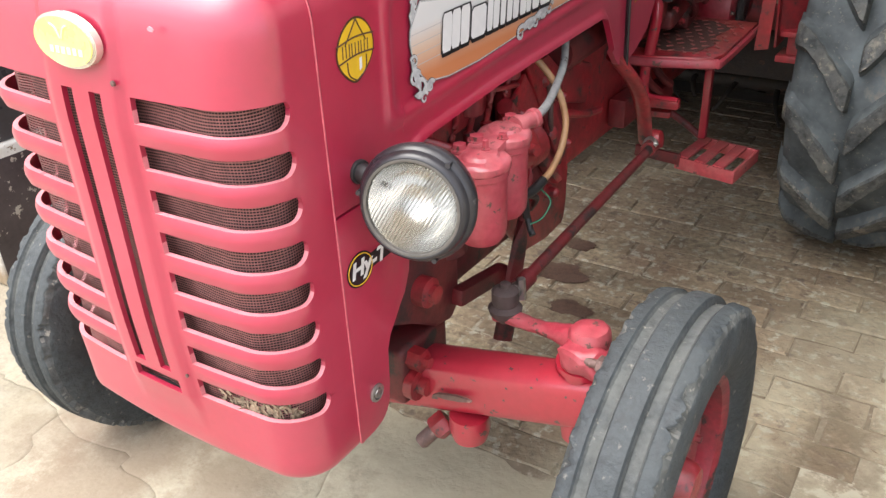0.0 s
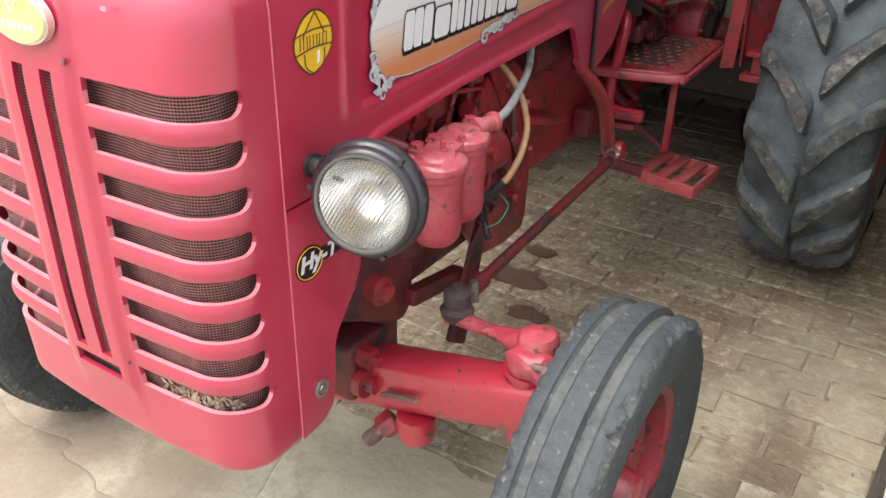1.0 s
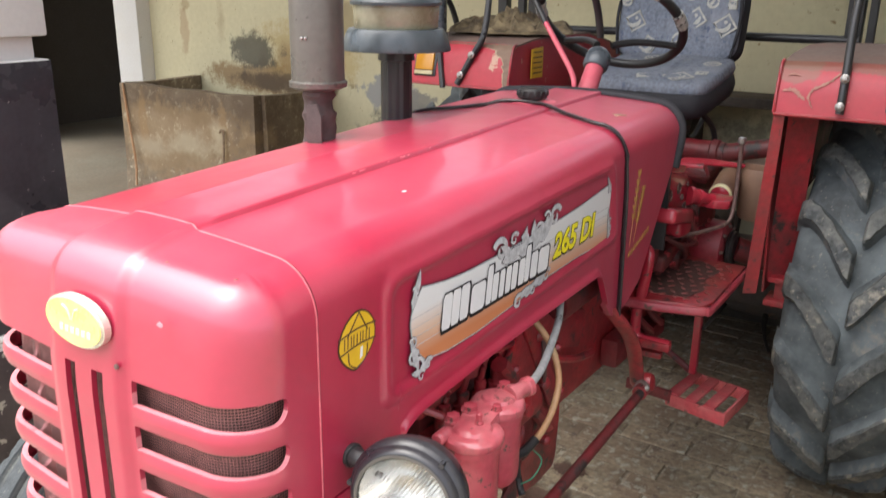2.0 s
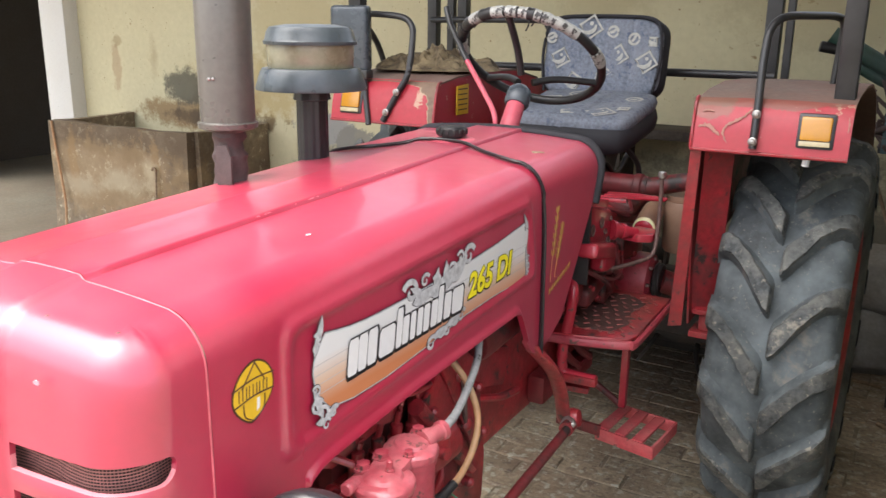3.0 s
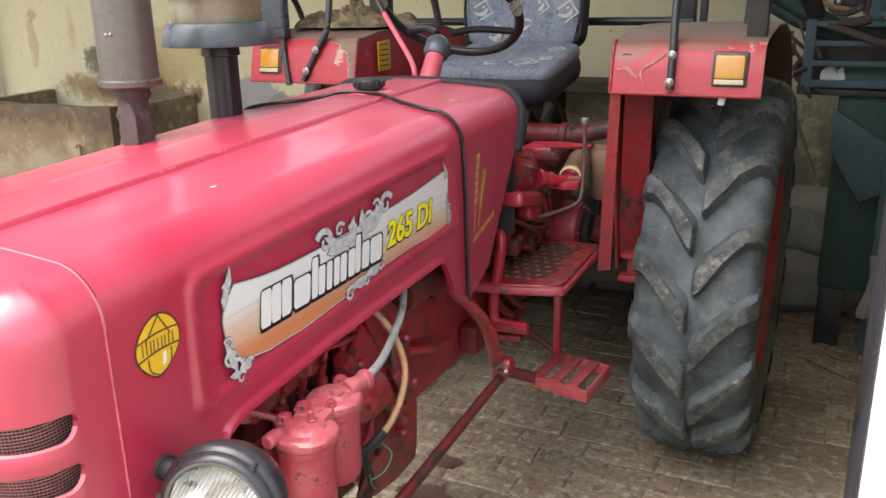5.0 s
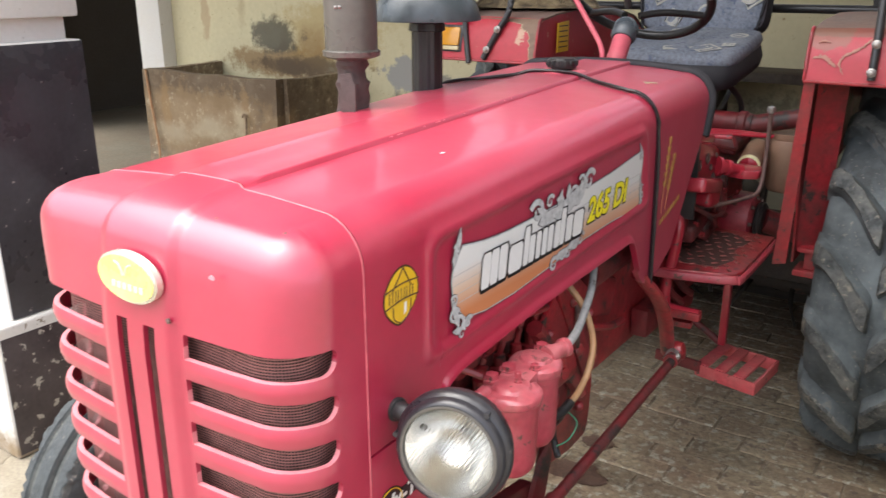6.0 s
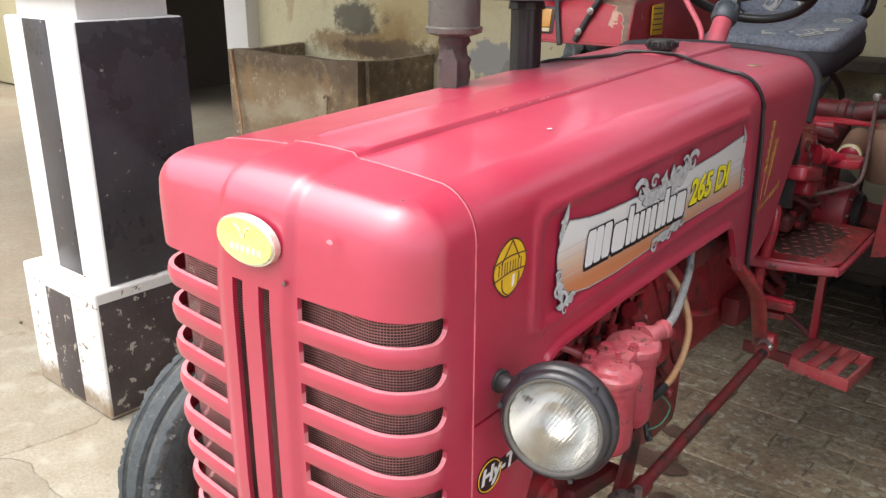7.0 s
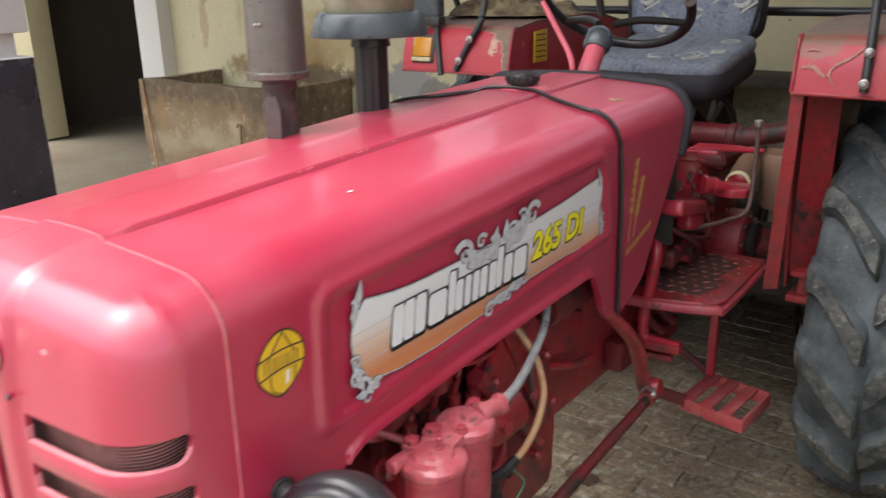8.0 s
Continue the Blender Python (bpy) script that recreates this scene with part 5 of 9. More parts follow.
# strap, filler cap, dash edging
bm = B()
pts = [Vector((W + 0.010, 1.030, 0.812)), Vector((W + 0.010, 1.026, 0.95)), Vector((W + 0.010, 1.02, 1.12)), Vector((W + 0.006, 1.015, 1.195))]
for k in range(1, 9):
    a = k / 8 * math.pi / 2
    z = NOSE_TOP(1.0) + crown(HW - EDGE_R) - EDGE_R
    pts.append(Vector((W + 0.008 - EDGE_R * (1 - math.cos(a)), 1.012 - 0.001 * k, z + (EDGE_R + 0.005) * math.sin(a))))
pts += [Vector((x, y, NOSE_TOP(y) + crown(x) + ridge(x + RIDGE_IN) + 0.0055)) for x, y in ((0.17, 1.018), (0.11, 1.048), (0.065, 1.068), (0.03, 1.080), (-0.03, 1.085), (-0.075, 1.075), (-0.11, 1.052), (-0.16, 0.990), (-0.225, 0.945))]
pts += [Vector((-0.262, 0.945, NOSE_TOP(0.95) - 0.024)), Vector((-0.296, 0.955, NOSE_TOP(0.95) - 0.066)), Vector((-0.306, 0.96, 1.16)), Vector((-0.306, 0.98, 0.9))]
tube(bm, pts, 0.0072, seg=10, steps=3, flat=0.6)
part("rubber_strap", bm, M_BLACK, tractor, "black rubber bonnet strap")
bm = B()
lathe(bm, [(0.062, 0), (0.062, 0.004), (0.050, 0.008), (0.030, 0.008)], (-0.02, 1.135, NOSE_TOP(1.13) + 0.003), None, 28)
part("filler_plate", bm, M_COLUMN, tractor, "dull filler plate")
bm = B()
lathe(bm, [(0.026, 0.006), (0.026, 0.014), (0.036, 0.016)] + [(0.037, 0.02), (0.037, 0.034), (0.032, 0.039), (0.0, 0.040)], (-0.02, 1.135, NOSE_TOP(1.13)), None, 28)
for k in range(14):
    a = k * math.tau / 14
    box(bm, (-0.02 + 0.037 * math.cos(a), 1.135 + 0.037 * math.sin(a), NOSE_TOP(1.13) + 0.027), (0.006, 0.008, 0.014), (0, 0, math.degrees(a)), 0.0015, 1)
part("fuel_cap", bm, M_BLACK, tractor, "black ribbed fuel cap")
bm = B()
tbl = [(W + 0.006, 1.345, 1.13), (W + 0.008, 1.365, 1.19)]
pts = [Vector(p) for p in tbl]
for k in range(1, 9):
    a = k / 8 * math.pi / 2
    z = NOSE_TOP(1.37) + crown(HW - EDGE_R) - EDGE_R
    pts.append(Vector((W + 0.008 - EDGE_R * (1 - math.cos(a)), 1.372, z + (EDGE_R + 0.004) * math.sin(a))))
pts += [Vector((x, 1.374, NOSE_TOP(1.37) + crown(x) + 0.004)) for x in (0.16, 0.08, 0.0)]
pts = pts + [Vector((-p.x, p.y, p.z)) for p in pts[-2::-1]]
tube(bm, [p + Vector((0, 0.008, -0.002)) for p in pts], 0.0115, seg=12, steps=2)
part("dash_edging", bm, M_VINYL, tractor, "black rubber edging of the dash")
# recessed black strip that draws the shadow of the gap behind the bonnet
bm = B()
prev = None
for p in pts:
    q = Vector((p.x * 0.985, 1.372, p.z - 0.006))
    ring = [bm.verts.new(q), bm.verts.new(q + Vector((0, 0.030, -0.002))), bm.verts.new(q + Vector((-0.012 * math.copysign(1, p.x), 0.052, -0.014)))]
    if prev:
        for k in range(2):
            bm.faces.new((prev[k], prev[k + 1], ring[k + 1], ring[k]))
    prev = ring
solid(bm, 0.004)
part("dash_cowl", bm, M_VINYL, tractor, "dull black strip standing for the gap shadow behind the bonnet")
bm = B()
bmesh.ops.create_grid(bm, x_segments=1, y_segments=1, size=0.5, matrix=pose(0, 1.372, 1.08, 90, 0, 0) @ Matrix.Diagonal((2 * W - 0.02, 0.37, 1, 1)))
solid(bm, 0.01)
part("dash_panel", bm, M_BLACK_PAINT, tractor, "dark dash panel")
bm = B()
prism(bm, [(0.205 + 0.018 * math.cos(t) * (0.7 + 0.5 * math.sin(3 * t)), 1.150 + 0.012 * math.sin(t), NOSE_TOP(1.15) + crown(0.205) - 0.0005) for t in np.linspace(0, math.tau, 18, endpoint=False)], 0, (0, 0, 0.0016))
part("worn_patch", bm, M_CHAFF, tractor, "paint worn to primer beside the strap")


# ---- headlamps ----
def headlamp(sx):
    c = Vector((0.394, 0.034, 0.911)) if sx > 0 else Vector((-0.420, 0.034, 0.911))
    ax = Vector((sx * 0.24, -0.95, 0.10)).normalized()
    a, b = c - ax * 0.084, c + ax

    def turned(bm_, prof, seg, cap=False):
        return lathe(bm_, [(0.835 * r, 0.88 * h) for r, h in prof], a, b, seg, cap)
    bm = B()
    turned(bm, [(0.0, -0.016), (0.030, -0.013), (0.060, 0.002), (0.083, 0.026), (0.0955, 0.050), (0.0995, 0.066), (0.1015, 0.070), (0.1020, 0.080), (0.0985, 0.087), (0.0945, 0.090), (0.0925, 0.098), (0.0890, 0.1035), (0.0850, 0.105), (0.0805, 0.103), (0.0790, 0.098), (0.0780, 0.08)], 44)
    lamp = part("headlamp", bm, M_BLACK_DUSTY, tractor, "round black headlamp with a clear ribbed lens")
    bm = B()
    turned(bm, [(0.012, 0.022), (0.035, 0.030), (0.055, 0.048), (0.068, 0.070), (0.0775, 0.097)], 36)
    part("reflector", bm, M_CHROME, lamp, "silver reflector bowl")
    bm = B()
    turned(bm, [(0.0, 0.107), (0.03, 0.1058), (0.055, 0.1035), (0.0785, 0.0985), (0.0785, 0.0960), (0.055, 0.1008), (0.03, 0.1030), (0.0, 0.1042)], 36)
    g = part("lens", bm, M_GLASS, lamp, "clear ribbed glass lens")
    g.visible_shadow = False
    bm = B()
    turned(bm, [(0.0775, 0.0975), (0.0785, 0.1045), (0.0815, 0.1055), (0.0835, 0.1050), (0.0838, 0.1030)], 44)
    part("bezel", bm, M_BEZEL, lamp, "thin dull silver bezel")
    bm = B()
    turned(bm, [(0.008, 0.012), (0.008, 0.030), (0.009, 0.038), (0.009, 0.048), (0.006, 0.056), (0.0, 0.058)], 18, True)
    part("bulb", bm, M_ST_WHITE, lamp)
    for k in range(3):
        bm = B()
        t = k * math.tau / 3 + 0.9
        m, _ = frame_of(a, b)
        p = m @ Vector((0.0805 * math.cos(t), 0.0805 * math.sin(t), 0.077))
        cyl(bm, p - ax * 0.008, p + ax * 0.009, 0.004, seg=8)
        part("rim_screw", bm, M_BLACK_DUSTY, lamp)
    bm = B()
    lathe(bm, [(0.0175, 0.0), (0.0185, 0.004), (0.0175, 0.007), (0.0145, 0.008), (0.0135, 0.026), (0.010, 0.03), (0.010, 0.06)], (sx * (W + 0.0), 0.062, 0.930), (sx * 0.40, 0.045, 0.93), 20)
    tube(bm, [(sx * 0.30, 0.07, 0.93), (sx * 0.34, 0.10, 0.915), (sx * 0.365, 0.11, 0.90)], 0.012, seg=8)
    part("lamp_bracket", bm, M_BLACK_PAINT, lamp, "black pivot bracket")
    return lamp


headlamp(1)
headlamp(-1)


# ---- wheels ----
def front_wheel(sx):
    c = Vector((0.680, 0.320, 0.329)) if sx > 0 else Vector((-0.640, 0.275, 0.329))
    ax = Vector((1, 0, 0))
    R = 0.334
    hub = group_thing("front_wheel", c, "", "")
    for key in ("label", "category"):
        if key in hub:
            del hub[key]
    hub.parent = tractor
    hub.location = c - ORIGIN[tractor.name]
    # half of the section: groove, outer rib, torn shoulder, sidewall; "e" rows follow the torn edge
    half = [(0.0, 0.3468, 0), (0.010, 0.3467, 0), (0.0175, 0.3462, 0), (0.0205, 0.342, 0), (0.0225, 0.3320, 0), (0.030, 0.3325, 0), (0.0395, 0.3340, 0), (0.0430, 0.3385, 0), (0.0460, 0.3420, 0), (0.050, 0.3413, 0),
            (-0.0035, 0.3398, 1), (0.0, 0.3372, 1), (0.0020, 0.3290, 1), (0.0735, 0.3235, 0), (0.0765, 0.314, 0), (0.0795, 0.300, 0), (0.0815, 0.280, 0), (0.0805, 0.262, 0), (0.075, 0.238, 0), (0.061, 0.213, 0), (0.052, 0.205, 0)]
    rows = [(-1, *r) for r in half[:0:-1]] + [(1, *r) for r in half]
    bm = B()
    seg = 360
    rings = []
    for sgn, x, r, edge in rows:
        ring = []
        for k in range(seg):
            a = k * math.tau / seg
            ca, sa = math.cos(a), math.sin(a)
            rr, xx = r, x
            bite = max(0.0, noise.noise((ca * 9, sa * 9, sgn * 5 + 2)) + 0.05) * 0.026 * (0.35 + abs(noise.noise((ca * 3, sa * 3, sgn)))) + max(0.0, noise.noise((ca * 24, sa * 24, sgn * 3 + 1)) - 0.05) * 0.018 + max(0.0, noise.noise((ca * 75, sa * 75, sgn))) * 0.007
            if edge:
                xx = 0.0715 - min(bite, 0.0165) + x
                rr = r - 0.002 * noise.noise((ca * 60, sa * 60, x * 300))
            elif abs(x - 0.0735) < 1e-4:
                rr = r - 0.3 * min(bite, 0.015)
            elif x < 0.06 and r > 0.341:
                rr = r + 0.0010 * noise.noise((ca * 30, sa * 30, sgn * x * 60))
            elif 0.0170 < x < 0.0465:
                xx = x + 0.0010 * noise.noise((ca * 40, sa * 40, sgn * 8))
            rr *= R / 0.348
            ring.append(bm.verts.new(c + Vector((sgn * xx, rr * sa, rr * ca))))
        rings.append(ring)
    tears = random.Random(31)
    for i, (a, b) in enumerate(zip(rings, rings[1:])):
        (e0, x0, r0, g0), (e1, x1, r1, g1) = rows[i], rows[i + 1]
        torn = (g0 and g1 and max(r0, r1) < 0.338) or ({g0, g1} == {0, 1} and max(r0, r1) < 0.335)
        groove = max(r0, r1) < 0.3422 and max(abs(x0), abs(x1)) < 0.0435 and not (g0 or g1)
        for k in range(seg):
            f = bm.faces.new((a[k], a[(k + 1) % seg], b[(k + 1) % seg], b[k]))
            edge = torn or (g0 and g1) or abs(max(r0, r1) - 0.342) < 0.0006
            f.material_index = 2 if edge and tears.random() < (0.22 if torn else 0.0) and noise.noise((k * 0.31, i * 0.7, 3)) > -0.1 else 1 if torn or groove else 0
    part("tyre", bm, [M_TYRE_F, M_TYRE_TORN, M_TYRE_CHIP], hub, "dusty grey three-rib front tyre with torn edges", angle=40)
    bm = B()
    out = 1 if sx > 0 else -1
    prof = [(0.030, 0.010), (0.060, 0.014), (0.085, 0.018), (0.125, 0.028), (0.150, 0.024), (0.172, 0.004), (0.186, 0.000), (0.190, 0.040), (0.206, 0.050), (0.214, 0.056), (0.214, 0.060), (0.200, 0.058), (0.186, 0.050), (0.180, 0.0), (0.186, -0.040), (0.206, -0.050), (0.214, -0.058)]
    lathe(bm, [(r, h) for r, h in prof], c, c + ax * out, 40, cap=False)
    part("rim", bm, M_RIM, hub, "grimy red pressed rim")
    bm = B()
    lathe(bm, [(0.062, -0.03), (0.062, 0.02), (0.048, 0.030), (0.044, 0.055), (0.036, 0.066), (0.0, 0.068)], c, c + ax * out, 28)
    for k in range(6):
        a = k * math.tau / 6
        p = c + Vector((out * 0.02, 0.088 * math.sin(a), 0.088 * math.cos(a)))
        lathe(bm, [(0.012, 0), (0.012, 0.014), (0.007, 0.016), (0.007, 0.026)], p, p + ax * out, 6)
    part("hub", bm, M_RED_OLD, hub, "greasy red hub with nuts")
    return hub


front_wheel(1)
front_wheel(-1)


def rear_wheel(sx):
    c = Vector((sx * 0.708, 2.200, 0.612))
    R, hw = 0.590, 0.172
    hub = new("rear_wheel")
    ORIGIN[hub.name] = c
    hub.parent = tractor
    hub.location = c - ORIGIN[tractor.name]
    bm = B()
    prof = [(-0.145, 0.365), (-0.158, 0.380), (-0.172, 0.420), (-0.178, 0.470), (-0.174, 0.520), (-0.164, 0.556), (-0.140, 0.577), (-0.09, 0.588), (-0.04, 0.592), (0.04, 0.592), (0.09, 0.588), (0.140, 0.577), (0.164, 0.556), (0.174, 0.520), (0.178, 0.470), (0.172, 0.420), (0.158, 0.380), (0.145, 0.365)]
    seg = 100
    rings = [[bm.verts.new(c + Vector((x, r * math.sin(k * math.tau / seg), r * math.cos(k * math.tau / seg)))) for k in range(seg)] for x, r in prof]
    for a, b in zip(rings, rings[1:]):
        for k in range(seg):
            bm.faces.new((a[k], a[(k + 1) % seg], b[(k + 1) % seg], b[k]))
    part("tyre", bm, M_TYRE_R, hub, "large dusty tyre with deep chevron lugs", angle=40)
    tread = lerp_of([(-0.178, 0.520), (-0.172, 0.545), (-0.150, 0.572), (-0.09, 0.588), (0.0, 0.592), (0.09, 0.588), (0.150, 0.572), (0.172, 0.545), (0.178, 0.520)])
    rnd = random.Random(21)
    n = 17
    for side in (-1, 1):
        for k in range(n):
            # the bar leaves the shoulder nearly straight across, then bends ahead and ends bluntly by the middle
            bm = B()
            a0 = (k + (0.5 if side > 0 else 0.0) + 0.2) * math.tau / n + rnd.uniform(-0.012, 0.012)
            prev = None
            wear = rnd.uniform(0.86, 1.06)
            seed = rnd.uniform(0, 50)
            for t in (0, 0.04, 0.12, 0.20, 0.28, 0.36, 0.44, 0.52, 0.60, 0.68, 0.76, 0.84, 0.91, 0.97, 1.0):
                x = side * (0.181 - 0.176 * t)
                lag = 0.235 * (0.42 * t + 0.58 * t * sstep(0.05, 0.75, t)) + 0.040 * sstep(0.6, 1.0, t)
                half = (0.0265 + 0.004 * sstep(0.25, 0.0, t) + 0.0090 * sstep(0.40, 0.90, t)) / 0.62
                lift = wear * (0.050 - 0.006 * (1 - t)) + 0.0022 * noise.noise((t * 5, seed, 1))
                if t < 0.03:
                    lift = 0.022
                if t > 0.95:
                    half *= 0.96 if t < 0.99 else 0.86
                    lift *= 0.95 if t < 0.99 else 0.72
                r0 = tread(x) - 0.006
                pts = []
                for da, up in ((-2.25, 0.0), (-1.62, 0.22), (-1.12, 0.82), (-0.93, 1.0), (0.0, 1.02), (0.93, 1.0), (1.06, 0.86), (1.24, 0.30), (1.70, 0.0)):
                    chew = 0.014 * noise.noise((t * 9, seed + da, 4)) + 0.011 * noise.noise((t * 27, seed + da * 3, 9)) if up > 0.3 else 0.0
                    a = a0 + lag + half * da + chew
                    rr = r0 + (0.006 + lift) * up + (0.0016 * noise.noise((t * 14, seed, da * 4)) if up else 0)
                    pts.append(bm.verts.new(c + Vector((x + (0.004 * noise.noise((seed, da, t * 7)) if t > 0.9 else 0.0), -rr * math.cos(a), rr * -math.sin(a)))))
                if prev:
                    for q in range(8):
                        f = bm.faces.new((prev[q], pts[q], pts[q + 1], prev[q + 1]))
                        f.material_index = 2 if q in (0, 1, 6, 7) else 1 if q in (2, 5) and rnd.random() < 0.4 else 0
                else:
                    bm.faces.new(pts)
                prev = pts
            bm.faces.new(prev[::-1])
            part("lug", bm, [M_LUG, M_TYRE_TORN, M_TYRE_R], hub, "", angle=42)
    bm = B()
    out = 1 if sx > 0 else -1
    lathe(bm, [(0.06, -0.03), (0.13, -0.03), (0.20, -0.02), (0.27, 0.01), (0.315, 0.03), (0.335, 0.03), (0.345, 0.10), (0.366, 0.135), (0.384, 0.150), (0.388, 0.158), (0.372, 0.156), (0.356, 0.142), (0.340, 0.10), (0.330, 0.0), (0.340, -0.10), (0.366, -0.140), (0.386, -0.156)], c, c + Vector((out, 0, 0)), 56, cap=False)
    part("rim", bm, M_RED_OLD, hub, "red rear rim")
    bm = B()
    lathe(bm, [(0.11, -0.05), (0.11, 0.0), (0.075, 0.012), (0.06, 0.05), (0.0, 0.052)], c, c + Vector((out, 0, 0)), 30)
    for k in range(8):
        a = k * math.tau / 8
        p = c + Vector((out * -0.03, 0.16 * math.sin(a), 0.16 * math.cos(a)))
        lathe(bm, [(0.016, 0), (0.016, 0.018), (0.009, 0.020), (0.009, 0.034)], p, p + Vector((out, 0, 0)), 6)
    part("hub", bm, M_RED_OLD, hub, "red rear hub with wheel nuts")
    return hub


rear_wheel(1)
rear_wheel(-1)

# ---- front axle and steering ----
bm = B()
for sx in (1, -1):
    a, b = Vector((sx * -0.01, 0.315, 0.315)), Vector((sx * 0.585, 0.330, 0.452))
    m, ln = frame_of(a, b)
    prev = None
    for t in np.linspace(0, 1, 9):
        hh, dd = 0.064 - 0.010 * t, 0.052 - 0.008 * t
        ring = []
        for k in range(40):
            an = k * math.tau / 40
            u = math.copysign(abs(math.cos(an)) ** 0.58, math.cos(an)) * dd
            v = math.copysign(abs(math.sin(an)) ** 0.58, math.sin(an)) * hh
            p = a.lerp(b, t)
            ring.append(bm.verts.new(p + Vector((-sx * v * 0.22, u, v))))
        if prev:
            for k in range(40):
                bm.faces.new((prev[k], prev[(k + 1) % 40], ring[(k + 1) % 40], ring[k]))
        prev = ring
    bm.faces.new(prev)
axle = part("front_axle", bm, M_RED_AXLE, tractor, "glossy red front axle beam with chipped paint", angle=50)
bm = B()
prism(bm, [(0.285 + 0.045 * t + 0.0, 0.2665, 0.380 + 0.0105 * t + h) for t, h in ((-1, 0.0), (-0.7, 0.006), (0.2, 0.007), (0.8, 0.003), (1.0, -0.002), (0.4, -0.006), (-0.4, -0.005))], 0, (0, -0.006, 0))
part("bare_scrape", bm, M_BOLT, axle, "scrape of bare brown metal")
bm = B()
lathe(bm, [(0.0, 0.0), (0.035, 0.002), (0.042, 0.03), (0.040, 0.06)], (0.300, 0.300, 0.262), (0.300, 0.302, 1), 22)
part("axle_boss", bm, M_RED_AXLE, axle)
bm = B()
lathe(bm, [(0.024, 0), (0.027, 0.004), (0.027, 0.032), (0.022, 0.038)], (0.248, 0.300, 0.285), (0.185, 0.215, 0.215), 6)
pin = part("pivot_nut", bm, M_RED_OLD, axle, "greasy hexagon pivot nut")
bm = B()
lathe(bm, [(0.016, 0.0), (0.016, 0.070), (0.012, 0.077), (0.0, 0.079)], (0.248, 0.300, 0.285), (0.185, 0.215, 0.215), 16)
part("pivot_pin", bm, M_BOLT, pin, "worn round pin end")
for sx in (1, -1):
    bm = B()
    lathe(bm, [(0.040, -0.02), (0.046, 0.03), (0.050, 0.06), (0.046, 0.075), (0.044, 0.14)], (sx * 0.548, 0.335, 0.365), (sx * 0.540, 0.345, 1.0), 26)
    lathe(bm, [(0.052, 0.0), (0.052, 0.010), (0.046, 0.012)], (sx * 0.545, 0.338, 0.498), (sx * 0.540, 0.345, 1.0), 26)
    cyl(bm, (sx * 0.56, 0.345, 0.40), (sx * 0.66, 0.352, 0.342), 0.036, 0.030)
    part("kingpin_housing", bm, M_RED_AXLE, axle, "red kingpin housing").location.x -= sx * 0.022
    bm = B()
    tube(bm, [(sx * 0.545, 0.350, 0.540), (sx * 0.47, 0.36, 0.532), (sx * 0.41, 0.365, 0.528), (sx * 0.345, 0.372, 0.524)], 0.022, seg=12, flat=0.8, radius_of=lambda t: 0.030 - 0.012 * min(1, t * 2.2))
    lathe(bm, [(0.044, 0.0), (0.046, 0.015), (0.042, 0.034), (0.026, 0.042), (0.018, 0.050)], (sx * 0.552, 0.338, 0.506), (sx * 0.536, 0.345, 1.0), 22)
    lathe(bm, [(0.036, 0.0), (0.039, 0.008), (0.039, 0.040), (0.037, 0.054), (0.031, 0.062), (0.018, 0.066), (0.0, 0.067)], (sx * 0.548, 0.345, 0.512), (sx * 0.546, 0.335, 1.0), 22)
    for v in bm.verts:
        v.co += 0.0055 * Vector(noise.noise_vector(v.co * 36))
    arm = part("steering_arm", bm, M_FLAKED, axle, "red steering arm on the kingpin")
    arm.location.x -= sx * 0.022
    bm = B()
    box(bm, (sx * 0.553, 0.308, 0.534), (0.080, 0.052, 0.050), (10, 0, -sx * 8), 0.018, 3)
    bmesh.ops.subdivide_edges(bm, edges=bm.edges, cuts=2, use_grid_fill=True)
    lumps(bm, 0.009, 34)
    part("clamp_lug", bm, M_FLAKED, arm)
    bm = B()
    cyl(bm, (sx * 0.540, 0.292, 0.545), (sx * 0.606, 0.288, 0.549), 0.008, seg=10)
    cyl(bm, (sx * 0.590, 0.289, 0.5485), (sx * 0.608, 0.288, 0.549), 0.0175, seg=6, bevel=0.002)
    part("clamp_bolt", bm, M_BOLT, axle, "bare clamp bolt").location.x -= sx * 0.022
bm = B()
lathe(bm, [(0.012, -0.02), (0.020, -0.012), (0.030, 0.0), (0.033, 0.012), (0.024, 0.020), (0.026, 0.026), (0.026, 0.048), (0.020, 0.054), (0.010, 0.056), (0.010, 0.064), (0.0, 0.065)], (0.340, 0.375, 0.530), (0.338, 0.380, 1.0), 24)
part("ball_joint", bm, M_RUST, tractor, "greasy ball joint with a rubber boot")
bm = B()
cyl(bm, (0.335, 0.440, 0.553), (0.312, 1.180, 0.566), 0.0125, seg=14)
lathe(bm, [(0.018, 0.0), (0.018, 0.05), (0.013, 0.055)], (0.336, 0.430, 0.553), (0.312, 1.18, 0.566), 14)
rod = part("drag_link", bm, M_RED_DARK, tractor, "long dull-red steering rod")
bm = B()
cyl(bm, (0.340, 0.385, 0.556), (0.336, 0.440, 0.554), 0.014, seg=10)
cyl(bm, (0.348, 0.425, 0.535), (0.346, 0.425, 0.580), 0.009, seg=6)
part("rod_clamp", bm, M_STEEL, rod, "grey steel clamp")
bm = B()
lathe(bm, [(0.020, -0.012), (0.025, 0.0), (0.027, 0.020), (0.022, 0.034), (0.0, 0.038)], (0.290, 1.228, 0.570), (0.36, 1.232, 0.585), 18)
cyl(bm, (0.310, 1.170, 0.566), (0.308, 1.225, 0.568), 0.019, seg=12)
part("rod_end", bm, M_RED_OLD, rod, "red rod end with bare steel showing")
bm = B()
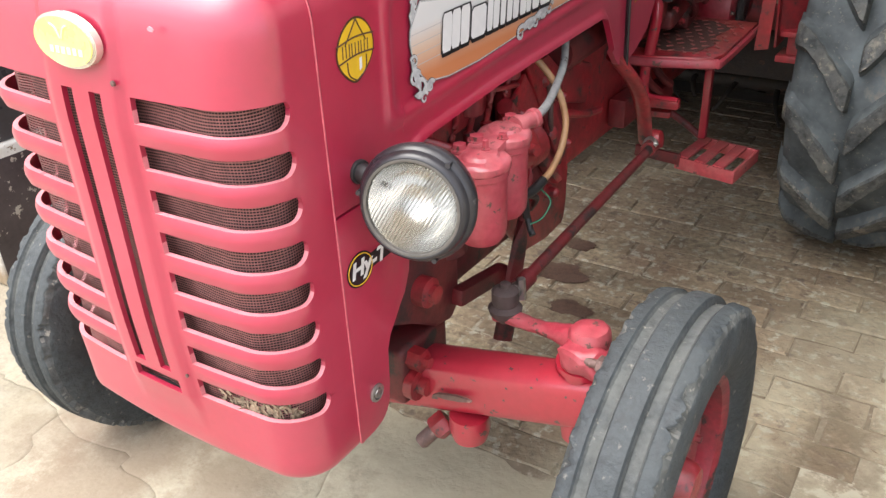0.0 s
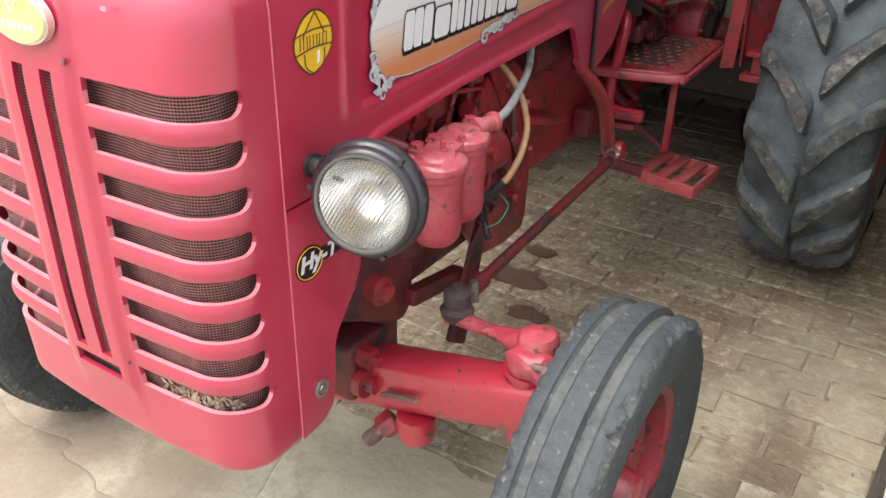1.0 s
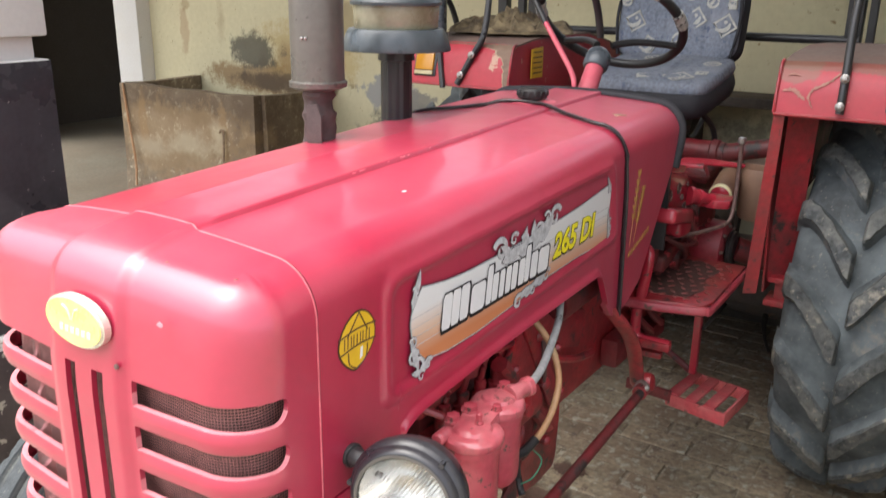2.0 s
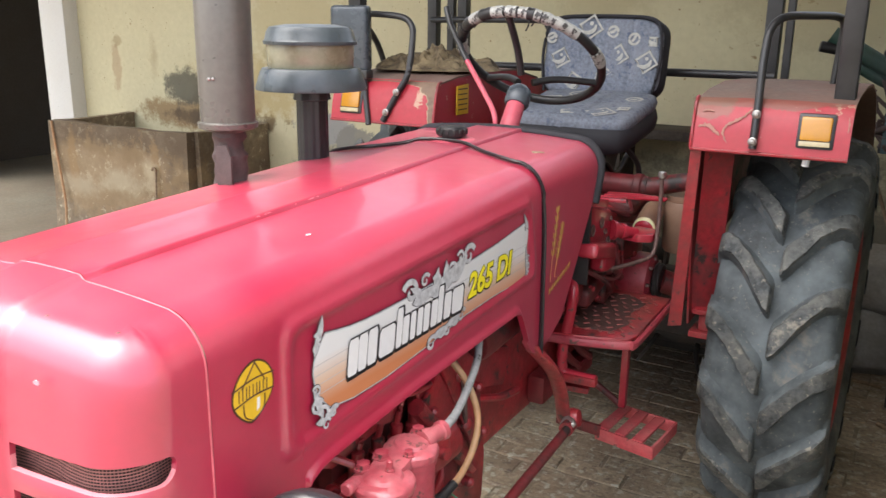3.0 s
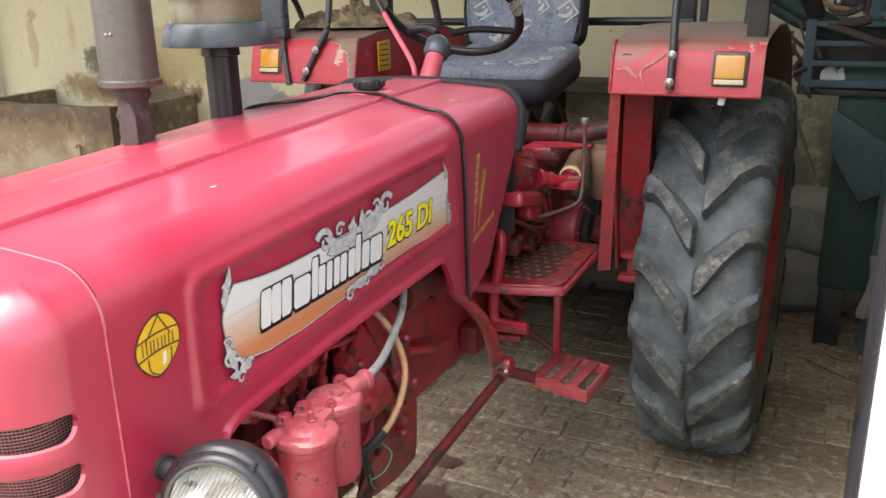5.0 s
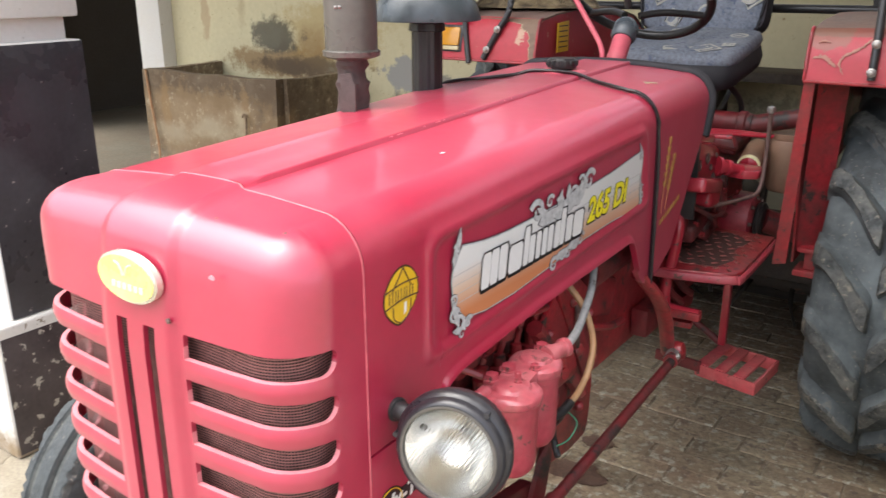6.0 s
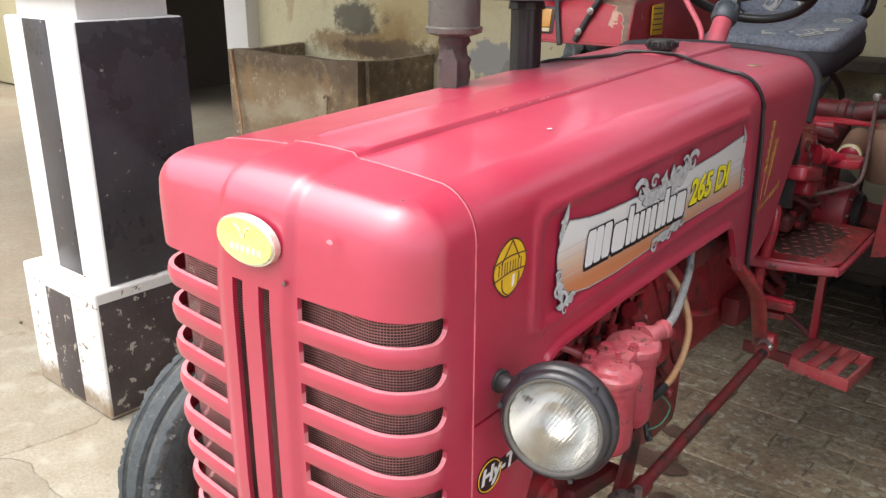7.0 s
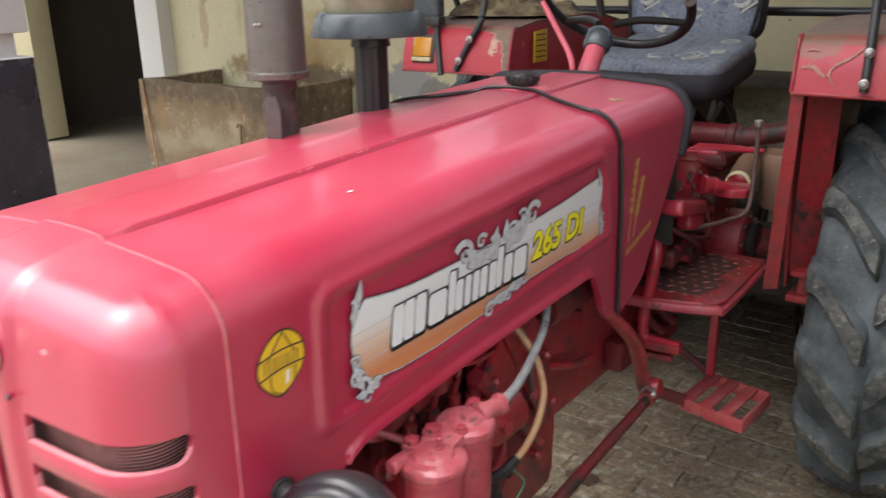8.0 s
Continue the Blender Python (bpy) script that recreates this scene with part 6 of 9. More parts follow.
tube(bm, [(0.302, 1.175, 0.560), (0.325, 1.185, 0.580), (0.300, 1.200, 0.585), (0.290, 1.190, 0.560)], 0.007, seg=8)
part("rod_band", bm, M_STEEL, rod, "bare steel clamp band")
bm = B()
tube(bm, [(0.262, 1.02, 0.845), (0.285, 1.055, 0.80), (0.292, 1.12, 0.735), (0.288, 1.18, 0.655), (0.285, 1.215, 0.575), (0.284, 1.228, 0.560)], 0.022, seg=12, flat=0.62, radius_of=lambda t: 0.025 - 0.006 * t)
part("drop_arm", bm, M_RED_OLD, tractor, "curved red steering drop arm")

# ---- engine and frame ----
bm = B()
prism(bm, [(0.205, y, z) for y, z in ((0.10, 0.66), (0.10, 0.60), (0.19, 0.562), (0.26, 0.526), (0.34, 0.470), (0.395, 0.458), (0.425, 0.485), (0.428, 0.66))], 0.012, (-0.41, 0, 0))
part("axle_support", bm, M_RED_DARK, tractor, "dark oily front support casting")
bm = B()
box(bm, (0.06, 0.318, 0.398), (0.26, 0.16, 0.13), bevel=0.016, seg=3)
part("pivot_bracket", bm, M_RED_DARK, tractor, "dark oily axle pivot bracket")
for prof, y, z, x, sg in (([(0.030, 0), (0.030, 0.025), (0.018, 0.03), (0.018, 0.04), (0.0, 0.041)], 0.290, 0.585, 0.205, 16), ([(0.024, 0), (0.024, 0.03), (0.012, 0.032), (0.012, 0.045)], 0.272, 0.436, 0.188, 6), ([(0.034, 0), (0.034, 0.02), (0.018, 0.022), (0.018, 0.04)], 0.268, 0.378, 0.188, 14)):
    bm = B()
    lathe(bm, prof, (x, y, z), (1, y, z), sg)
    part("support_bolt", bm, M_RED_OLD, tractor, "grimy red bolt")
bm = B()
tube(bm, [(0.22, 0.52, 0.655), (0.245, 0.60, 0.650), (0.247, 0.615, 0.60), (0.240, 0.57, 0.42), (0.238, 0.54, 0.33)], 0.022, seg=8, flat=0.5, steps=3)
box(bm, (0.215, 0.490, 0.495), (0.03, 0.19, 0.036), (-10, 0, 0), 0.006)
part("hanger_bracket", bm, M_RED_DARK, tractor, "dark red hanger bracket")
bm = B()
box(bm, (0.0, 0.62, 0.66), (0.34, 0.50, 0.34), bevel=0.02)
box(bm, (0.0, 0.60, 0.885), (0.27, 0.56, 0.13), bevel=0.015)
box(bm, (0.0, 0.60, 1.00), (0.18, 0.52, 0.11), bevel=0.03, seg=3)
for k in range(3):
    box(bm, (0.150, 0.42 + 0.16 * k, 0.80), (0.06, 0.10, 0.10), bevel=0.012)
    cyl(bm, (0.172, 0.42 + 0.16 * k, 0.70), (0.172, 0.42 + 0.16 * k, 0.60), 0.05, seg=14)
engine = part("engine_block", bm, M_RED_DARK, tractor, "oily dark red engine block")
bm = B()
prism(bm, [(0.185, y, z) for y, z in ((0.60, 0.88), (0.62, 0.56), (0.70, 0.468), (0.80, 0.453), (0.890, 0.458), (0.905, 0.49), (0.905, 0.60), (0.875, 0.84), (0.80, 0.90))], 0.010, (0.025, 0, 0))
part("bell_housing_flange", bm, M_RED_OLD, engine, "red bell-housing flange")
bm = B()
prism(bm, [(0.215, y, z) for y, z in ((0.56, 0.80), (0.70, 0.70), (0.76, 0.78), (0.66, 0.90))], 0.006, (0.012, 0, 0))
tube(bm, [(0.23, 0.57, 0.86), (0.235, 0.68, 0.74), (0.23, 0.80, 0.62)], 0.018, seg=8)
tube(bm, [(0.23, 0.56, 0.74), (0.245, 0.62, 0.735), (0.25, 0.66, 0.745)], 0.012, seg=8)
part("engine_brace", bm, M_RED_OLD, engine, "red engine brace")
bm = B()
box(bm, (0.215, 0.50, 0.735), (0.09, 0.26, 0.10), bevel=0.015)
for k in range(4):
    y = 0.40 + 0.062 * k
    lathe(bm, [(0.018, 0), (0.018, 0.03), (0.012, 0.034), (0.012, 0.055), (0.007, 0.058)], (0.215, y, 0.785), (0.215, y, 2), 10)
lathe(bm, [(0.05, 0), (0.05, 0.07), (0.04, 0.08)], (0.215, 0.63, 0.735), (0.215, 0.9, 0.735), 20)
part("injection_pump", bm, M_RED_OLD, engine, "grimy red injection pump")
for k in range(4):
    bm = B()
    y = 0.40 + 0.062 * k
    tube(bm, [(0.215, y, 0.84), (0.222, y + 0.01, 0.90), (0.20, y + 0.03 * (k - 1), 0.945), (0.15, 0.38 + 0.11 * k, 0.97)], 0.006, seg=7)
    part("injector_pipe", bm, M_RED_OLD, engine, "thin painted injector pipe")
for k, (y, z, r, h) in enumerate(((0.30, 0.90, 0.026, 0.05), (0.375, 0.925, 0.022, 0.05), (0.47, 0.905, 0.024, 0.055), (0.545, 0.915, 0.026, 0.05), (0.62, 0.93, 0.02, 0.04))):
    bm = B()
    lathe(bm, [(r, 0), (r, h * 0.6), (r * 0.7, h * 0.66), (r * 0.7, h), (r * 0.4, h * 1.05), (0, h * 1.06)], (0.215 - 0.02 * (k % 2), y, z - 0.03), None, 12)
    part("engine_fitting", bm, M_RED_OLD, engine, "grimy red engine fitting")
bm = B()
box(bm, (0.19, 0.43, 0.875), (0.05, 0.22, 0.055), (6, 0, 0), 0.012)
tube(bm, [(0.20, 0.24, 0.90), (0.235, 0.29, 0.888), (0.27, 0.315, 0.872)], 0.007, seg=8)
part("fuel_gallery", bm, M_RED_OLD, engine, "painted fuel gallery")
# studs, clips and lines that crowd the engine bay
rnd = random.Random(41)
for k, (y, z, r, ln) in enumerate(((0.33, 0.79, 0.012, 0.03), (0.52, 0.66, 0.010, 0.03), (0.60, 0.70, 0.014, 0.035), (0.70, 0.60, 0.012, 0.03), (0.80, 0.58, 0.012, 0.03), (0.64, 0.82, 0.011, 0.03), (0.74, 0.86, 0.013, 0.03), (0.83, 0.80, 0.011, 0.03), (0.86, 0.68, 0.011, 0.03), (0.78, 0.73, 0.016, 0.03))):
    bm = B()
    lathe(bm, [(r * 1.5, 0), (r * 1.5, ln * 0.3), (r, ln * 0.35), (r, ln), (r * 0.5, ln * 1.2), (0, ln * 1.22)], (0.205, y, z), (1.0, y - 0.1, z + 0.05), 6 if k % 2 else 10)
    part("engine_stud", bm, M_RED_OLD, engine)
for pts, r, mat in (([(0.19, 0.30, 0.93), (0.225, 0.36, 0.925), (0.235, 0.44, 0.945), (0.215, 0.53, 0.955)], 0.006, M_RED_OLD), ([(0.21, 0.42, 0.93), (0.245, 0.50, 0.915), (0.245, 0.58, 0.90), (0.22, 0.64, 0.88)], 0.005, M_RED_OLD),
                    ([(0.24, 0.56, 0.69), (0.262, 0.60, 0.665), (0.255, 0.66, 0.63), (0.22, 0.70, 0.58)], 0.007, M_BLACK), ([(0.20, 0.72, 0.93), (0.235, 0.745, 0.86), (0.24, 0.75, 0.78), (0.215, 0.80, 0.70)], 0.006, M_BOLT),
                    ([(0.26, 0.48, 0.70), (0.275, 0.54, 0.68), (0.268, 0.60, 0.70), (0.24, 0.64, 0.72)], 0.008, M_RED_OLD), ([(0.22, 0.60, 0.93), (0.25, 0.63, 0.955), (0.245, 0.70, 0.965), (0.21, 0.75, 0.955)], 0.007, M_RED_OLD)):
    bm = B()
    tube(bm, pts, r, seg=8)
    part("engine_line", bm, mat, engine)
bm = B()
prism(bm, [(0.222, y, z) for y, z in ((0.655, 0.92), (0.70, 0.935), (0.86, 0.67), (0.82, 0.64))], 0.004, (0.010, 0, 0))
part("diagonal_stay", bm, M_RED_OLD, engine, "flat red diagonal stay")
bm = B()
lathe(bm, [(0.036, 0), (0.040, 0.006), (0.040, 0.05), (0.030, 0.058), (0.012, 0.06), (0.012, 0.075)], (0.232, 0.575, 0.775), (0.36, 0.555, 0.79), 18)
part("lift_pump", bm, M_RED_OLD, engine, "grimy lift pump")
bm = B()
prism(bm, [(0.150, y, z) for y, z in ((0.84, 0.95), (0.90, 1.02), (1.12, 1.02), (1.12, 0.70), (0.95, 0.60), (0.87, 0.62))], 0.015, (-0.30, 0, 0))
box(bm, (0.0, 1.45, 0.69), (0.32, 1.25, 0.29), bevel=0.03)
box(bm, (0.0, 1.52, 0.88), (0.30, 0.50, 0.20), bevel=0.03)
box(bm, (0.0, 1.95, 0.80), (0.34, 0.60, 0.42), bevel=0.04)
gear = part("transmission_housing", bm, M_RED_OLD, tractor, "grimy red transmission housing")
bm = B()
box(bm, (0.165, 0.96, 0.79), (0.05, 0.22, 0.10), (-18, 0, 0), 0.012)
tube(bm, [(0.18, 0.88, 0.74), (0.20, 1.0, 0.70), (0.20, 1.10, 0.68)], 0.010, seg=8)
tube(bm, [(0.20, 0.90, 0.96), (0.215, 0.93, 0.90), (0.21, 0.95, 0.84)], 0.007, seg=8)
part("clutch_linkage", bm, M_RED_OLD, gear, "red clutch linkage")
bm = B()
lathe(bm, [(0.045, 0), (0.05, 0.02), (0.05, 0.20), (0.04, 0.22)], (0.19, 0.86, 0.885), (0.19, 1.2, 0.90), 18)
part("starter_motor", bm, M_RED_DARK, engine, "oily starter motor")

# fuel filters
filt = None
for x, y, zb, zt, r in ((0.330, 0.312, 0.712, 0.850, 0.0455), (0.322, 0.408, 0.718, 0.862, 0.0415)):
    bm = B()
    k = r / 0.0455
    lathe(bm, [(0.0, -0.010), (0.012 * k, -0.008), (0.014 * k, 0.002), (0.034 * k, 0.004), (0.0425 * k, 0.016), (0.0445 * k, 0.03), (r, zt - zb - 0.020), (r, zt - zb - 0.012), (0.049 * k, zt - zb - 0.010), (0.049 * k, zt - zb)], (x, y, zb), None, 28)
    if filt is None:
        filt = part("fuel_filter", bm, M_FLAKED, tractor, "twin red fuel filters with flaking paint")
    else:
        part("filter_bowl", bm, M_FLAKED, filt)
bm = B()
for x, y, z, k in ((0.330, 0.312, 0.851, 1.0), (0.322, 0.408, 0.863, 0.92)):
    lathe(bm, [(0.051 * k, 0), (0.0525 * k, 0.004), (0.052 * k, 0.013), (0.047 * k, 0.018), (0.034 * k, 0.0205), (0.030 * k, 0.026), (0.017 * k, 0.029), (0.0, 0.0295)], (x, y, z), None, 30)
prism(bm, [(x, y, 0.853 + 0.12 * (y - 0.312)) for x, y in ((0.352, 0.315), (0.346, 0.41), (0.326, 0.43), (0.298, 0.42), (0.288, 0.36), (0.298, 0.305))], 0.006, (0, 0, 0.022))
lathe(bm, [(0.018, 0.0), (0.019, 0.010), (0.015, 0.022), (0.015, 0.040), (0.018, 0.042), (0.018, 0.052), (0.012, 0.056)], (0.335, 0.425, 0.884), (0.352, 0.50, 0.888), 16)
cyl(bm, (0.30, 0.28, 0.868), (0.30, 0.25, 0.868), 0.012, seg=12, bevel=0.003)
for v in bm.verts:
    v.co += 0.0014 * Vector(noise.noise_vector(v.co * 60))
part("filter_head", bm, M_FILTERHEAD, filt, "lumpy pinkish red cast filter head")
for x, y, z, r, h in ((0.338, 0.318, 0.876, 0.006, 0.022), (0.300, 0.352, 0.876, 0.013, 0.012), (0.316, 0.440, 0.886, 0.011, 0.013), (0.292, 0.31, 0.872, 0.012, 0.014), (0.338, 0.375, 0.880, 0.008, 0.010)):
    bm = B()
    lathe(bm, [(r * 1.4, 0), (r * 1.4, h * 0.35), (r, h * 0.4), (r, h), (r * 0.5, h * 1.1), (0, h * 1.12)], (x, y, z), None, 6)
    part("filter_bolt", bm, M_FLAKED, filt)
bm = B()
tube(bm, [(0.348, 0.466, 0.887), (0.330, 0.55, 0.882), (0.300, 0.65, 0.886), (0.270, 0.745, 0.905), (0.250, 0.79, 0.95), (0.24, 0.80, 1.03)], 0.0080, seg=12)
part("grey_fuel_hose", bm, M_HOSE_GREY, tractor, "grey braided fuel hose")
bm = B()
tube(bm, [(0.215, 0.66, 0.95), (0.250, 0.675, 0.92), (0.285, 0.685, 0.87), (0.308, 0.680, 0.81), (0.318, 0.645, 0.765), (0.320, 0.60, 0.735), (0.318, 0.565, 0.722)], 0.0070, seg=12)
part("tan_fuel_hose", bm, M_HOSE_TAN, tractor, "tan plastic fuel pipe")
bm = B()
tube(bm, [(0.318, 0.568, 0.723), (0.312, 0.53, 0.712), (0.300, 0.49, 0.712)], 0.0098, seg=10)
cyl(bm, (0.30, 0.52, 0.70), (0.302, 0.528, 0.655), 0.010, 0.008, seg=10)
tube(bm, [(0.29, 0.55, 0.655), (0.302, 0.545, 0.62), (0.31, 0.54, 0.610)], 0.007, seg=8)
part("hose_elbow", bm, M_BLACK, tractor, "black rubber hose elbow")
bm = B()
tube(bm, [(0.315, 0.555, 0.71), (0.328, 0.58, 0.675), (0.322, 0.56, 0.645), (0.310, 0.53, 0.64)], 0.0017, seg=6)
part("loose_wire", bm, M_GREEN_WIRE, tractor, "loose green wire")
bm = B()
cyl(bm, (0.215, 0.635, 0.950), (0.235, 0.60, 0.958), 0.013, seg=8)
tube(bm, [(0.19, 0.56, 0.985), (0.22, 0.60, 0.962), (0.235, 0.64, 0.975)], 0.008, seg=7)
part("pipe_union", bm, M_RED_OLD, engine, "red pipe union")

# ---- exhaust and air cleaner ----
bm = B()
lathe(bm, [(0.036, 0.0), (0.034, 0.012), (0.033, 0.03), (0.035, 0.045), (0.032, 0.06), (0.036, 0.075), (0.031, 0.085), (0.029, 0.10), (0.034, 0.112), (0.030, 0.13)], (-0.226, 0.575, 1.235), None, 30)
for v in bm.verts:
    v.co += 0.007 * Vector(noise.noise_vector(v.co * 32)) * (1 if v.co.z < 1.36 else 0)
prism(bm, [(-0.204 + 0.02 * u, 0.545 - 0.006 * abs(u), z) for u, z in ((-1, 1.245), (1, 1.245), (1, 1.31), (0.2, 1.335), (-1, 1.33))], 0.002, (0, -0.006, 0))
stub = part("exhaust_stub", bm, M_RUST, tractor, "rusty exhaust stub")
bm = B()
lathe(bm, [(0.028, -0.01), (0.050, -0.004), (0.0595, 0.0), (0.0605, 0.010), (0.0550, 0.013), (0.0550, 0.62), (0.050, 0.64), (0.03, 0.655), (0.028, 0.90), (0.025, 0.90), (0.025, 0.7)], (-0.226, 0.575, 1.366), (-0.222, 0.575, 2.3), 36)
part("muffler", bm, M_MUFFLER, tractor, "tall dull grey muffler")
bm = B()
for z in (1.465, 1.4655):
    lathe(bm, [(0.004, 0), (0.003, 0.003), (0.0, 0.004)], (-0.226 + (0.009 if z == 1.465 else 0.018), 0.575 - (0.0545 if z == 1.465 else 0.0522), z), (0.3, -0.2, z), 8)
part("rivets", bm, M_STEEL, tractor, "small bare rivets")
bm = B()
ring = []
prev = None
for z, r in ((1.25, 0.034), (1.40, 0.034), (1.402, 0.041), (1.418, 0.041), (1.42, 0.036), (1.44, 0.034)):
    ring = [bm.verts.new((-0.232 + (r + (0.0025 if k % 4 < 2 and z < 1.41 else 0)) * math.cos(k * math.tau / 48), 0.852 + (r + (0.0025 if k % 4 < 2 and z < 1.41 else 0)) * math.sin(k * math.tau / 48), z)) for k in range(48)]
    if prev:
        for k in range(48):
            bm.faces.new((prev[k], prev[(k + 1) % 48], ring[(k + 1) % 48], ring[k]))
    prev = ring
part("intake_pipe", bm, M_BLACK, tractor, "ribbed black intake pipe")
c = (-0.232, 0.852, 1.425)
bm = B()
lathe(bm, [(0.93 * r, h) for r, h in [(0.040, 0.012), (0.120, 0.002), (0.136, 0.0), (0.137, 0.004), (0.124, 0.040), (0.118, 0.048), (0.112, 0.049), (0.03, 0.049)]], c, None, 44)
pre = part("pre_cleaner", bm, M_GREYWORN, tractor, "grey air pre-cleaner with a clouded bowl")
bm = B()
lathe(bm, [(0.93 * r, h) for r, h in [(0.101, 0.046), (0.104, 0.050), (0.107, 0.101), (0.106, 0.104)]], c, None, 44)
part("bowl", bm, M_CREAM, pre, "clouded amber dust bowl")
bm = B()
lathe(bm, [(0.93 * r, h) for r, h in [(0.113, 0.100), (0.114, 0.107), (0.110, 0.111), (0.106, 0.127), (0.098, 0.138), (0.06, 0.144), (0.0, 0.145)]], c, None, 44)
part("lid", bm, M_GREYWORN, pre, "weathered grey lid")

# ---- driver's place ----
bm = B()
cyl(bm, (-0.010, 1.40, 1.24), (-0.022, 1.525, 1.375), 0.028, 0.026, seg=20)
column = part("steering_column", bm, M_COLUMN, tractor, "pinkish red steering column")
bm = B()
lathe(bm, [(0.030, 0.0), (0.036, 0.010), (0.037, 0.042), (0.033, 0.052), (0.026, 0.060), (0.0, 0.063)], (-0.0195, 1.50, 1.349), (-0.031, 1.625, 1.484), 24)
part("column_cap", bm, M_GREYPLASTIC, column, "worn grey rubber hub cap")
wc = Vector((-0.030, 1.615, 1.475))
wn_ = Vector((0.0, -0.62, -0.78)).normalized()
wu = wn_.cross(Vector((1, 0, 0))).normalized()
wr = wu.cross(wn_).normalized()
RW = 0.212


def on_wheel(a, r=RW, out=0.0):
    return wc + wr * (r * math.cos(a)) + wu * (r * math.sin(a)) + wn_ * out


bm = B()
tube(bm, [on_wheel(k * math.tau / 48) for k in range(48)], 0.0135, seg=12, steps=1, closed=True)
swheel = part("steering_wheel", bm, M_BLACK, tractor, "black steering wheel half wrapped in silver tape")
UP = math.pi / 2 if wu.z > 0 else -math.pi / 2
rnd = random.Random(23)
ang = -1.95
while ang < 1.5:
    wide = rnd.uniform(0.05, 0.22)
    if -1.0 < ang < 1.0 or rnd.random() < 0.55:
        bm = B()
        lump = rnd.uniform(0, 9)
        tube(bm, [on_wheel(UP + ang + wide * t) for t in np.linspace(0, 1, 7)], 0.0172, seg=14, steps=1, radius_of=lambda t: 0.0165 + 0.0016 * noise.noise((t * 5, lump, 1)))
        for v in bm.verts:
            v.co += 0.0016 * Vector(noise.noise_vector(v.co * 70))
        part("tape_band", bm, M_TAPE if rnd.random() < 0.78 else M_BLACK, swheel, "torn silver tape")
    ang += wide * (0.96 if rnd.random() < 0.75 else 1.25)
for t, l in ((-0.35, 0.03), (-0.28, 0.045), (0.55, 0.025)):
    bm = B()
    p = on_wheel(UP + t)
    tube(bm, [p, p + Vector((0.004, 0, -l * 0.6)), p + Vector((-0.006, 0.004, -l))], 0.0022, seg=6)
    part("tape_strand", bm, M_BLACK, swheel, "hanging tape strand")
hubp = Vector((-0.027, 1.560, 1.410))
for a in (UP, UP + math.tau / 3, UP - math.tau / 3):
    bm = B()
    tube(bm, [hubp + (on_wheel(a) - hubp) * 0.12, hubp.lerp(on_wheel(a), 0.45) + wn_ * -0.012, on_wheel(a)], 0.0105, seg=10)
    part("spoke", bm, M_BLACK, swheel)
bm = B()
tube(bm, [(-0.032, 1.40, 1.290), (-0.034, 1.402, 1.318), (-0.053, 1.42, 1.345), (-0.097, 1.45, 1.388), (-0.182, 1.50, 1.473)], 0.0075, seg=10)
lever = part("hand_throttle", bm, M_COLUMN, tractor, "thin hand throttle lever, red below")
bm = B()
tube(bm, [(-0.178, 1.498, 1.469), (-0.225, 1.525, 1.523), (-0.267, 1.55, 1.573), (-0.291, 1.57, 1.619)], 0.0092, seg=10, steps=2)
part("grip", bm, M_BLACK, lever, "long black sleeve")


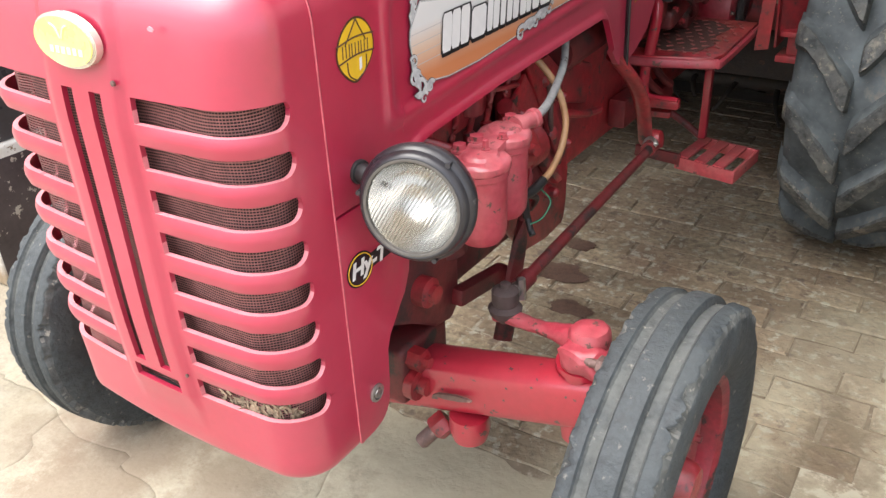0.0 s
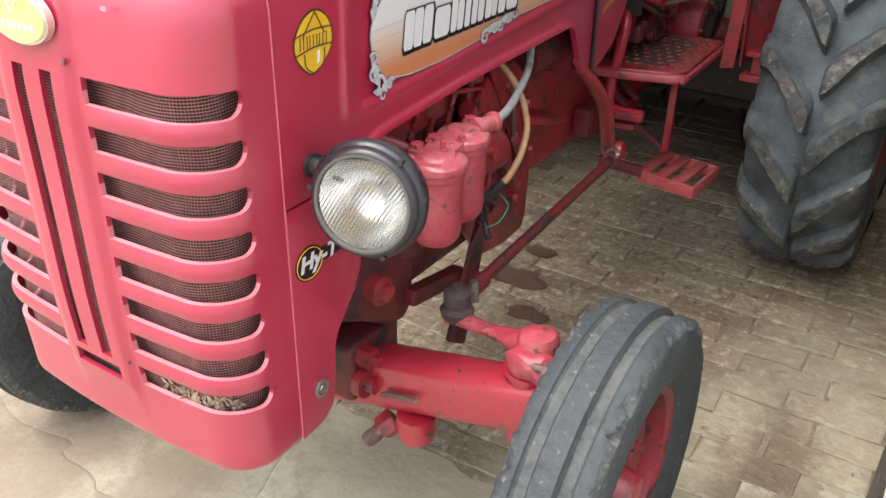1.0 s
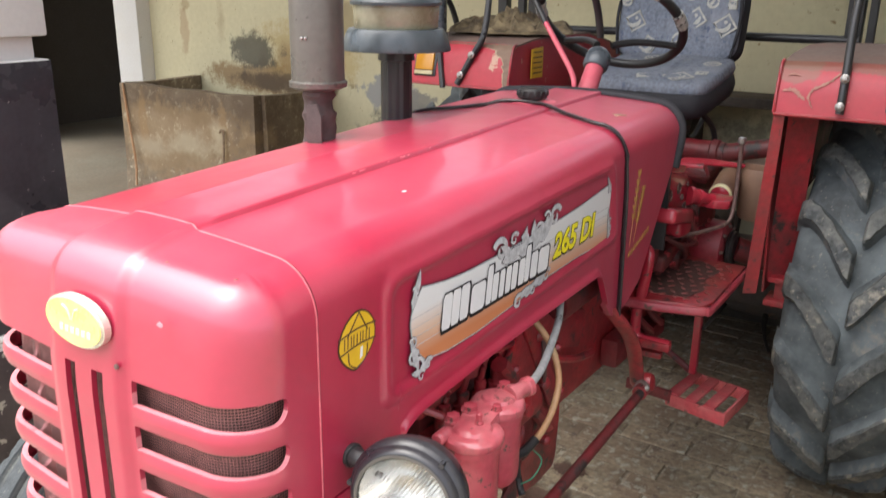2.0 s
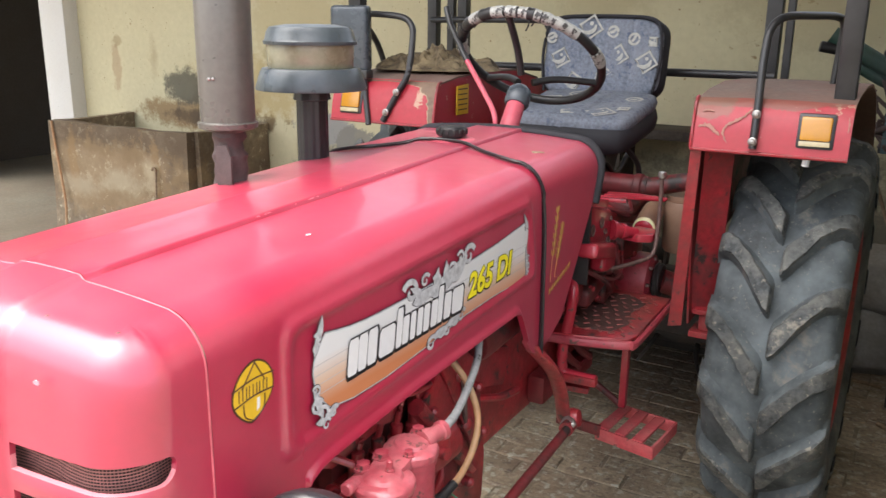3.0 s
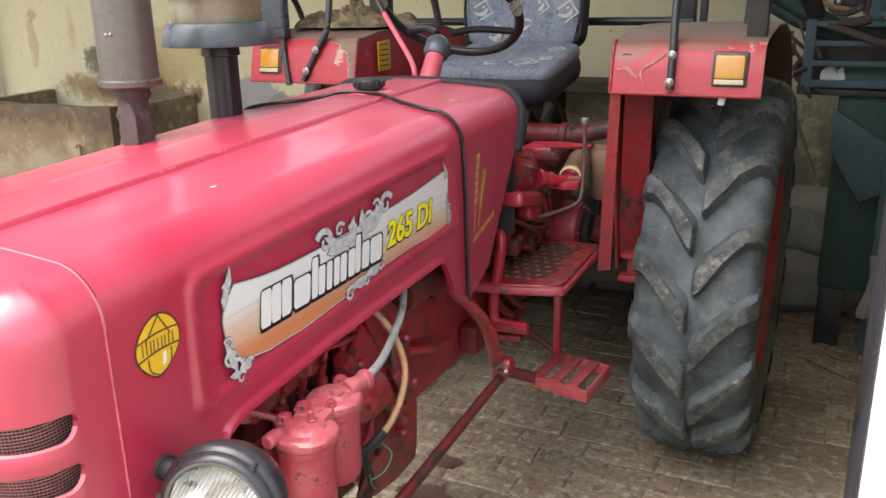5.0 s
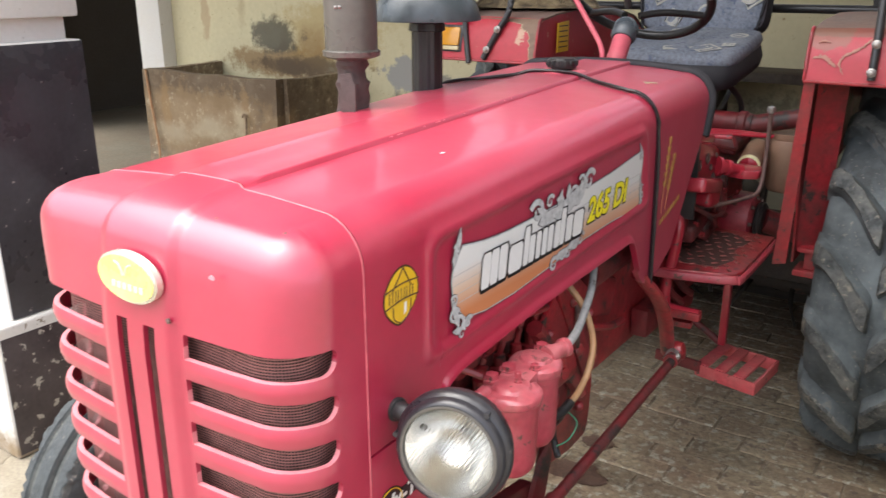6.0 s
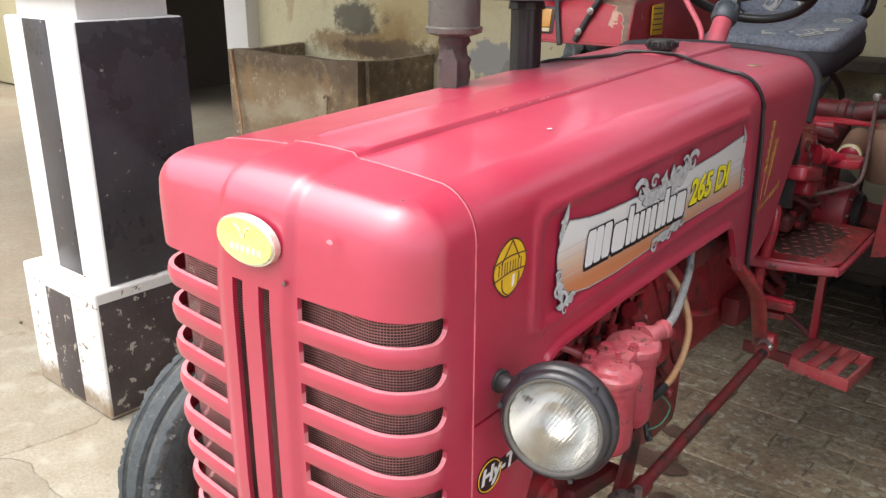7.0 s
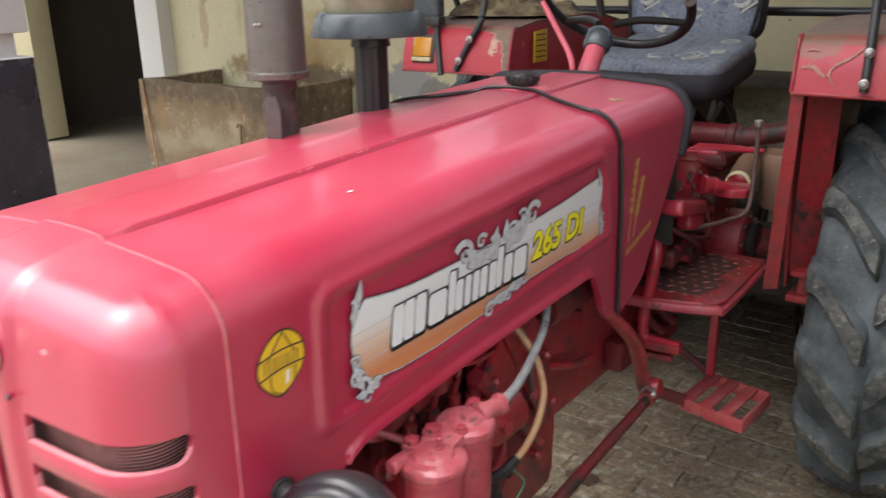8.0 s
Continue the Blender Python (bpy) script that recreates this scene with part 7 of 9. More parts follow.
def seat():
    st = new("seat")
    ORIGIN[st.name] = Vector((-0.035, 2.15, 1.20))
    st.parent = tractor
    st.location = ORIGIN[st.name] - ORIGIN[tractor.name]
    st["label"] = "black vinyl tractor seat with blue-grey printed fabric"

    def pad(cx, cy, cz, w, d, h, rot, pw=0.32, rc=0.10, seams=(0.0,)):
        bm = B()
        m = pose(cx, cy, cz, rot, 0, 0)
        for sz in (-1, 1):
            def f(u, v):
                a, b = u * 2 - 1, v * 2 - 1
                x = a * w / 2 * (1 - rc * b ** 6 * abs(a))
                y = b * d / 2 * (1 - rc * a ** 6 * abs(b))
                e = (1 - abs(a) ** 7) ** pw * (1 - abs(b) ** 7) ** pw
                zz = sz * h / 2 * e
                if sz > 0:
                    zz += 0.005 * noise.noise((x * 11, y * 11, 3)) * e - 0.006 * sum(math.exp(-((x - q) / 0.006) ** 2) for q in seams) * e
                return m @ Vector((x, y, zz))
            sheet_from(bm, 60, 26, f)
        bmesh.ops.remove_doubles(bm, verts=bm.verts, dist=0.0006)
        return bm, m
    cx = -0.064
    bm, m1 = pad(cx, 2.14, 1.230, 0.470, 0.44, 0.105, 8)
    part("base_cushion", bm, M_VINYL, st, "black vinyl cushion body", angle=70)
    bm, m1 = pad(cx + 0.006, 2.145, 1.281, 0.448, 0.425, 0.066, 9.5, seams=(0.06,))
    part("seat_fabric", bm, M_FABRIC, st, "blue-grey fabric seat top", angle=70)
    bm, m2 = pad(-0.085, 2.412, 1.450, 0.480, 0.325, 0.10, 80, rc=0.17)
    part("backrest", bm, M_VINYL, st, "black vinyl backrest", angle=70)
    bm, m2 = pad(-0.085, 2.382, 1.450, 0.458, 0.305, 0.07, 80, rc=0.17, seams=(-0.15, -0.03, 0.115))
    part("back_fabric", bm, M_FABRIC, st, "blue-grey printed fabric back", angle=70)
    rnd = random.Random(8)

    def motif(m, x, y, s, rot, kind, z):
        bm = B()
        mm = m @ pose(x, y, z, 0, 0, rot)
        if kind == 0:
            tube(bm, [mm @ Vector((s * a, s * b, 0)) for a, b in ((-1, -1), (1, -1), (1, 1), (-1, 1))], 0.0062, seg=5, steps=1, closed=True)
            prism(bm, [mm @ Vector((s * (0.25 + 0.24 * math.cos(t)), s * (0.35 + 0.24 * math.sin(t)), 0)) for t in np.linspace(0, math.tau, 9, endpoint=False)], 0, (mm.to_3x3() @ Vector((0, 0, 0.0006))))
            tube(bm, [mm @ Vector((s * a, s * b, 0)) for a, b in ((-1.25, 0.35), (-0.6, -0.35), (0.15, -0.45), (0.65, -0.1))], 0.0062, seg=5, radius_of=lambda t: 0.003 + 0.005 * math.sin(math.pi * t))
        else:
            tube(bm, [mm @ Vector((s * math.cos(t), s * math.sin(t), 0)) for t in np.linspace(0, math.tau, 18, endpoint=False)], 0.0048, seg=5, steps=1, closed=True)
            tube(bm, [mm @ Vector((s * a, s * b, 0)) for a, b in ((-0.6, -0.2), (0.1, 0.1), (0.9, 0.7))], 0.005, seg=5)
            prism(bm, [mm @ Vector((0.3 * s * math.cos(t), 0.3 * s * math.sin(t), 0)) for t in np.linspace(0, math.tau, 8, endpoint=False)], 0, (mm.to_3x3() @ Vector((0, 0, 0.0006))))
        inv = m.inverted()
        for v in bm.verts:
            q = inv @ v.co
            q.z = z + 0.12 * (q.z - z)
            v.co = m @ q
        part("fabric_print", bm, M_PRINT, st)
    back = [(-0.044, 0.110, 0.032, 35, 0), (-0.152, -0.005, 0.027, 30, 0), (0.070, 0.010, 0.028, 35, 0), (0.180, -0.011, 0.028, 35, 0), (0.043, 0.095, 0.019, 0, 1), (0.125, 0.070, 0.019, 30, 1), (0.027, -0.071, 0.031, 0, 1), (-0.195, 0.069, 0.017, 0, 1), (0.196, 0.062, 0.013, 0, 0), (-0.09, -0.09, 0.024, 60, 0)]
    for x, y, s, r, k in back:
        motif(m2, x, y, s, r, k, 0.0355)
    for x, y, s, r, k in ((0.11, -0.125, 0.036, 45, 0), (0.165, 0.06, 0.026, 0, 1), (0.17, -0.07, 0.016, 5, 0), (0.0, -0.14, 0.022, 20, 0), (-0.13, 0.02, 0.030, 15, 0), (-0.06, 0.10, 0.028, 0, 1)):
        motif(m1, x, y, s, r, k, 0.0335)
    bm = B()
    tube(bm, [m2 @ Vector((x, y, 0.030)) for x, y in ((-0.210, -0.13), (-0.228, 0.0), (-0.214, 0.115), (-0.17, 0.145), (-0.08, 0.152), (0.08, 0.152), (0.17, 0.145), (0.214, 0.115), (0.228, 0.0), (0.210, -0.13))], 0.006, seg=8)
    part("back_piping", bm, M_VINYL, st, "black piping")
    bm = B()
    box(bm, (cx, 2.16, 1.165), (0.30, 0.34, 0.05), bevel=0.015)
    prism(bm, [(cx - 0.10, y, z) for y, z in ((2.02, 1.15), (2.30, 1.15), (2.20, 0.98), (2.08, 0.98))], 0.008, (0.20, 0, 0))
    for x in (cx - 0.12, cx + 0.12):
        tube(bm, [(x, 2.05, 1.14), (x, 2.20, 1.06), (x, 2.34, 1.12)], 0.010, seg=8)
    tube(bm, [(cx + 0.14, 2.02, 1.16), (cx + 0.16, 1.92, 1.10), (cx + 0.17, 1.86, 1.03)], 0.008, seg=8)
    tube(bm, [(cx + 0.18, 2.10, 1.17), (cx + 0.205, 2.18, 1.10), (cx + 0.205, 2.22, 1.00)], 0.010, seg=8)
    part("seat_suspension", bm, M_BLACK_PAINT, st, "dark seat suspension")


seat()


def fender(sx):
    fd = new("fender")
    ORIGIN[fd.name] = Vector((sx * 0.645, 1.65, 1.25))
    fd.parent = tractor
    fd.location = ORIGIN[fd.name] - ORIGIN[tractor.name]
    fd["label"] = "red rear fender with a dusty top, paint flaking"
    x0, x1 = 0.448 if sx > 0 else 0.430, 0.842
    line = [(1.640, 1.250), (1.648, 1.300), (1.668, 1.372), (1.690, 1.386), (1.80, 1.402), (2.0, 1.414), (2.25, 1.408), (2.45, 1.370), (2.65, 1.270), (2.80, 1.120)]

    def strip(rows, xa, xb, thick):
        bm = B()
        prev = None
        for y, z in rows:
            ring = [bm.verts.new((sx * (xa + (xb - xa) * t), y, z + 0.004 * math.sin(math.pi * t))) for t in np.linspace(0, 1, 9)]
            if prev:
                for k in range(8):
                    bm.faces.new((prev[k], prev[k + 1], ring[k + 1], ring[k]))
            prev = ring
        return solid(bm, thick)
    bm = strip(line[:4], x0, x1, 0.006)
    part("front_lip", bm, M_FENDER, fd, "red front lip with flaking paint", angle=50)
    bm = strip(line[3:], x0, x1, 0.006)
    part("fender_top", bm, M_DUSTRED, fd, "brown dusty fender top", angle=50)
    bm = B()
    poly = line + [(2.80, 1.00), (2.55, 1.00), (2.40, 0.95), (2.05, 0.90), (1.98, 0.745), (1.86, 0.70), (1.775, 0.70), (1.672, 1.245)]
    prism(bm, [(sx * (x0 + 0.003), y, z - 0.004) for y, z in poly], 0, (sx * 0.006, 0, 0))
    part("inner_plate", bm, M_RED_OLD if sx > 0 else M_FENDER, fd, "red inner fender plate")
    bm = B()
    prism(bm, [(sx * x, y, z) for x, y, z in ((0.448, 1.648, 1.245), (0.475, 1.655, 1.245), (0.445, 1.735, 0.700), (0.408, 1.725, 0.695))], 0, (0, 0.006, 0))
    prism(bm, [(sx * x, y, z) for x, y, z in ((0.476, 1.70, 1.245), (0.545, 1.76, 1.245), (0.520, 1.85, 0.74), (0.450, 1.80, 0.72))], 0, (0, 0.006, 0))
    part("front_edge", bm, M_RED_OLD, fd, "red folded front edge")
    bm = B()
    tube(bm, [(sx * (x0 + (x1 - x0) * t), 1.640, 1.249) for t in (0, 0.5, 1)], 0.005, seg=7)
    tube(bm, [(sx * x0, y, z + 0.002) for y, z in line[:4]], 0.005, seg=7)
    part("rolled_edge", bm, M_RED_OLD, fd, "rolled fender edge")
    # indicator
    bm = B()
    prism(bm, [(sx * (0.760 + 0.046 * u), 1.646 + (z - 1.268) * 0.22 - 0.010, z) for u, z in ((-1, 1.272), (1, 1.272), (1, 1.362), (-1, 1.362))], 0.009, (0, 0.02, 0))
    ind = part("indicator", bm, M_BLACK, fd, "amber indicator in a black housing")
    bm = B()
    prism(bm, [(sx * (0.760 + 0.037 * u), 1.639 + (z - 1.268) * 0.22 - 0.010, z) for u, z in ((-1, 1.294), (1, 1.294), (1, 1.354), (-1, 1.354))], 0.006, (0, 0.012, 0))
    part("amber_lens", bm, M_ORANGE, ind, "amber lens")
    bm = B()
    prism(bm, [(sx * (0.760 + 0.037 * u), 1.639 + (z - 1.268) * 0.22 - 0.010, z) for u, z in ((-1, 1.280), (1, 1.280), (1, 1.2925), (-1, 1.2925))], 0.002, (0, 0.012, 0))
    part("pale_lens", bm, M_CLEARLENS, ind, "pale lower lens")
    if sx > 0:
        bm = B()
        cyl(bm, (0.745, 1.66, 1.244), (0.742, 1.662, 1.225), 0.010, seg=10)
        part("bulb_socket", bm, M_ST_WHITE, fd, "white bulb socket under the lip")
    if sx > 0:
        # ragged scratches where the paint has flaked off the lip
        lip_y = lerp_of([(1.250, 1.640), (1.300, 1.648), (1.372, 1.668), (1.390, 1.692)])
        for pts, w in (([(0.543, 1.272), (0.530, 1.296), (0.535, 1.314), (0.555, 1.330), (0.577, 1.342), (0.600, 1.366)], 0.0042), ([(0.463, 1.311), (0.488, 1.315), (0.505, 1.304), (0.522, 1.290)], 0.0065),
                       ([(0.655, 1.381), (0.672, 1.376), (0.690, 1.379), (0.705, 1.374)], 0.0026), ([(0.832, 1.356), (0.835, 1.338), (0.834, 1.318)], 0.0022), ([(0.748, 1.377), (0.754, 1.370), (0.764, 1.369)], 0.0024), ([(0.470, 1.350), (0.482, 1.356), (0.500, 1.352)], 0.0030)):
            bm = B()
            line_ = smooth_line([Vector((x, 0, z)) for x, z in pts], 7)
            prev = None
            for k, p in enumerate(line_):
                d = (line_[min(k + 1, len(line_) - 1)] - line_[max(k - 1, 0)]).normalized()
                side = Vector((-d.z, 0, d.x))
                taper = math.sin(math.pi * (k + 0.6) / (len(line_) + 0.2)) ** 0.5
                row = []
                for q in (-1, 1):
                    v = p + side * q * w * taper * (0.75 + 1.3 * noise.noise((k * 0.9, q * 4, pts[0][0] * 30)))
                    row.append(bm.verts.new((v.x, lip_y(v.z) - 0.0036, v.z)))
                if prev:
                    bm.faces.new((prev[0], prev[1], row[1], row[0]))
                prev = row
            solid(bm, 0.0008)
            part("paint_flake", bm, M_FLAKE, fd, "pale scratch of flaked paint")
    # grab rail
    bm = B()
    near_rail = [(sx * 0.612, 1.634, 1.262), (sx * 0.612, 1.642, 1.31), (sx * 0.611, 1.656, 1.37), (sx * 0.607, 1.690, 1.50), (sx * 0.612, 1.715, 1.568), (sx * 0.640, 1.755, 1.600), (sx * 0.70, 1.86, 1.605), (sx * 0.745, 1.96, 1.603), (sx * 0.76, 2.0, 1.58), (sx * 0.755, 2.02, 1.50), (sx * 0.75, 2.02, 1.41)]
    far_rail = [(-0.622, 1.634, 1.255), (-0.606, 1.640, 1.286), (-0.572, 1.652, 1.352), (-0.543, 1.668, 1.415), (-0.545, 1.70, 1.53), (-0.560, 1.71, 1.570), (-0.600, 1.715, 1.592), (-0.700, 1.72, 1.600), (-0.79, 1.74, 1.600), (-0.82, 1.80, 1.585), (-0.825, 1.90, 1.50), (-0.82, 1.95, 1.405)]
    tube(bm, near_rail if sx > 0 else far_rail, 0.0108, seg=12)
    rail = part("grab_rail", bm, M_BLACK_PAINT, fd, "bent black grab rail")
    for bx, y, z in (((0.612, 1.622, 1.282), (0.612, 1.640, 1.352)) if sx > 0 else ((0.606, 1.628, 1.286), (0.572, 1.640, 1.352))):
        bm = B()
        lathe(bm, [(0.012, 0.0), (0.012, 0.005), (0.008, 0.007), (0.006, 0.012), (0.0, 0.013)], (sx * bx, y + 0.002, z), (sx * bx, y - 1, z + 0.1), 10)
        part("rail_bolt", bm, M_STEEL, rail, "bright bolt head")
    bm = B()
    box(bm, (sx * 0.808, 1.760, 1.85), (0.052, 0.042, 0.95), bevel=0.006)
    part("canopy_post", bm, M_BLACK_PAINT, fd, "square black canopy post")
    bm = B()
    box(bm, (sx * 0.500, 1.83, 0.735), (0.070, 0.10, 0.016), bevel=0.004)
    box(bm, (sx * 0.505, 1.83, 0.700), (0.045, 0.07, 0.055), bevel=0.006)
    box(bm, (sx * 0.500, 1.83, 0.662), (0.085, 0.10, 0.020), bevel=0.004)
    part("fender_bracket", bm, M_RED_OLD, fd, "grimy red fender bracket")
    if sx < 0:
        # paint worn to brown metal along the corner and the top of the lip, with a ragged border
        bm = B()
        prev = None
        for k in range(25):
            t = k / 24
            z = 1.253 + 0.134 * t
            y = lerp_of([(1.250, 1.640), (1.300, 1.648), (1.372, 1.668), (1.390, 1.692)])(z) - 0.0035
            w = 0.022 + 0.016 * t + 0.030 * sstep(0.62, 0.80, t) + 0.30 * sstep(0.90, 0.97, t)
            w += 0.007 * noise.noise((t * 9, 1, 3)) + 0.004 * noise.noise((t * 31, 5, 3))
            row = [bm.verts.new((-0.428 - w * q, y, z)) for q in (0, 0.35, 0.7, 0.9, 1.0)]
            if prev:
                for q in range(4):
                    bm.faces.new((prev[q], prev[q + 1], row[q + 1], row[q])).material_index = 1 if q == 3 else 0
            prev = row
        solid(bm, 0.0012)
        part("worn_corner", bm, [M_BAREMETAL, M_CHAFF], fd, "brown bare metal along the worn corner")
        bm = B()
        for k in range(5):
            prism(bm, [(-0.4193, 1.787 + a, 1.290 + 0.017 * k + b) for a, b in ((0, 0), (0.062, 0), (0.062, 0.004), (0, 0.004))], 0, (0.0008, 0, 0))
        part("label_bar", bm, M_GOLD_DARK, fd, "dark bars of unreadable print")
        bm = B()
        prism(bm, [(-0.424, y, z) for y, z in ((1.78, 1.275), (1.86, 1.275), (1.86, 1.375), (1.78, 1.37))], 0.001, (0.004, 0, 0))
        part("warning_label", bm, M_GOLD, fd, "yellow label on the inner plate")
    return fd


fender(1)
fender(-1).location.x += 0.052

# canopy frame behind the seat
bm = B()
tube(bm, [(-0.95, 2.58, 1.40), (-0.3, 2.58, 1.40), (0.5, 2.58, 1.40)], 0.016, seg=10)
tube(bm, [(-0.95, 2.58, 1.585), (-0.45, 2.58, 1.588), (-0.40, 2.58, 1.57), (-0.385, 2.58, 1.52), (-0.385, 2.58, 1.40)], 0.013, seg=10)
frame_bar = part("rear_rail", bm, M_BLACK_PAINT, tractor, "black rear guard rail")
for x, w in ((-0.95, 0.03), (-0.86, 0.022), (-0.80, 0.030), (0.475, 0.036), (0.53, 0.018)):
    bm = B()
    box(bm, (x, 2.60, 1.70), (w * 1.5, w * 1.5, 1.2), bevel=0.005)
    part("rear_post", bm, M_BLACK_PAINT, frame_bar, "black canopy post")
bm = B()
for sx in (1, -1):
    box(bm, (sx * 0.812, 2.18, 2.345), (0.05, 0.88, 0.05), bevel=0.005)
box(bm, (0, 1.76, 2.345), (1.60, 0.05, 0.05), bevel=0.005)
box(bm, (0, 2.60, 2.33), (1.60, 0.05, 0.05), bevel=0.005)
part("canopy_frame", bm, M_BLACK_PAINT, tractor, "black canopy frame overhead")

# mirror on the far fender
bm = B()
box(bm, (-0.712, 1.66, 1.52), (0.135, 0.05, 0.215), (0, 0, 12), 0.016, 3)
mir = part("rear_mirror", bm, M_GREYPLASTIC, tractor, "grey-blue mirror housing on a stalk")
bm = B()
tube(bm, [(-0.660, 1.665, 1.42), (-0.655, 1.655, 1.36), (-0.625, 1.630, 1.24)], 0.010, seg=8)
box(bm, (-0.672, 1.66, 1.405), (0.07, 0.04, 0.03), bevel=0.006)
part("stalk", bm, M_BLACK_PAINT, mir, "black mirror stalk")

# footplate, step and pedals
bm = B()
poly = [(0.14, 1.330), (0.25, 1.345), (0.36, 1.376), (0.390, 1.392), (0.401, 1.430), (0.392, 1.800), (0.14, 1.800)]
prism(bm, [(x, y, 0.748) for x, y in poly], 0.004, (0, 0, 0.010))
plate = part("footplate", bm, M_RED_OLD, tractor, "worn red chequered footplate")
bm = B()
for i in range(7):
    for j in range(10):
        x, y = 0.165 + 0.034 * i + (0.017 if j % 2 else 0), 1.41 + 0.038 * j
        if x < 0.385:
            box(bm, (x, y, 0.7595), (0.020, 0.008, 0.005), (0, 0, 45 if (i + j) % 2 else -45), 0.0018, 1)
part("tread_bump", bm, M_TREADWORN, plate, "raised tread pattern")["kind"] = "stuff"
bm = B()
prism(bm, [(x, y, 0.7582) for x, y in ((0.15, 1.41), (0.25, 1.405), (0.33, 1.42), (0.355, 1.50), (0.33, 1.60), (0.345, 1.70), (0.28, 1.76), (0.15, 1.75))], 0, (0, 0, 0.0016))
part("worn_dirt", bm, M_FOOTDIRT, plate, "black worn dirt on the plate")
bm = B()
tube(bm, [(0.14, 1.327, 0.742), (0.25, 1.341, 0.742), (0.36, 1.372, 0.742), (0.396, 1.390, 0.742), (0.407, 1.43, 0.742), (0.398, 1.80, 0.742)], 0.0085, seg=8, flat=1.5)
part("plate_rim", bm, M_FLAKED, plate, "red turned-down rim")
bm = B()
tube(bm, [(0.19, 1.41, 0.905), (0.228, 1.375, 0.892), (0.239, 1.360, 0.866), (0.232, 1.358, 0.800), (0.219, 1.358, 0.715), (0.217, 1.358, 0.660), (0.232, 1.358, 0.636), (0.318, 1.358, 0.634)], 0.015, seg=10)
part("bent_bar", bm, M_RED_AXLE, tractor, "bent red guard bar")
bm = B()
box(bm, (0.275, 1.352, 0.630), (0.095, 0.030, 0.024), (0, 0, 4), 0.006)
part("bar_foot", bm, M_RED_OLD, tractor, "red bar foot")
bm = B()
box(bm, (0.252, 1.372, 0.592), (0.085, 0.030, 0.018), (0, 0, 8), 0.005)
part("bar_foot", bm, M_RED_OLD, tractor, "red bar foot")
bm = B()
box(bm, (0.304, 1.668, 0.585), (0.022, 0.026, 0.320), (0, 0, 0), 0.004)
part("plate_post", bm, M_RED_AXLE, tractor, "red footplate post")
stp = [(0.280, 1.508), (0.458, 1.472), (0.474, 1.664), (0.300, 1.695)]
bm = B()
for a, b in zip(stp, stp[1:] + stp[:1]):
    va, vb = Vector((*a, 0.398)), Vector((*b, 0.398))
    d = (vb - va)
    mid = (va + vb) / 2
    box(bm, mid, (d.length + 0.006, 0.008, 0.038), (0, 0, math.degrees(math.atan2(d.y, d.x))), 0.002)
step = part("mounting_step", bm, M_STEPWORN, tractor, "red slatted mounting step")
for k in range(3):
    bm = B()
    x = 0.306 + 0.056 * k
    box(bm, (x, 1.597 - 0.0115 * k, 0.416), (0.034, 0.180, 0.008), (0, 0, -5), 0.002)
    part("slat", bm, M_STEPWORN, step)
bm = B()
tube(bm, [(0.18, 1.665, 0.50), (0.25, 1.665, 0.46), (0.30, 1.67, 0.425)], 0.011, seg=8)
part("step_stay", bm, M_RED_DARK, tractor, "dull red step stay")
bm = B()
box(bm, (0.222, 1.505, 0.413), (0.14, 0.012, 0.034), (0, 3, 0), 0.003)
part("step_bracket", bm, M_RED_DARK, tractor, "dull red step bracket")

# castings and levers by the seat
def bolt(parent, p, to, r, h, mat=None, name="cover_bolt", sides=6):
    bm = B()
    lathe(bm, [(r * 1.35, 0), (r * 1.35, h * 0.25), (r, h * 0.3), (r, h), (r * 0.8, h * 1.1), (0, h * 1.1)], p, to, sides)
    return part(name, bm, mat or M_RED_OLD, parent)


bm = B()
prism(bm, [(0.150, y, z) for y, z in ((1.38, 1.115), (1.50, 1.080), (1.660, 1.048), (1.675, 1.030), (1.675, 0.930), (1.60, 0.895), (1.48, 0.940), (1.38, 0.98))], 0.012, (0.080, 0, 0))
cover = part("gearbox_cover", bm, M_RED_AXLE, gear, "glossy red gearbox side cover")
for y, z, r in ((1.578, 1.022, 0.013), (1.612, 0.990, 0.008), (1.505, 1.014, 0.014), (1.640, 0.955, 0.012), (1.655, 1.020, 0.006), (1.53, 0.965, 0.007)):
    bm = B()
    lathe(bm, [(r * 1.25, 0), (r * 1.25, 0.003), (r, 0.004), (r * 0.9, 0.0015), (0, 0.001)], (0.2305, y, z), (1, y, z), 14)
    part("cover_plug", bm, M_BOLT, cover, "dark recessed plug")
bm = B()
box(bm, (0.195, 1.50, 1.095), (0.08, 0.24, 0.022), (-11, 0, 0), 0.006)
part("cover_lid", bm, M_RED_AXLE, cover)
bm = B()
box(bm, (0.262, 1.465, 0.972), (0.060, 0.22, 0.040), (-12, 0, 4), 0.014, 3)
box(bm, (0.250, 1.55, 0.915), (0.050, 0.10, 0.045), (-8, 0, 0), 0.014, 3)
lumps(bm, 0.003, 30)
part("shift_casting", bm, M_RED_AXLE, gear, "glossy red shift casting")
bm = B()
lathe(bm, [(0.030, 0), (0.030, 0.012), (0.022, 0.018), (0.020, 0.034), (0.024, 0.036), (0.024, 0.048), (0.017, 0.052), (0.016, 0.09)], (0.232, 1.660, 0.985), (0.30, 1.745, 0.965), 14)
part("shift_neck", bm, M_RED_AXLE, gear)
bm = B()
prism(bm, [(x, y, 0.944) for x, y in ((0.236, 1.765), (0.248, 1.715), (0.300, 1.705), (0.338, 1.725), (0.340, 1.80), (0.262, 1.82))], 0.006, (0.004, 0.0, 0.026))
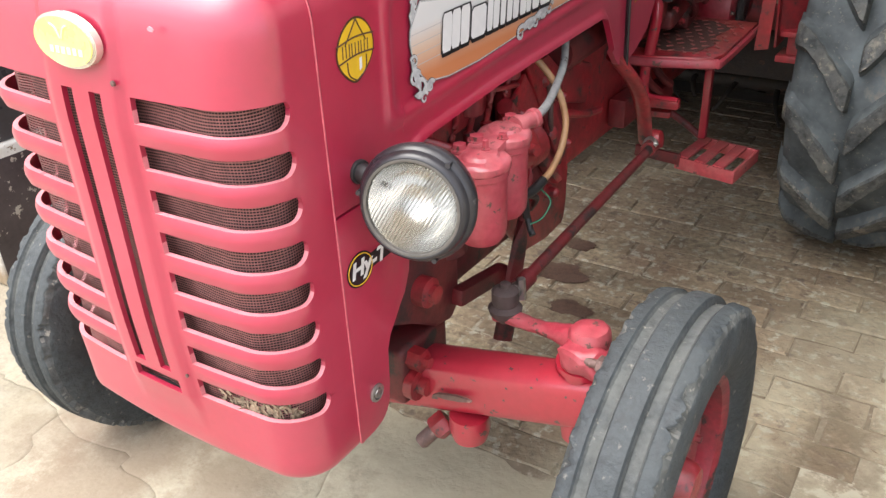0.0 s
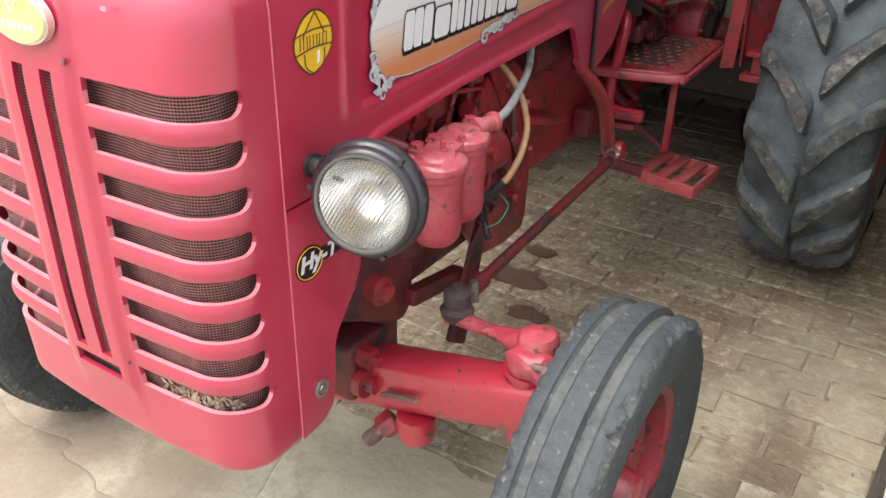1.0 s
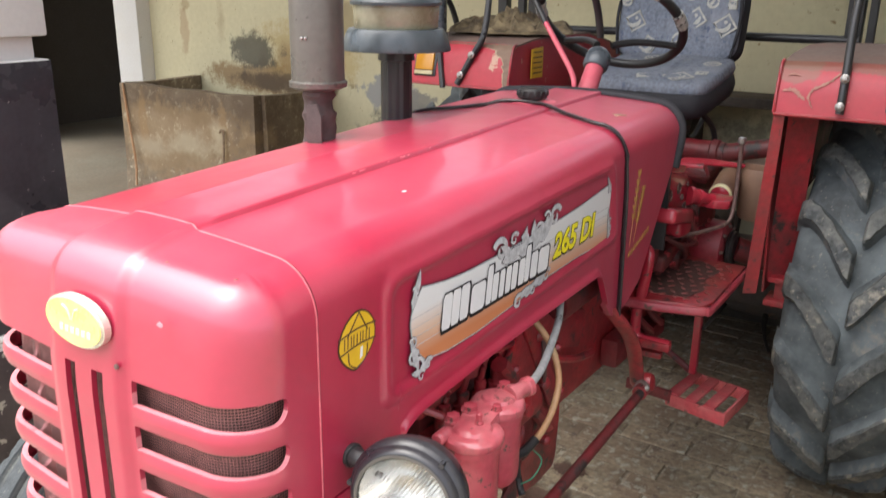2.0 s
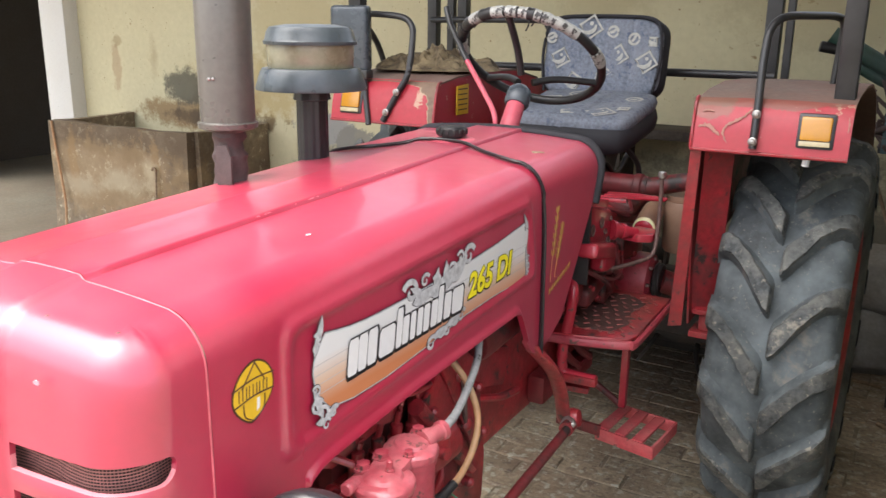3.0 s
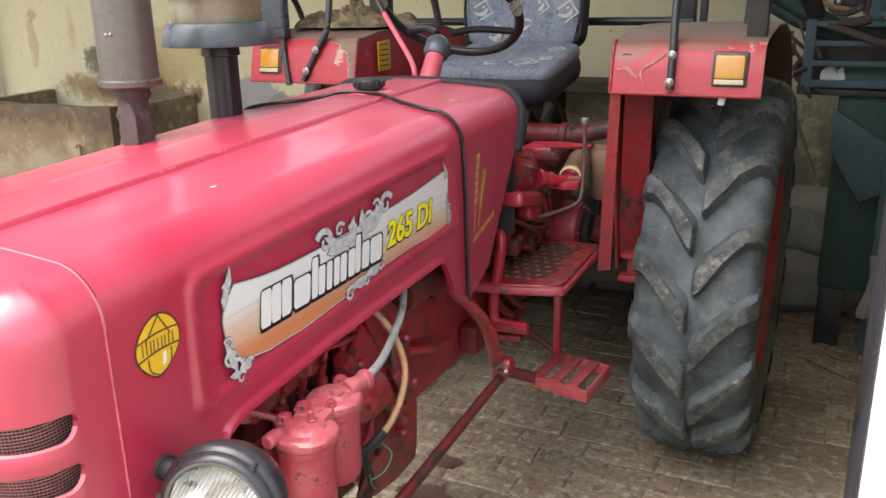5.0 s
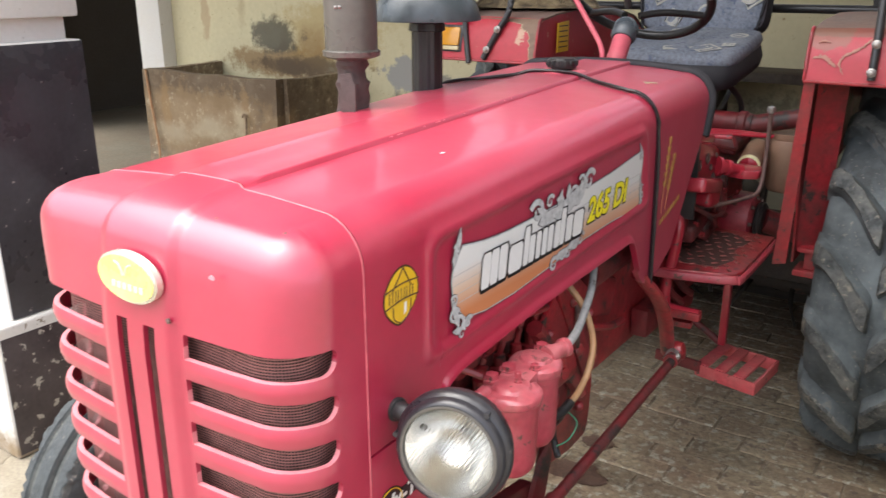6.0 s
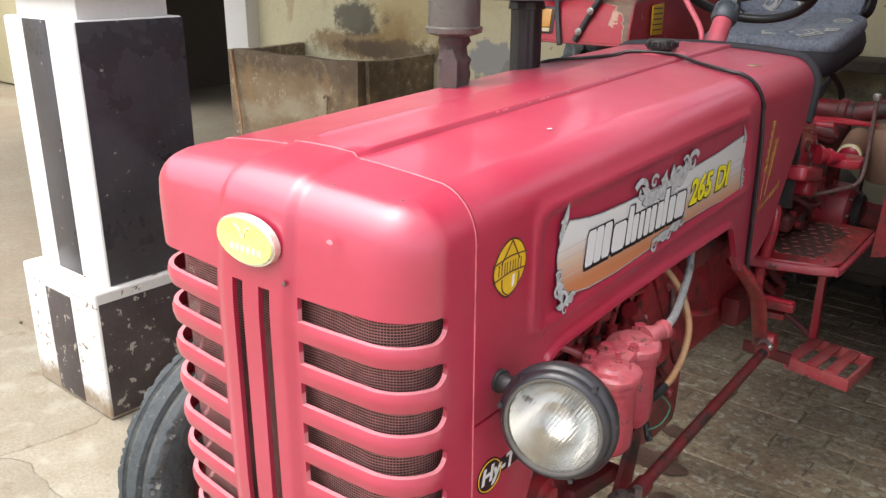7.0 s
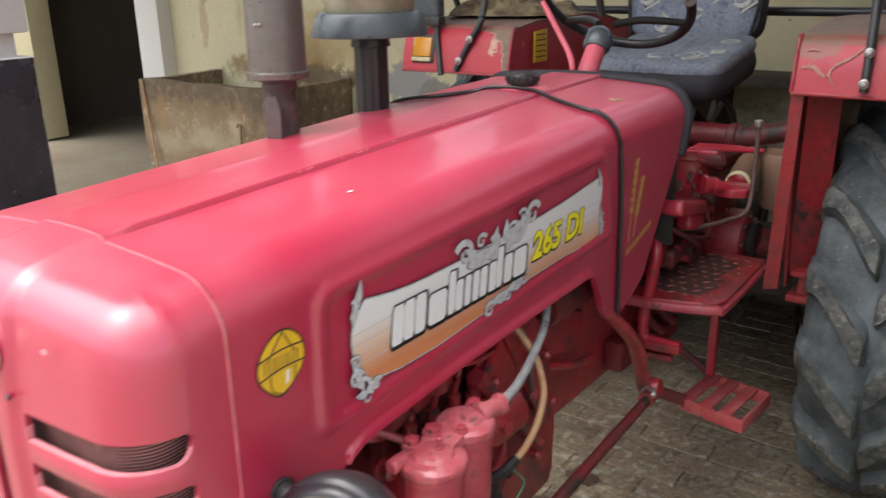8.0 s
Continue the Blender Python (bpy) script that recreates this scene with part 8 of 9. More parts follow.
part("shift_bracket", bm, M_RED_AXLE, gear)
bm = B()
for a_, b_, r_ in (((0.242, 1.76, 0.944), (0.24, 1.77, 0.89), 0.003), ((0.232, 1.69, 0.94), (0.25, 1.71, 0.86), 0.009), ((0.225, 1.64, 0.89), (0.26, 1.70, 0.83), 0.012)):
    cyl(bm, a_, b_, r_, seg=8)
part("selector_rods", bm, M_RED_DARK, gear, "dark selector rods")
fil_a, fil_b = Vector((0.275, 1.850, 0.953)), Vector((0.256, 2.03, 0.985))
bm = B()
lathe(bm, [(0.034, 0.012), (0.0355, 0.02), (0.036, 0.15), (0.032, 0.17), (0.0, 0.172)], fil_a, fil_b, 24, cap=False)
can = part("lift_cylinder", bm, M_BEIGE_CAN, gear, "dusty brown cylinder with a red cap")
bm = B()
lathe(bm, [(0.030, -0.001), (0.0350, 0.0), (0.0362, 0.006), (0.0355, 0.014), (0.031, 0.013)], fil_a, fil_b, 24, cap=False)
part("cylinder_ring", bm, M_BADGE_PALE, can, "pale ring")
bm = B()
lathe(bm, [(0.0, -0.004), (0.024, -0.003), (0.031, 0.002), (0.031, 0.014)], fil_a, fil_b, 24)
part("cylinder_cap", bm, M_RED_AXLE, can, "red end cap")
bm = B()
lathe(bm, [(0.060, 0.0), (0.078, 0.015), (0.086, 0.035), (0.088, 0.06), (0.088, 0.105), (0.083, 0.122), (0.070, 0.128), (0.055, 0.130)], (0.150, 2.000, 0.748), (1, 2.0, 0.744), 32)
part("axle_housing", bm, M_FLAKED, gear, "round red rear axle housing")
for k in range(8):
    a_ = k * math.tau / 8
    bolt(gear, (0.276, 2.0 + 0.073 * math.sin(a_), 0.746 + 0.073 * math.cos(a_)), (1, 2.0 + 0.073 * math.sin(a_), 0.746 + 0.073 * math.cos(a_)), 0.006, 0.010, M_BOLT, "housing_bolt")
bm = B()
lathe(bm, [(0.030, 0), (0.056, 0.002), (0.060, 0.008), (0.056, 0.013), (0.058, 0.020), (0.052, 0.026), (0.03, 0.028)], (0.283, 2.000, 0.748), (1, 2.0, 0.744), 28)
drum = part("brake_drum", bm, M_BLACK_PAINT, gear, "dark grooved brake drum")
bm = B()
cyl(bm, (0.305, 2.0, 0.748), (0.50, 2.10, 0.68), 0.040, seg=20)
part("drum_shaft", bm, M_RED_DARK, drum)
# plates, lugs and lines that crowd the gearbox flank
for c_, s_, r_ in (((0.200, 1.72, 0.88), (0.07, 0.16, 0.09), (-10, 0, 8)), ((0.190, 1.86, 0.90), (0.10, 0.14, 0.10), (0, 0, -6)), ((0.21, 1.56, 0.83), (0.06, 0.20, 0.05), (6, 0, 5)), ((0.20, 1.42, 0.86), (0.07, 0.10, 0.08), (0, 0, 10)), ((0.215, 1.66, 0.80), (0.05, 0.10, 0.06), (14, 0, 0)), ((0.17, 1.98, 1.00), (0.10, 0.16, 0.05), (0, 8, 0))):
    bm = B()
    box(bm, c_, s_, r_, 0.014, 3)
    lumps(bm, 0.004, 24)
    part("gearbox_lug", bm, M_RED_DARK, gear, "dark oily casting lug")
for y, z in ((1.66, 0.90), (1.74, 0.895), (1.82, 0.93), (1.88, 0.86), (1.50, 0.845), (1.62, 0.845), (1.44, 0.885), (1.56, 0.80)):
    bolt(gear, (0.235, y, z), (1, y - 0.1, z + 0.1), 0.008, 0.012, M_RED_OLD, "casting_bolt")
for pts, r in (([(0.236, 1.58, 0.86), (0.262, 1.63, 0.845), (0.258, 1.70, 0.85), (0.232, 1.78, 0.88)], 0.006), ([(0.20, 1.70, 1.04), (0.24, 1.76, 1.02), (0.235, 1.84, 1.01), (0.20, 1.92, 1.03)], 0.006), ([(0.23, 1.46, 0.91), (0.27, 1.52, 0.87), (0.26, 1.60, 0.82), (0.23, 1.66, 0.79)], 0.007)):
    bm = B()
    tube(bm, pts, r, seg=8)
    part("gearbox_line", bm, M_RED_DARK, gear)
bm = B()
tube(bm, [(0.352, 1.735, 1.150), (0.350, 1.745, 1.05), (0.350, 1.735, 0.955), (0.346, 1.715, 0.912), (0.325, 1.670, 0.900), (0.280, 1.585, 0.893), (0.240, 1.540, 0.889), (0.20, 1.50, 0.885)], 0.0062, seg=10)
lever = part("control_lever", bm, M_BOLT, tractor, "bent bare steel control lever")
bm = B()
lathe(bm, [(0.010, 0), (0.013, 0.008), (0.011, 0.018), (0.0, 0.021)], (0.352, 1.735, 1.142), (0.352, 1.73, 2), 12)
part("lever_tip", bm, M_STEEL, lever, "bright worn tip")
bm = B()
for k in range(3):
    tube(bm, [(0.17, 1.73 + 0.03 * k, 1.068), (0.25, 1.78 + 0.03 * k, 1.062), (0.335, 1.85 + 0.012 * k, 1.052)], 0.0045, seg=7)
linkage = part("linkage_rods", bm, M_RED_AXLE, tractor, "thin red linkage rods")
bm = B()
box(bm, (0.20, 1.745, 1.060), (0.09, 0.05, 0.012), (0, 0, 15), 0.004)
part("rod_plate", bm, M_RED_AXLE, linkage)
bm = B()
lathe(bm, [(0.030, 0), (0.035, 0.006), (0.035, 0.19), (0.041, 0.195), (0.041, 0.215), (0.035, 0.22), (0.033, 0.235)], (0.0, 2.00, 1.062), (0.235, 2.002, 1.060), 20)
cyl(bm, (0.23, 2.002, 1.058), (0.44, 2.03, 1.105), 0.030, seg=18)
part("lift_shaft", bm, M_RED_DARK, tractor, "dusty red lift shaft")
bm = B()
for y0 in (1.42, 1.50):
    tube(bm, [(0.17, y0, 0.72), (0.21, y0, 0.66), (0.23, y0 + 0.04, 0.62)], 0.012, seg=8)
box(bm, (0.20, 1.50, 0.60), (0.06, 0.16, 0.05), bevel=0.01)
box(bm, (0.19, 1.30, 0.62), (0.05, 0.12, 0.08), bevel=0.01)
part("pedal_linkage", bm, M_RED_DARK, tractor, "dark pedal linkage")


# ---- feeding trough ----
def trough():
    x0, x1, y0, y1, h, t = -4.50, -3.10, 3.14, 3.84, 0.868, 0.07
    tr = group_thing("feeding_trough", ((x0 + x1) / 2, (y0 + y1) / 2, 0), "weathered cement feeding trough against the cream wall", "trough")

    def slab(ax, ay, bx, by, name):
        bm = B()
        a, b = Vector((ax, ay, 0)), Vector((bx, by, 0))
        d = (b - a).normalized()
        nrm = Vector((d.y, -d.x, 0))

        def f(side):
            def g(u, v):
                p = a.lerp(b, u)
                z = v * (h + 0.018 * noise.noise((p.x * 2.3, p.y * 2.3, 1)) - 0.012 * math.sin(math.pi * u))
                wob = 0.010 * noise.noise((p.x * 3, p.y * 3, z * 3)) + 0.05 * (1 - v) ** 2 * 0.4
                q = p + nrm * (side * t / 2 + (wob if side > 0 else 0))
                return Vector((q.x, q.y, z))
            return g
        for s in (1, -1):
            sheet_from(bm, 24, 12, f(s))
        top1 = [v for v in bm.verts]
        bmesh.ops.recalc_face_normals(bm, faces=bm.faces)
        n = 25 * 13
        idx = lambda s, i, j: top1[s * n + i * 13 + j]
        for i in range(24):
            bm.faces.new((idx(0, i, 12), idx(0, i + 1, 12), idx(1, i + 1, 12), idx(1, i, 12)))
        for j in range(12):
            bm.faces.new((idx(0, 0, j), idx(0, 0, j + 1), idx(1, 0, j + 1), idx(1, 0, j)))
            bm.faces.new((idx(0, 24, j), idx(0, 24, j + 1), idx(1, 24, j + 1), idx(1, 24, j)))
        return part(name, bm, M_TROUGH, tr, "", angle=50)
    slab(x0, y0, x1, y0, "front_wall")
    slab(x1, y0 + 0.036, x1, y1, "end_wall")
    slab(x0, y1, x0, y0 + 0.036, "end_wall")
    bm = B()
    box(bm, ((x0 + x1) / 2, (y0 + y1) / 2 + 0.03, 0.30), (x1 - x0 - 0.1, y1 - y0 - 0.06, 0.60), bevel=0)
    part("trough_bed", bm, M_TROUGH, tr, "dark fodder-stained bed")
    bm = B()
    tube(bm, [(x0 + 0.06, y0 - 0.05, 0.86), (x0 + 0.10, y0 - 0.058, 0.60), (x0 + 0.16, y0 - 0.075, 0.30), (x0 + 0.18, y0 - 0.10, 0.12)], 0.009, seg=7)
    part("tether_rope", bm, M_HOSE_TAN, tr, "frayed tan tether rope")
    bm = B()
    tube(bm, [(-3.42, y0 - 0.055, 0.60), (-3.40, y0 - 0.062, 0.62), (-3.38, y0 - 0.06, 0.59), (-3.385, y0 - 0.07, 0.40)], 0.008, seg=7)
    part("wall_hook", bm, M_STICK, tr, "pale rope end on a hook")
    bm = B()
    rnd = random.Random(31)
    for k in range(26):
        p = Vector((rnd.uniform(-4.1, -3.2), y0 - rnd.uniform(0.08, 0.30), 0.0))
        s = rnd.uniform(0.02, 0.06)
        bmesh.ops.create_icosphere(bm, subdivisions=1, radius=s, matrix=pose(p.x, p.y, s * 0.35, rnd.uniform(0, 90), 0, rnd.uniform(0, 180)) @ Matrix.Diagonal((1.4, 1, 0.6, 1)))
    ob = part("rubble", bm, M_TROUGH, None)
    tagged(ob, "crumbled cement rubble at the foot of the trough", "rubble", kind="stuff")


trough()


# ---- cloth heap on the far fender ----

def tiller():
    """An added rotary tiller that fills the black shade behind the tractor: hood, side plates, rotor with curved
    blades, top bar and mast.
    """
    th = group_thing("added_shade_tiller", (0.0, 2.95, 0.0), "dark tiller shape added to stand for the black shade behind the tractor", "tiller")
    bm = B()
    sheet_from(bm, 10, 14, lambda u, v: Vector((-0.60 + 1.18 * u, 2.95 - 0.30 * math.cos(radians(18 + 150 * v)), 0.24 + 0.27 * math.sin(radians(18 + 150 * v)))))
    solid(bm, 0.005)
    part("hood", bm, M_TILLER, th, "curved dark steel hood")
    bm = B()
    sheet_from(bm, 8, 4, lambda u, v: Vector((-0.60 + 1.18 * u, 3.245 + 0.05 * v, 0.29 - 0.285 * v)))
    solid(bm, 0.005)
    part("levelling_board", bm, M_TILLER, th, "dark hinged rear board")
    for x in (-0.605, 0.585):
        bm = B()
        prism(bm, [(x, 2.95 + 0.31 * math.cos(radians(a)), 0.24 + 0.28 * math.sin(radians(a))) for a in range(0, 181, 15)] + [(x, 2.66, 0.0), (x, 3.16, 0.0)], 0.004, (0.010, 0, 0))
        part("side_plate", bm, M_TILLER, th)
    bm = B()
    cyl(bm, (-0.60, 2.95, 0.21), (0.58, 2.95, 0.21), 0.036, seg=16)
    part("rotor_shaft", bm, M_TILLER, th)
    for k in range(18):
        bm = B()
        x, a = -0.53 + 0.06 * k, k * 2.2
        tube(bm, [(x + 0.05 * t * t * (1 if k % 2 else -1), 2.95 + (0.03 + 0.165 * t) * math.cos(a + 0.5 * t), 0.21 + (0.03 + 0.165 * t) * math.sin(a + 0.5 * t)) for t in (0, 0.35, 0.7, 1.0)], 0.012, seg=6, steps=2, flat=0.4)
        part("blade", bm, M_TILLER, th)
    bm = B()
    box(bm, (-0.01, 2.80, 0.535), (1.16, 0.07, 0.07), bevel=0.006)
    part("top_bar", bm, M_TILLER, th)
    for x in (-0.12, 0.10):
        bm = B()
        box(bm, (x, 2.86, 0.70), (0.014, 0.05, 0.34), (-14, 0, 0), 0.003)
        part("mast", bm, M_TILLER, th)
    bm = B()
    lathe(bm, [(0.03, 0), (0.03, 0.05), (0.085, 0.07), (0.095, 0.12), (0.095, 0.24), (0.07, 0.27), (0.0, 0.275)], (-0.01, 2.70, 0.575), (-0.01, 3.4, 0.575), 18)
    part("gear_case", bm, M_TILLER, th)


# Near-black steel, so the added shape reads as deep shade.
M_TILLER = material("shade_dark_steel", (0.030, 0.026, 0.024), 0.7, grain=0.3, bump=0.4, dust=(0.065, 0.050, 0.038), dust_amount=0.8, dust_scale=7, spots=(0.09, 0.05, 0.035), spot_scale=22, spot_size=0.6, spot_soft=0.05)
tiller()


def cloth():
    bm = B()

    def f(u, v):
        a, r = u * math.tau, v
        x = -0.56 + 0.25 * r * math.cos(a) * (1 + 0.25 * noise.noise((math.cos(a) * 2, math.sin(a) * 2, 4)))
        y = 1.96 + 0.19 * r * math.sin(a)
        fold = math.exp(-(noise.noise((x * 8 + 2, y * 8, 2)) * 5) ** 2)
        fine = math.exp(-(noise.noise((x * 19, y * 19, 5)) * 4) ** 2)
        peak = math.exp(-((x + 0.545) / 0.05) ** 2 - ((y - 1.95) / 0.09) ** 2)
        rip = math.exp(-(noise.noise((x * 34, y * 34, 12)) * 4) ** 2)
        h = (1 - r ** 2) * 0.012 + 0.030 * peak + 0.62 * (0.040 * fold * (0.6 + noise.noise((x * 5, y * 5, 7))) + 0.034 * fine + 0.014 * rip) * (1 - r ** 6)
        if r > 0.98:
            h = -0.002
        return Vector((x + 0.04 * noise.noise((x * 14, y * 14, 8)), y + 0.03 * noise.noise((x * 14, y * 14, 18)), 1.417 + h))
    sheet_from(bm, 150, 60, f)
    bmesh.ops.remove_doubles(bm, verts=bm.verts, dist=0.0005)
    tagged(part("crumpled_cloth", bm, M_CLOTH, None, angle=25), "crumpled brown cloth heap lying on the far fender", "cloth")


cloth()


# ---- green machine in the far corner ----
def machine():
    mc = group_thing("chaff_machine", (1.45, 3.25, 0), "dusty green and teal farm machine in the dark porch corner", "machine")

    def bar(name, c, s, mat, rot=(0, 0, 0), bev=0.004, label=""):
        bm = B()
        box(bm, c, s, rot, bev)
        return part(name, bm, mat, mc, label)
    # main teal post and frame
    bar("frame_post", (1.235, 3.08, 0.98), (0.085, 0.075, 1.96), M_TEAL, label="teal painted frame post")
    bar("frame_post", (1.85, 3.08, 0.98), (0.085, 0.075, 1.96), M_TEAL)
    bar("frame_post", (1.235, 3.62, 0.98), (0.07, 0.07, 1.96), M_TEAL)
    bar("frame_post", (1.85, 3.62, 0.98), (0.07, 0.07, 1.96), M_TEAL)
    for z in (0.62, 1.72):
        bar("frame_rail", (1.54, 3.08, z), (0.53, 0.05, 0.06), M_TEAL)
        bar("frame_rail", (1.235, 3.35, z), (0.05, 0.46, 0.06), M_TEAL)
    # the slatted guard
    bar("guard_upright", (0.872, 3.10, 1.235), (0.040, 0.030, 0.30), M_TEAL)
    for k, z in enumerate((1.365, 1.290, 1.212, 1.132)):
        bar("guard_slat", (1.035, 3.095, z), (0.30, 0.018, 0.022 if k < 3 else 0.03), M_TEAL, label="teal guard slat")
    bar("guard_foot", (1.02, 3.13, 1.095), (0.36, 0.04, 0.024), M_BLACK_PAINT)
    bar("guard_back", (1.04, 3.24, 1.235), (0.34, 0.02, 0.28), M_BLACK_PAINT, label="dark sheet behind the guard")
    # green feed pipes
    bm = B()
    tube(bm, [(0.62, 3.10, 1.545), (0.80, 3.12, 1.44), (1.00, 3.16, 1.33)], 0.034, seg=14)
    part("feed_arm", bm, M_GREEN, mc, "dark green sloping feed arm")
    bm = B()
    tube(bm, [(0.66, 3.14, 1.47), (0.82, 3.16, 1.375), (1.00, 3.2, 1.30)], 0.030, seg=12)
    part("feed_arm", bm, M_GREEN, mc)
    bm = B()
    cyl(bm, (0.58, 3.08, 1.50), (0.66, 3.10, 1.485), 0.022, seg=12, bevel=0.004)
    part("handle_end", bm, M_BLACK, mc, "black handle end")
    bm = B()
    cyl(bm, (0.845, 3.05, 1.50), (0.885, 3.10, 1.40), 0.036, seg=14, bevel=0.01)
    part("handle_end", bm, M_BLACK, mc, "black handle end")
    bm = B()
    prism(bm, [(x - 0.045, 3.10, z - 0.02) for x, z in ((0.985, 1.46), (1.00, 1.445), (1.10, 1.45), (1.115, 1.47), (1.115, 1.585), (1.095, 1.615), (1.01, 1.615), (0.99, 1.59))], 0.010, (0, 0.13, 0))
    lathe(bm, [(0.040, 0), (0.040, 0.012), (0.030, 0.016), (0.012, 0.017), (0.012, 0.03), (0.0, 0.03)], (1.005, 3.095, 1.525), (1.005, 2.0, 1.525), 22)
    case = part("gear_case", bm, M_BLACK_DUSTY, mc, "dark grimy gear case")
    for x, z in ((1.078, 1.568), (1.062, 1.535), (1.005, 1.59), (1.005, 1.47)):
        bm = B()
        lathe(bm, [(0.010, 0), (0.010, 0.006), (0.007, 0.008), (0.007, 0.014), (0.0, 0.015)], (x - 0.045, 3.092, z - 0.02), (x - 0.045, 2.0, z - 0.02), 6)
        part("case_bolt", bm, M_STEEL, case, "bare steel bolt")
    for pts, r in (([(0.93, 3.10, 1.43), (0.98, 3.09, 1.405), (1.05, 3.10, 1.43)], 0.014), ([(1.06, 3.11, 1.40), (1.07, 3.11, 1.50), (1.05, 3.10, 1.60)], 0.012), ([(0.97, 3.08, 1.38), (1.02, 3.08, 1.37), (1.08, 3.09, 1.385)], 0.020), ([(0.99, 3.08, 1.60), (0.985, 3.07, 1.53), (1.0, 3.07, 1.50)], 0.006)):
        bm = B()
        tube(bm, pts, r, seg=8)
        part("machine_rod", bm, M_RUST, mc, "grimy rod")
    bar("frame_upright", (1.098, 3.13, 1.66), (0.062, 0.05, 0.60), M_TEAL)
    bar("ledge", (1.19, 3.04, 1.412), (0.16, 0.10, 0.018), M_TEAL, (0, -4, 0))
    bm = B()
    tube(bm, [(0.90, 3.09, 1.60), (0.885, 3.09, 1.50), (0.92, 3.09, 1.44), (1.00, 3.09, 1.42)], 0.010, seg=8)
    part("belt", bm, M_STICK, mc, "worn drive belt")
    bm = B()
    tube(bm, [(0.93, 3.06, 1.36), (1.02, 3.05, 1.335), (1.11, 3.04, 1.30), (1.15, 3.03, 1.295)], 0.014, seg=8)
    lathe(bm, [(0.02, 0), (0.026, 0.01), (0.02, 0.03)], (1.15, 3.03, 1.295), (1.2, 2.9, 1.29), 12)
    part("link_arm", bm, M_RUST, mc, "rusty link arm")
    for x in (0.955, 1.012):
        bm = B()
        lathe(bm, [(0.0, -0.004), (0.030, 0.0), (0.036, 0.012), (0.036, 0.07), (0.0, 0.072)], (x, 3.145, 1.153), (x, 3.4, 1.153), 24)
        part("round_tin", bm, M_ST_WHITE, mc, "pale round tin behind the slats")
    bm = B()
    prism(bm, [(x, 3.06, z) for x, z in ((0.985, 1.04), (1.20, 0.90), (1.20, 0.70), (1.12, 0.66), (0.995, 0.86))], 0.004, (0, 0.02, 0))
    part("chute_plate", bm, M_TEAL, mc, "dull steel chute plate")
    bar("body_panel", (1.10, 3.35, 0.72), (0.20, 0.42, 0.95), M_GREEN, bev=0.02, label="dark green body panel")
    bar("body_panel", (1.54, 3.35, 1.15), (0.56, 0.44, 1.02), M_GREEN, bev=0.02)
    bar("body_foot", (1.06, 3.25, 0.13), (0.10, 0.3, 0.26), M_BLACK_PAINT)
    rnd = random.Random(17)
    bm = B()
    for k in range(16):
        p = Vector((0.83 + rnd.uniform(-0.03, 0.05), 3.08 + rnd.uniform(-0.02, 0.04), 1.10 + rnd.uniform(0, 0.26)))
        tube(bm, [p, p + Vector((rnd.uniform(-0.04, 0.04), rnd.uniform(-0.02, 0.02), rnd.uniform(-0.05, 0.05))), p + Vector((rnd.uniform(-0.06, 0.06), 0, rnd.uniform(-0.09, 0.03)))], rnd.uniform(0.005, 0.012), seg=6)
    part("hanging_scrap", bm, M_RUST, mc, "dusty scraps and wires hanging at the guard")["kind"] = "stuff"


machine()


def hanging_cloth():
    bm = B()

    def f(u, v):
        x = 1.185 + 0.055 * u + 0.012 * math.sin(v * 5)
        return Vector((x, 2.985 + 0.012 * math.sin(u * 9 + v * 2), 0.46 - 0.27 * v + 0.02 * u))
    sheet_from(bm, 12, 14, f)
    solid(bm, 0.012)
    ob = part("hanging_sack", bm, M_SACK, None, angle=60)
    tagged(ob, "grey sacking strip hung on the machine frame", "sack")


hanging_cloth()


def sack(cx, cy, cz, w, d, h, rot, seed, label):
    bm = B()
    bmesh.ops.create_icosphere(bm, subdivisions=4, radius=1.0)
    for v in bm.verts:
        p = v.co.copy()
        q = Vector([math.copysign(abs(c) ** 0.62, c) for c in p])
        k = 1 + 0.10 * noise.noise(p * 2.1 + Vector((seed, 0, 0))) + 0.05 * noise.noise(p * 6 + Vector((seed, 3, 0)))
        v.co = Vector((q.x * w / 2 * k, q.y * d / 2 * k, max(q.z * h / 2 * k, -h / 2 * 0.86)))
    bmesh.ops.transform(bm, matrix=pose(cx, cy, cz + h / 2 * 0.86, 0, 0, rot), verts=bm.verts)
    tagged(part("grain_sack", bm, M_SACK, None, angle=80), label, "sack", "sacks in the corner")


sack(0.93, 3.60, 0.0, 0.52, 0.38, 0.36, 8, 1, "slumped grey woven sack on the floor against the wall")
sack(0.98, 3.58, 0.30, 0.46, 0.36, 0.30, -6, 5, "slumped grey woven sack lying on another sack")
sack(0.45, 3.62, 0.0, 0.50, 0.36, 0.40, 4, 9, "dusty grey woven sack behind the wheel")

bm = B()
tube(bm, [(0.70, 3.50, 1.28), (0.80, 3.55, 0.98), (0.93, 3.60, 0.64)], 0.009, seg=8)
tagged(part("leaning_stick", bm, M_STICK, None), "thin dark stick leaning among the sacks", "stick")
for pts, r in (([(1.00, 2.90, 0.012), (1.08, 2.83, 0.014), (1.17, 2.76, 0.012)], 0.012), ([(1.05, 3.02, 0.008), (1.12, 2.95, 0.01), (1.16, 2.94, 0.008)], 0.007), ([(0.70, 3.30, 0.008), (0.85, 3.33, 0.01), (0.99, 3.31, 0.008)], 0.008)):
    bm = B()
    tube(bm, pts, r, seg=7)
    tagged(part("loose_stick", bm, M_STICK, None), "short dry stick lying on the brick floor", "stick", "sticks on the floor")
bm = B()
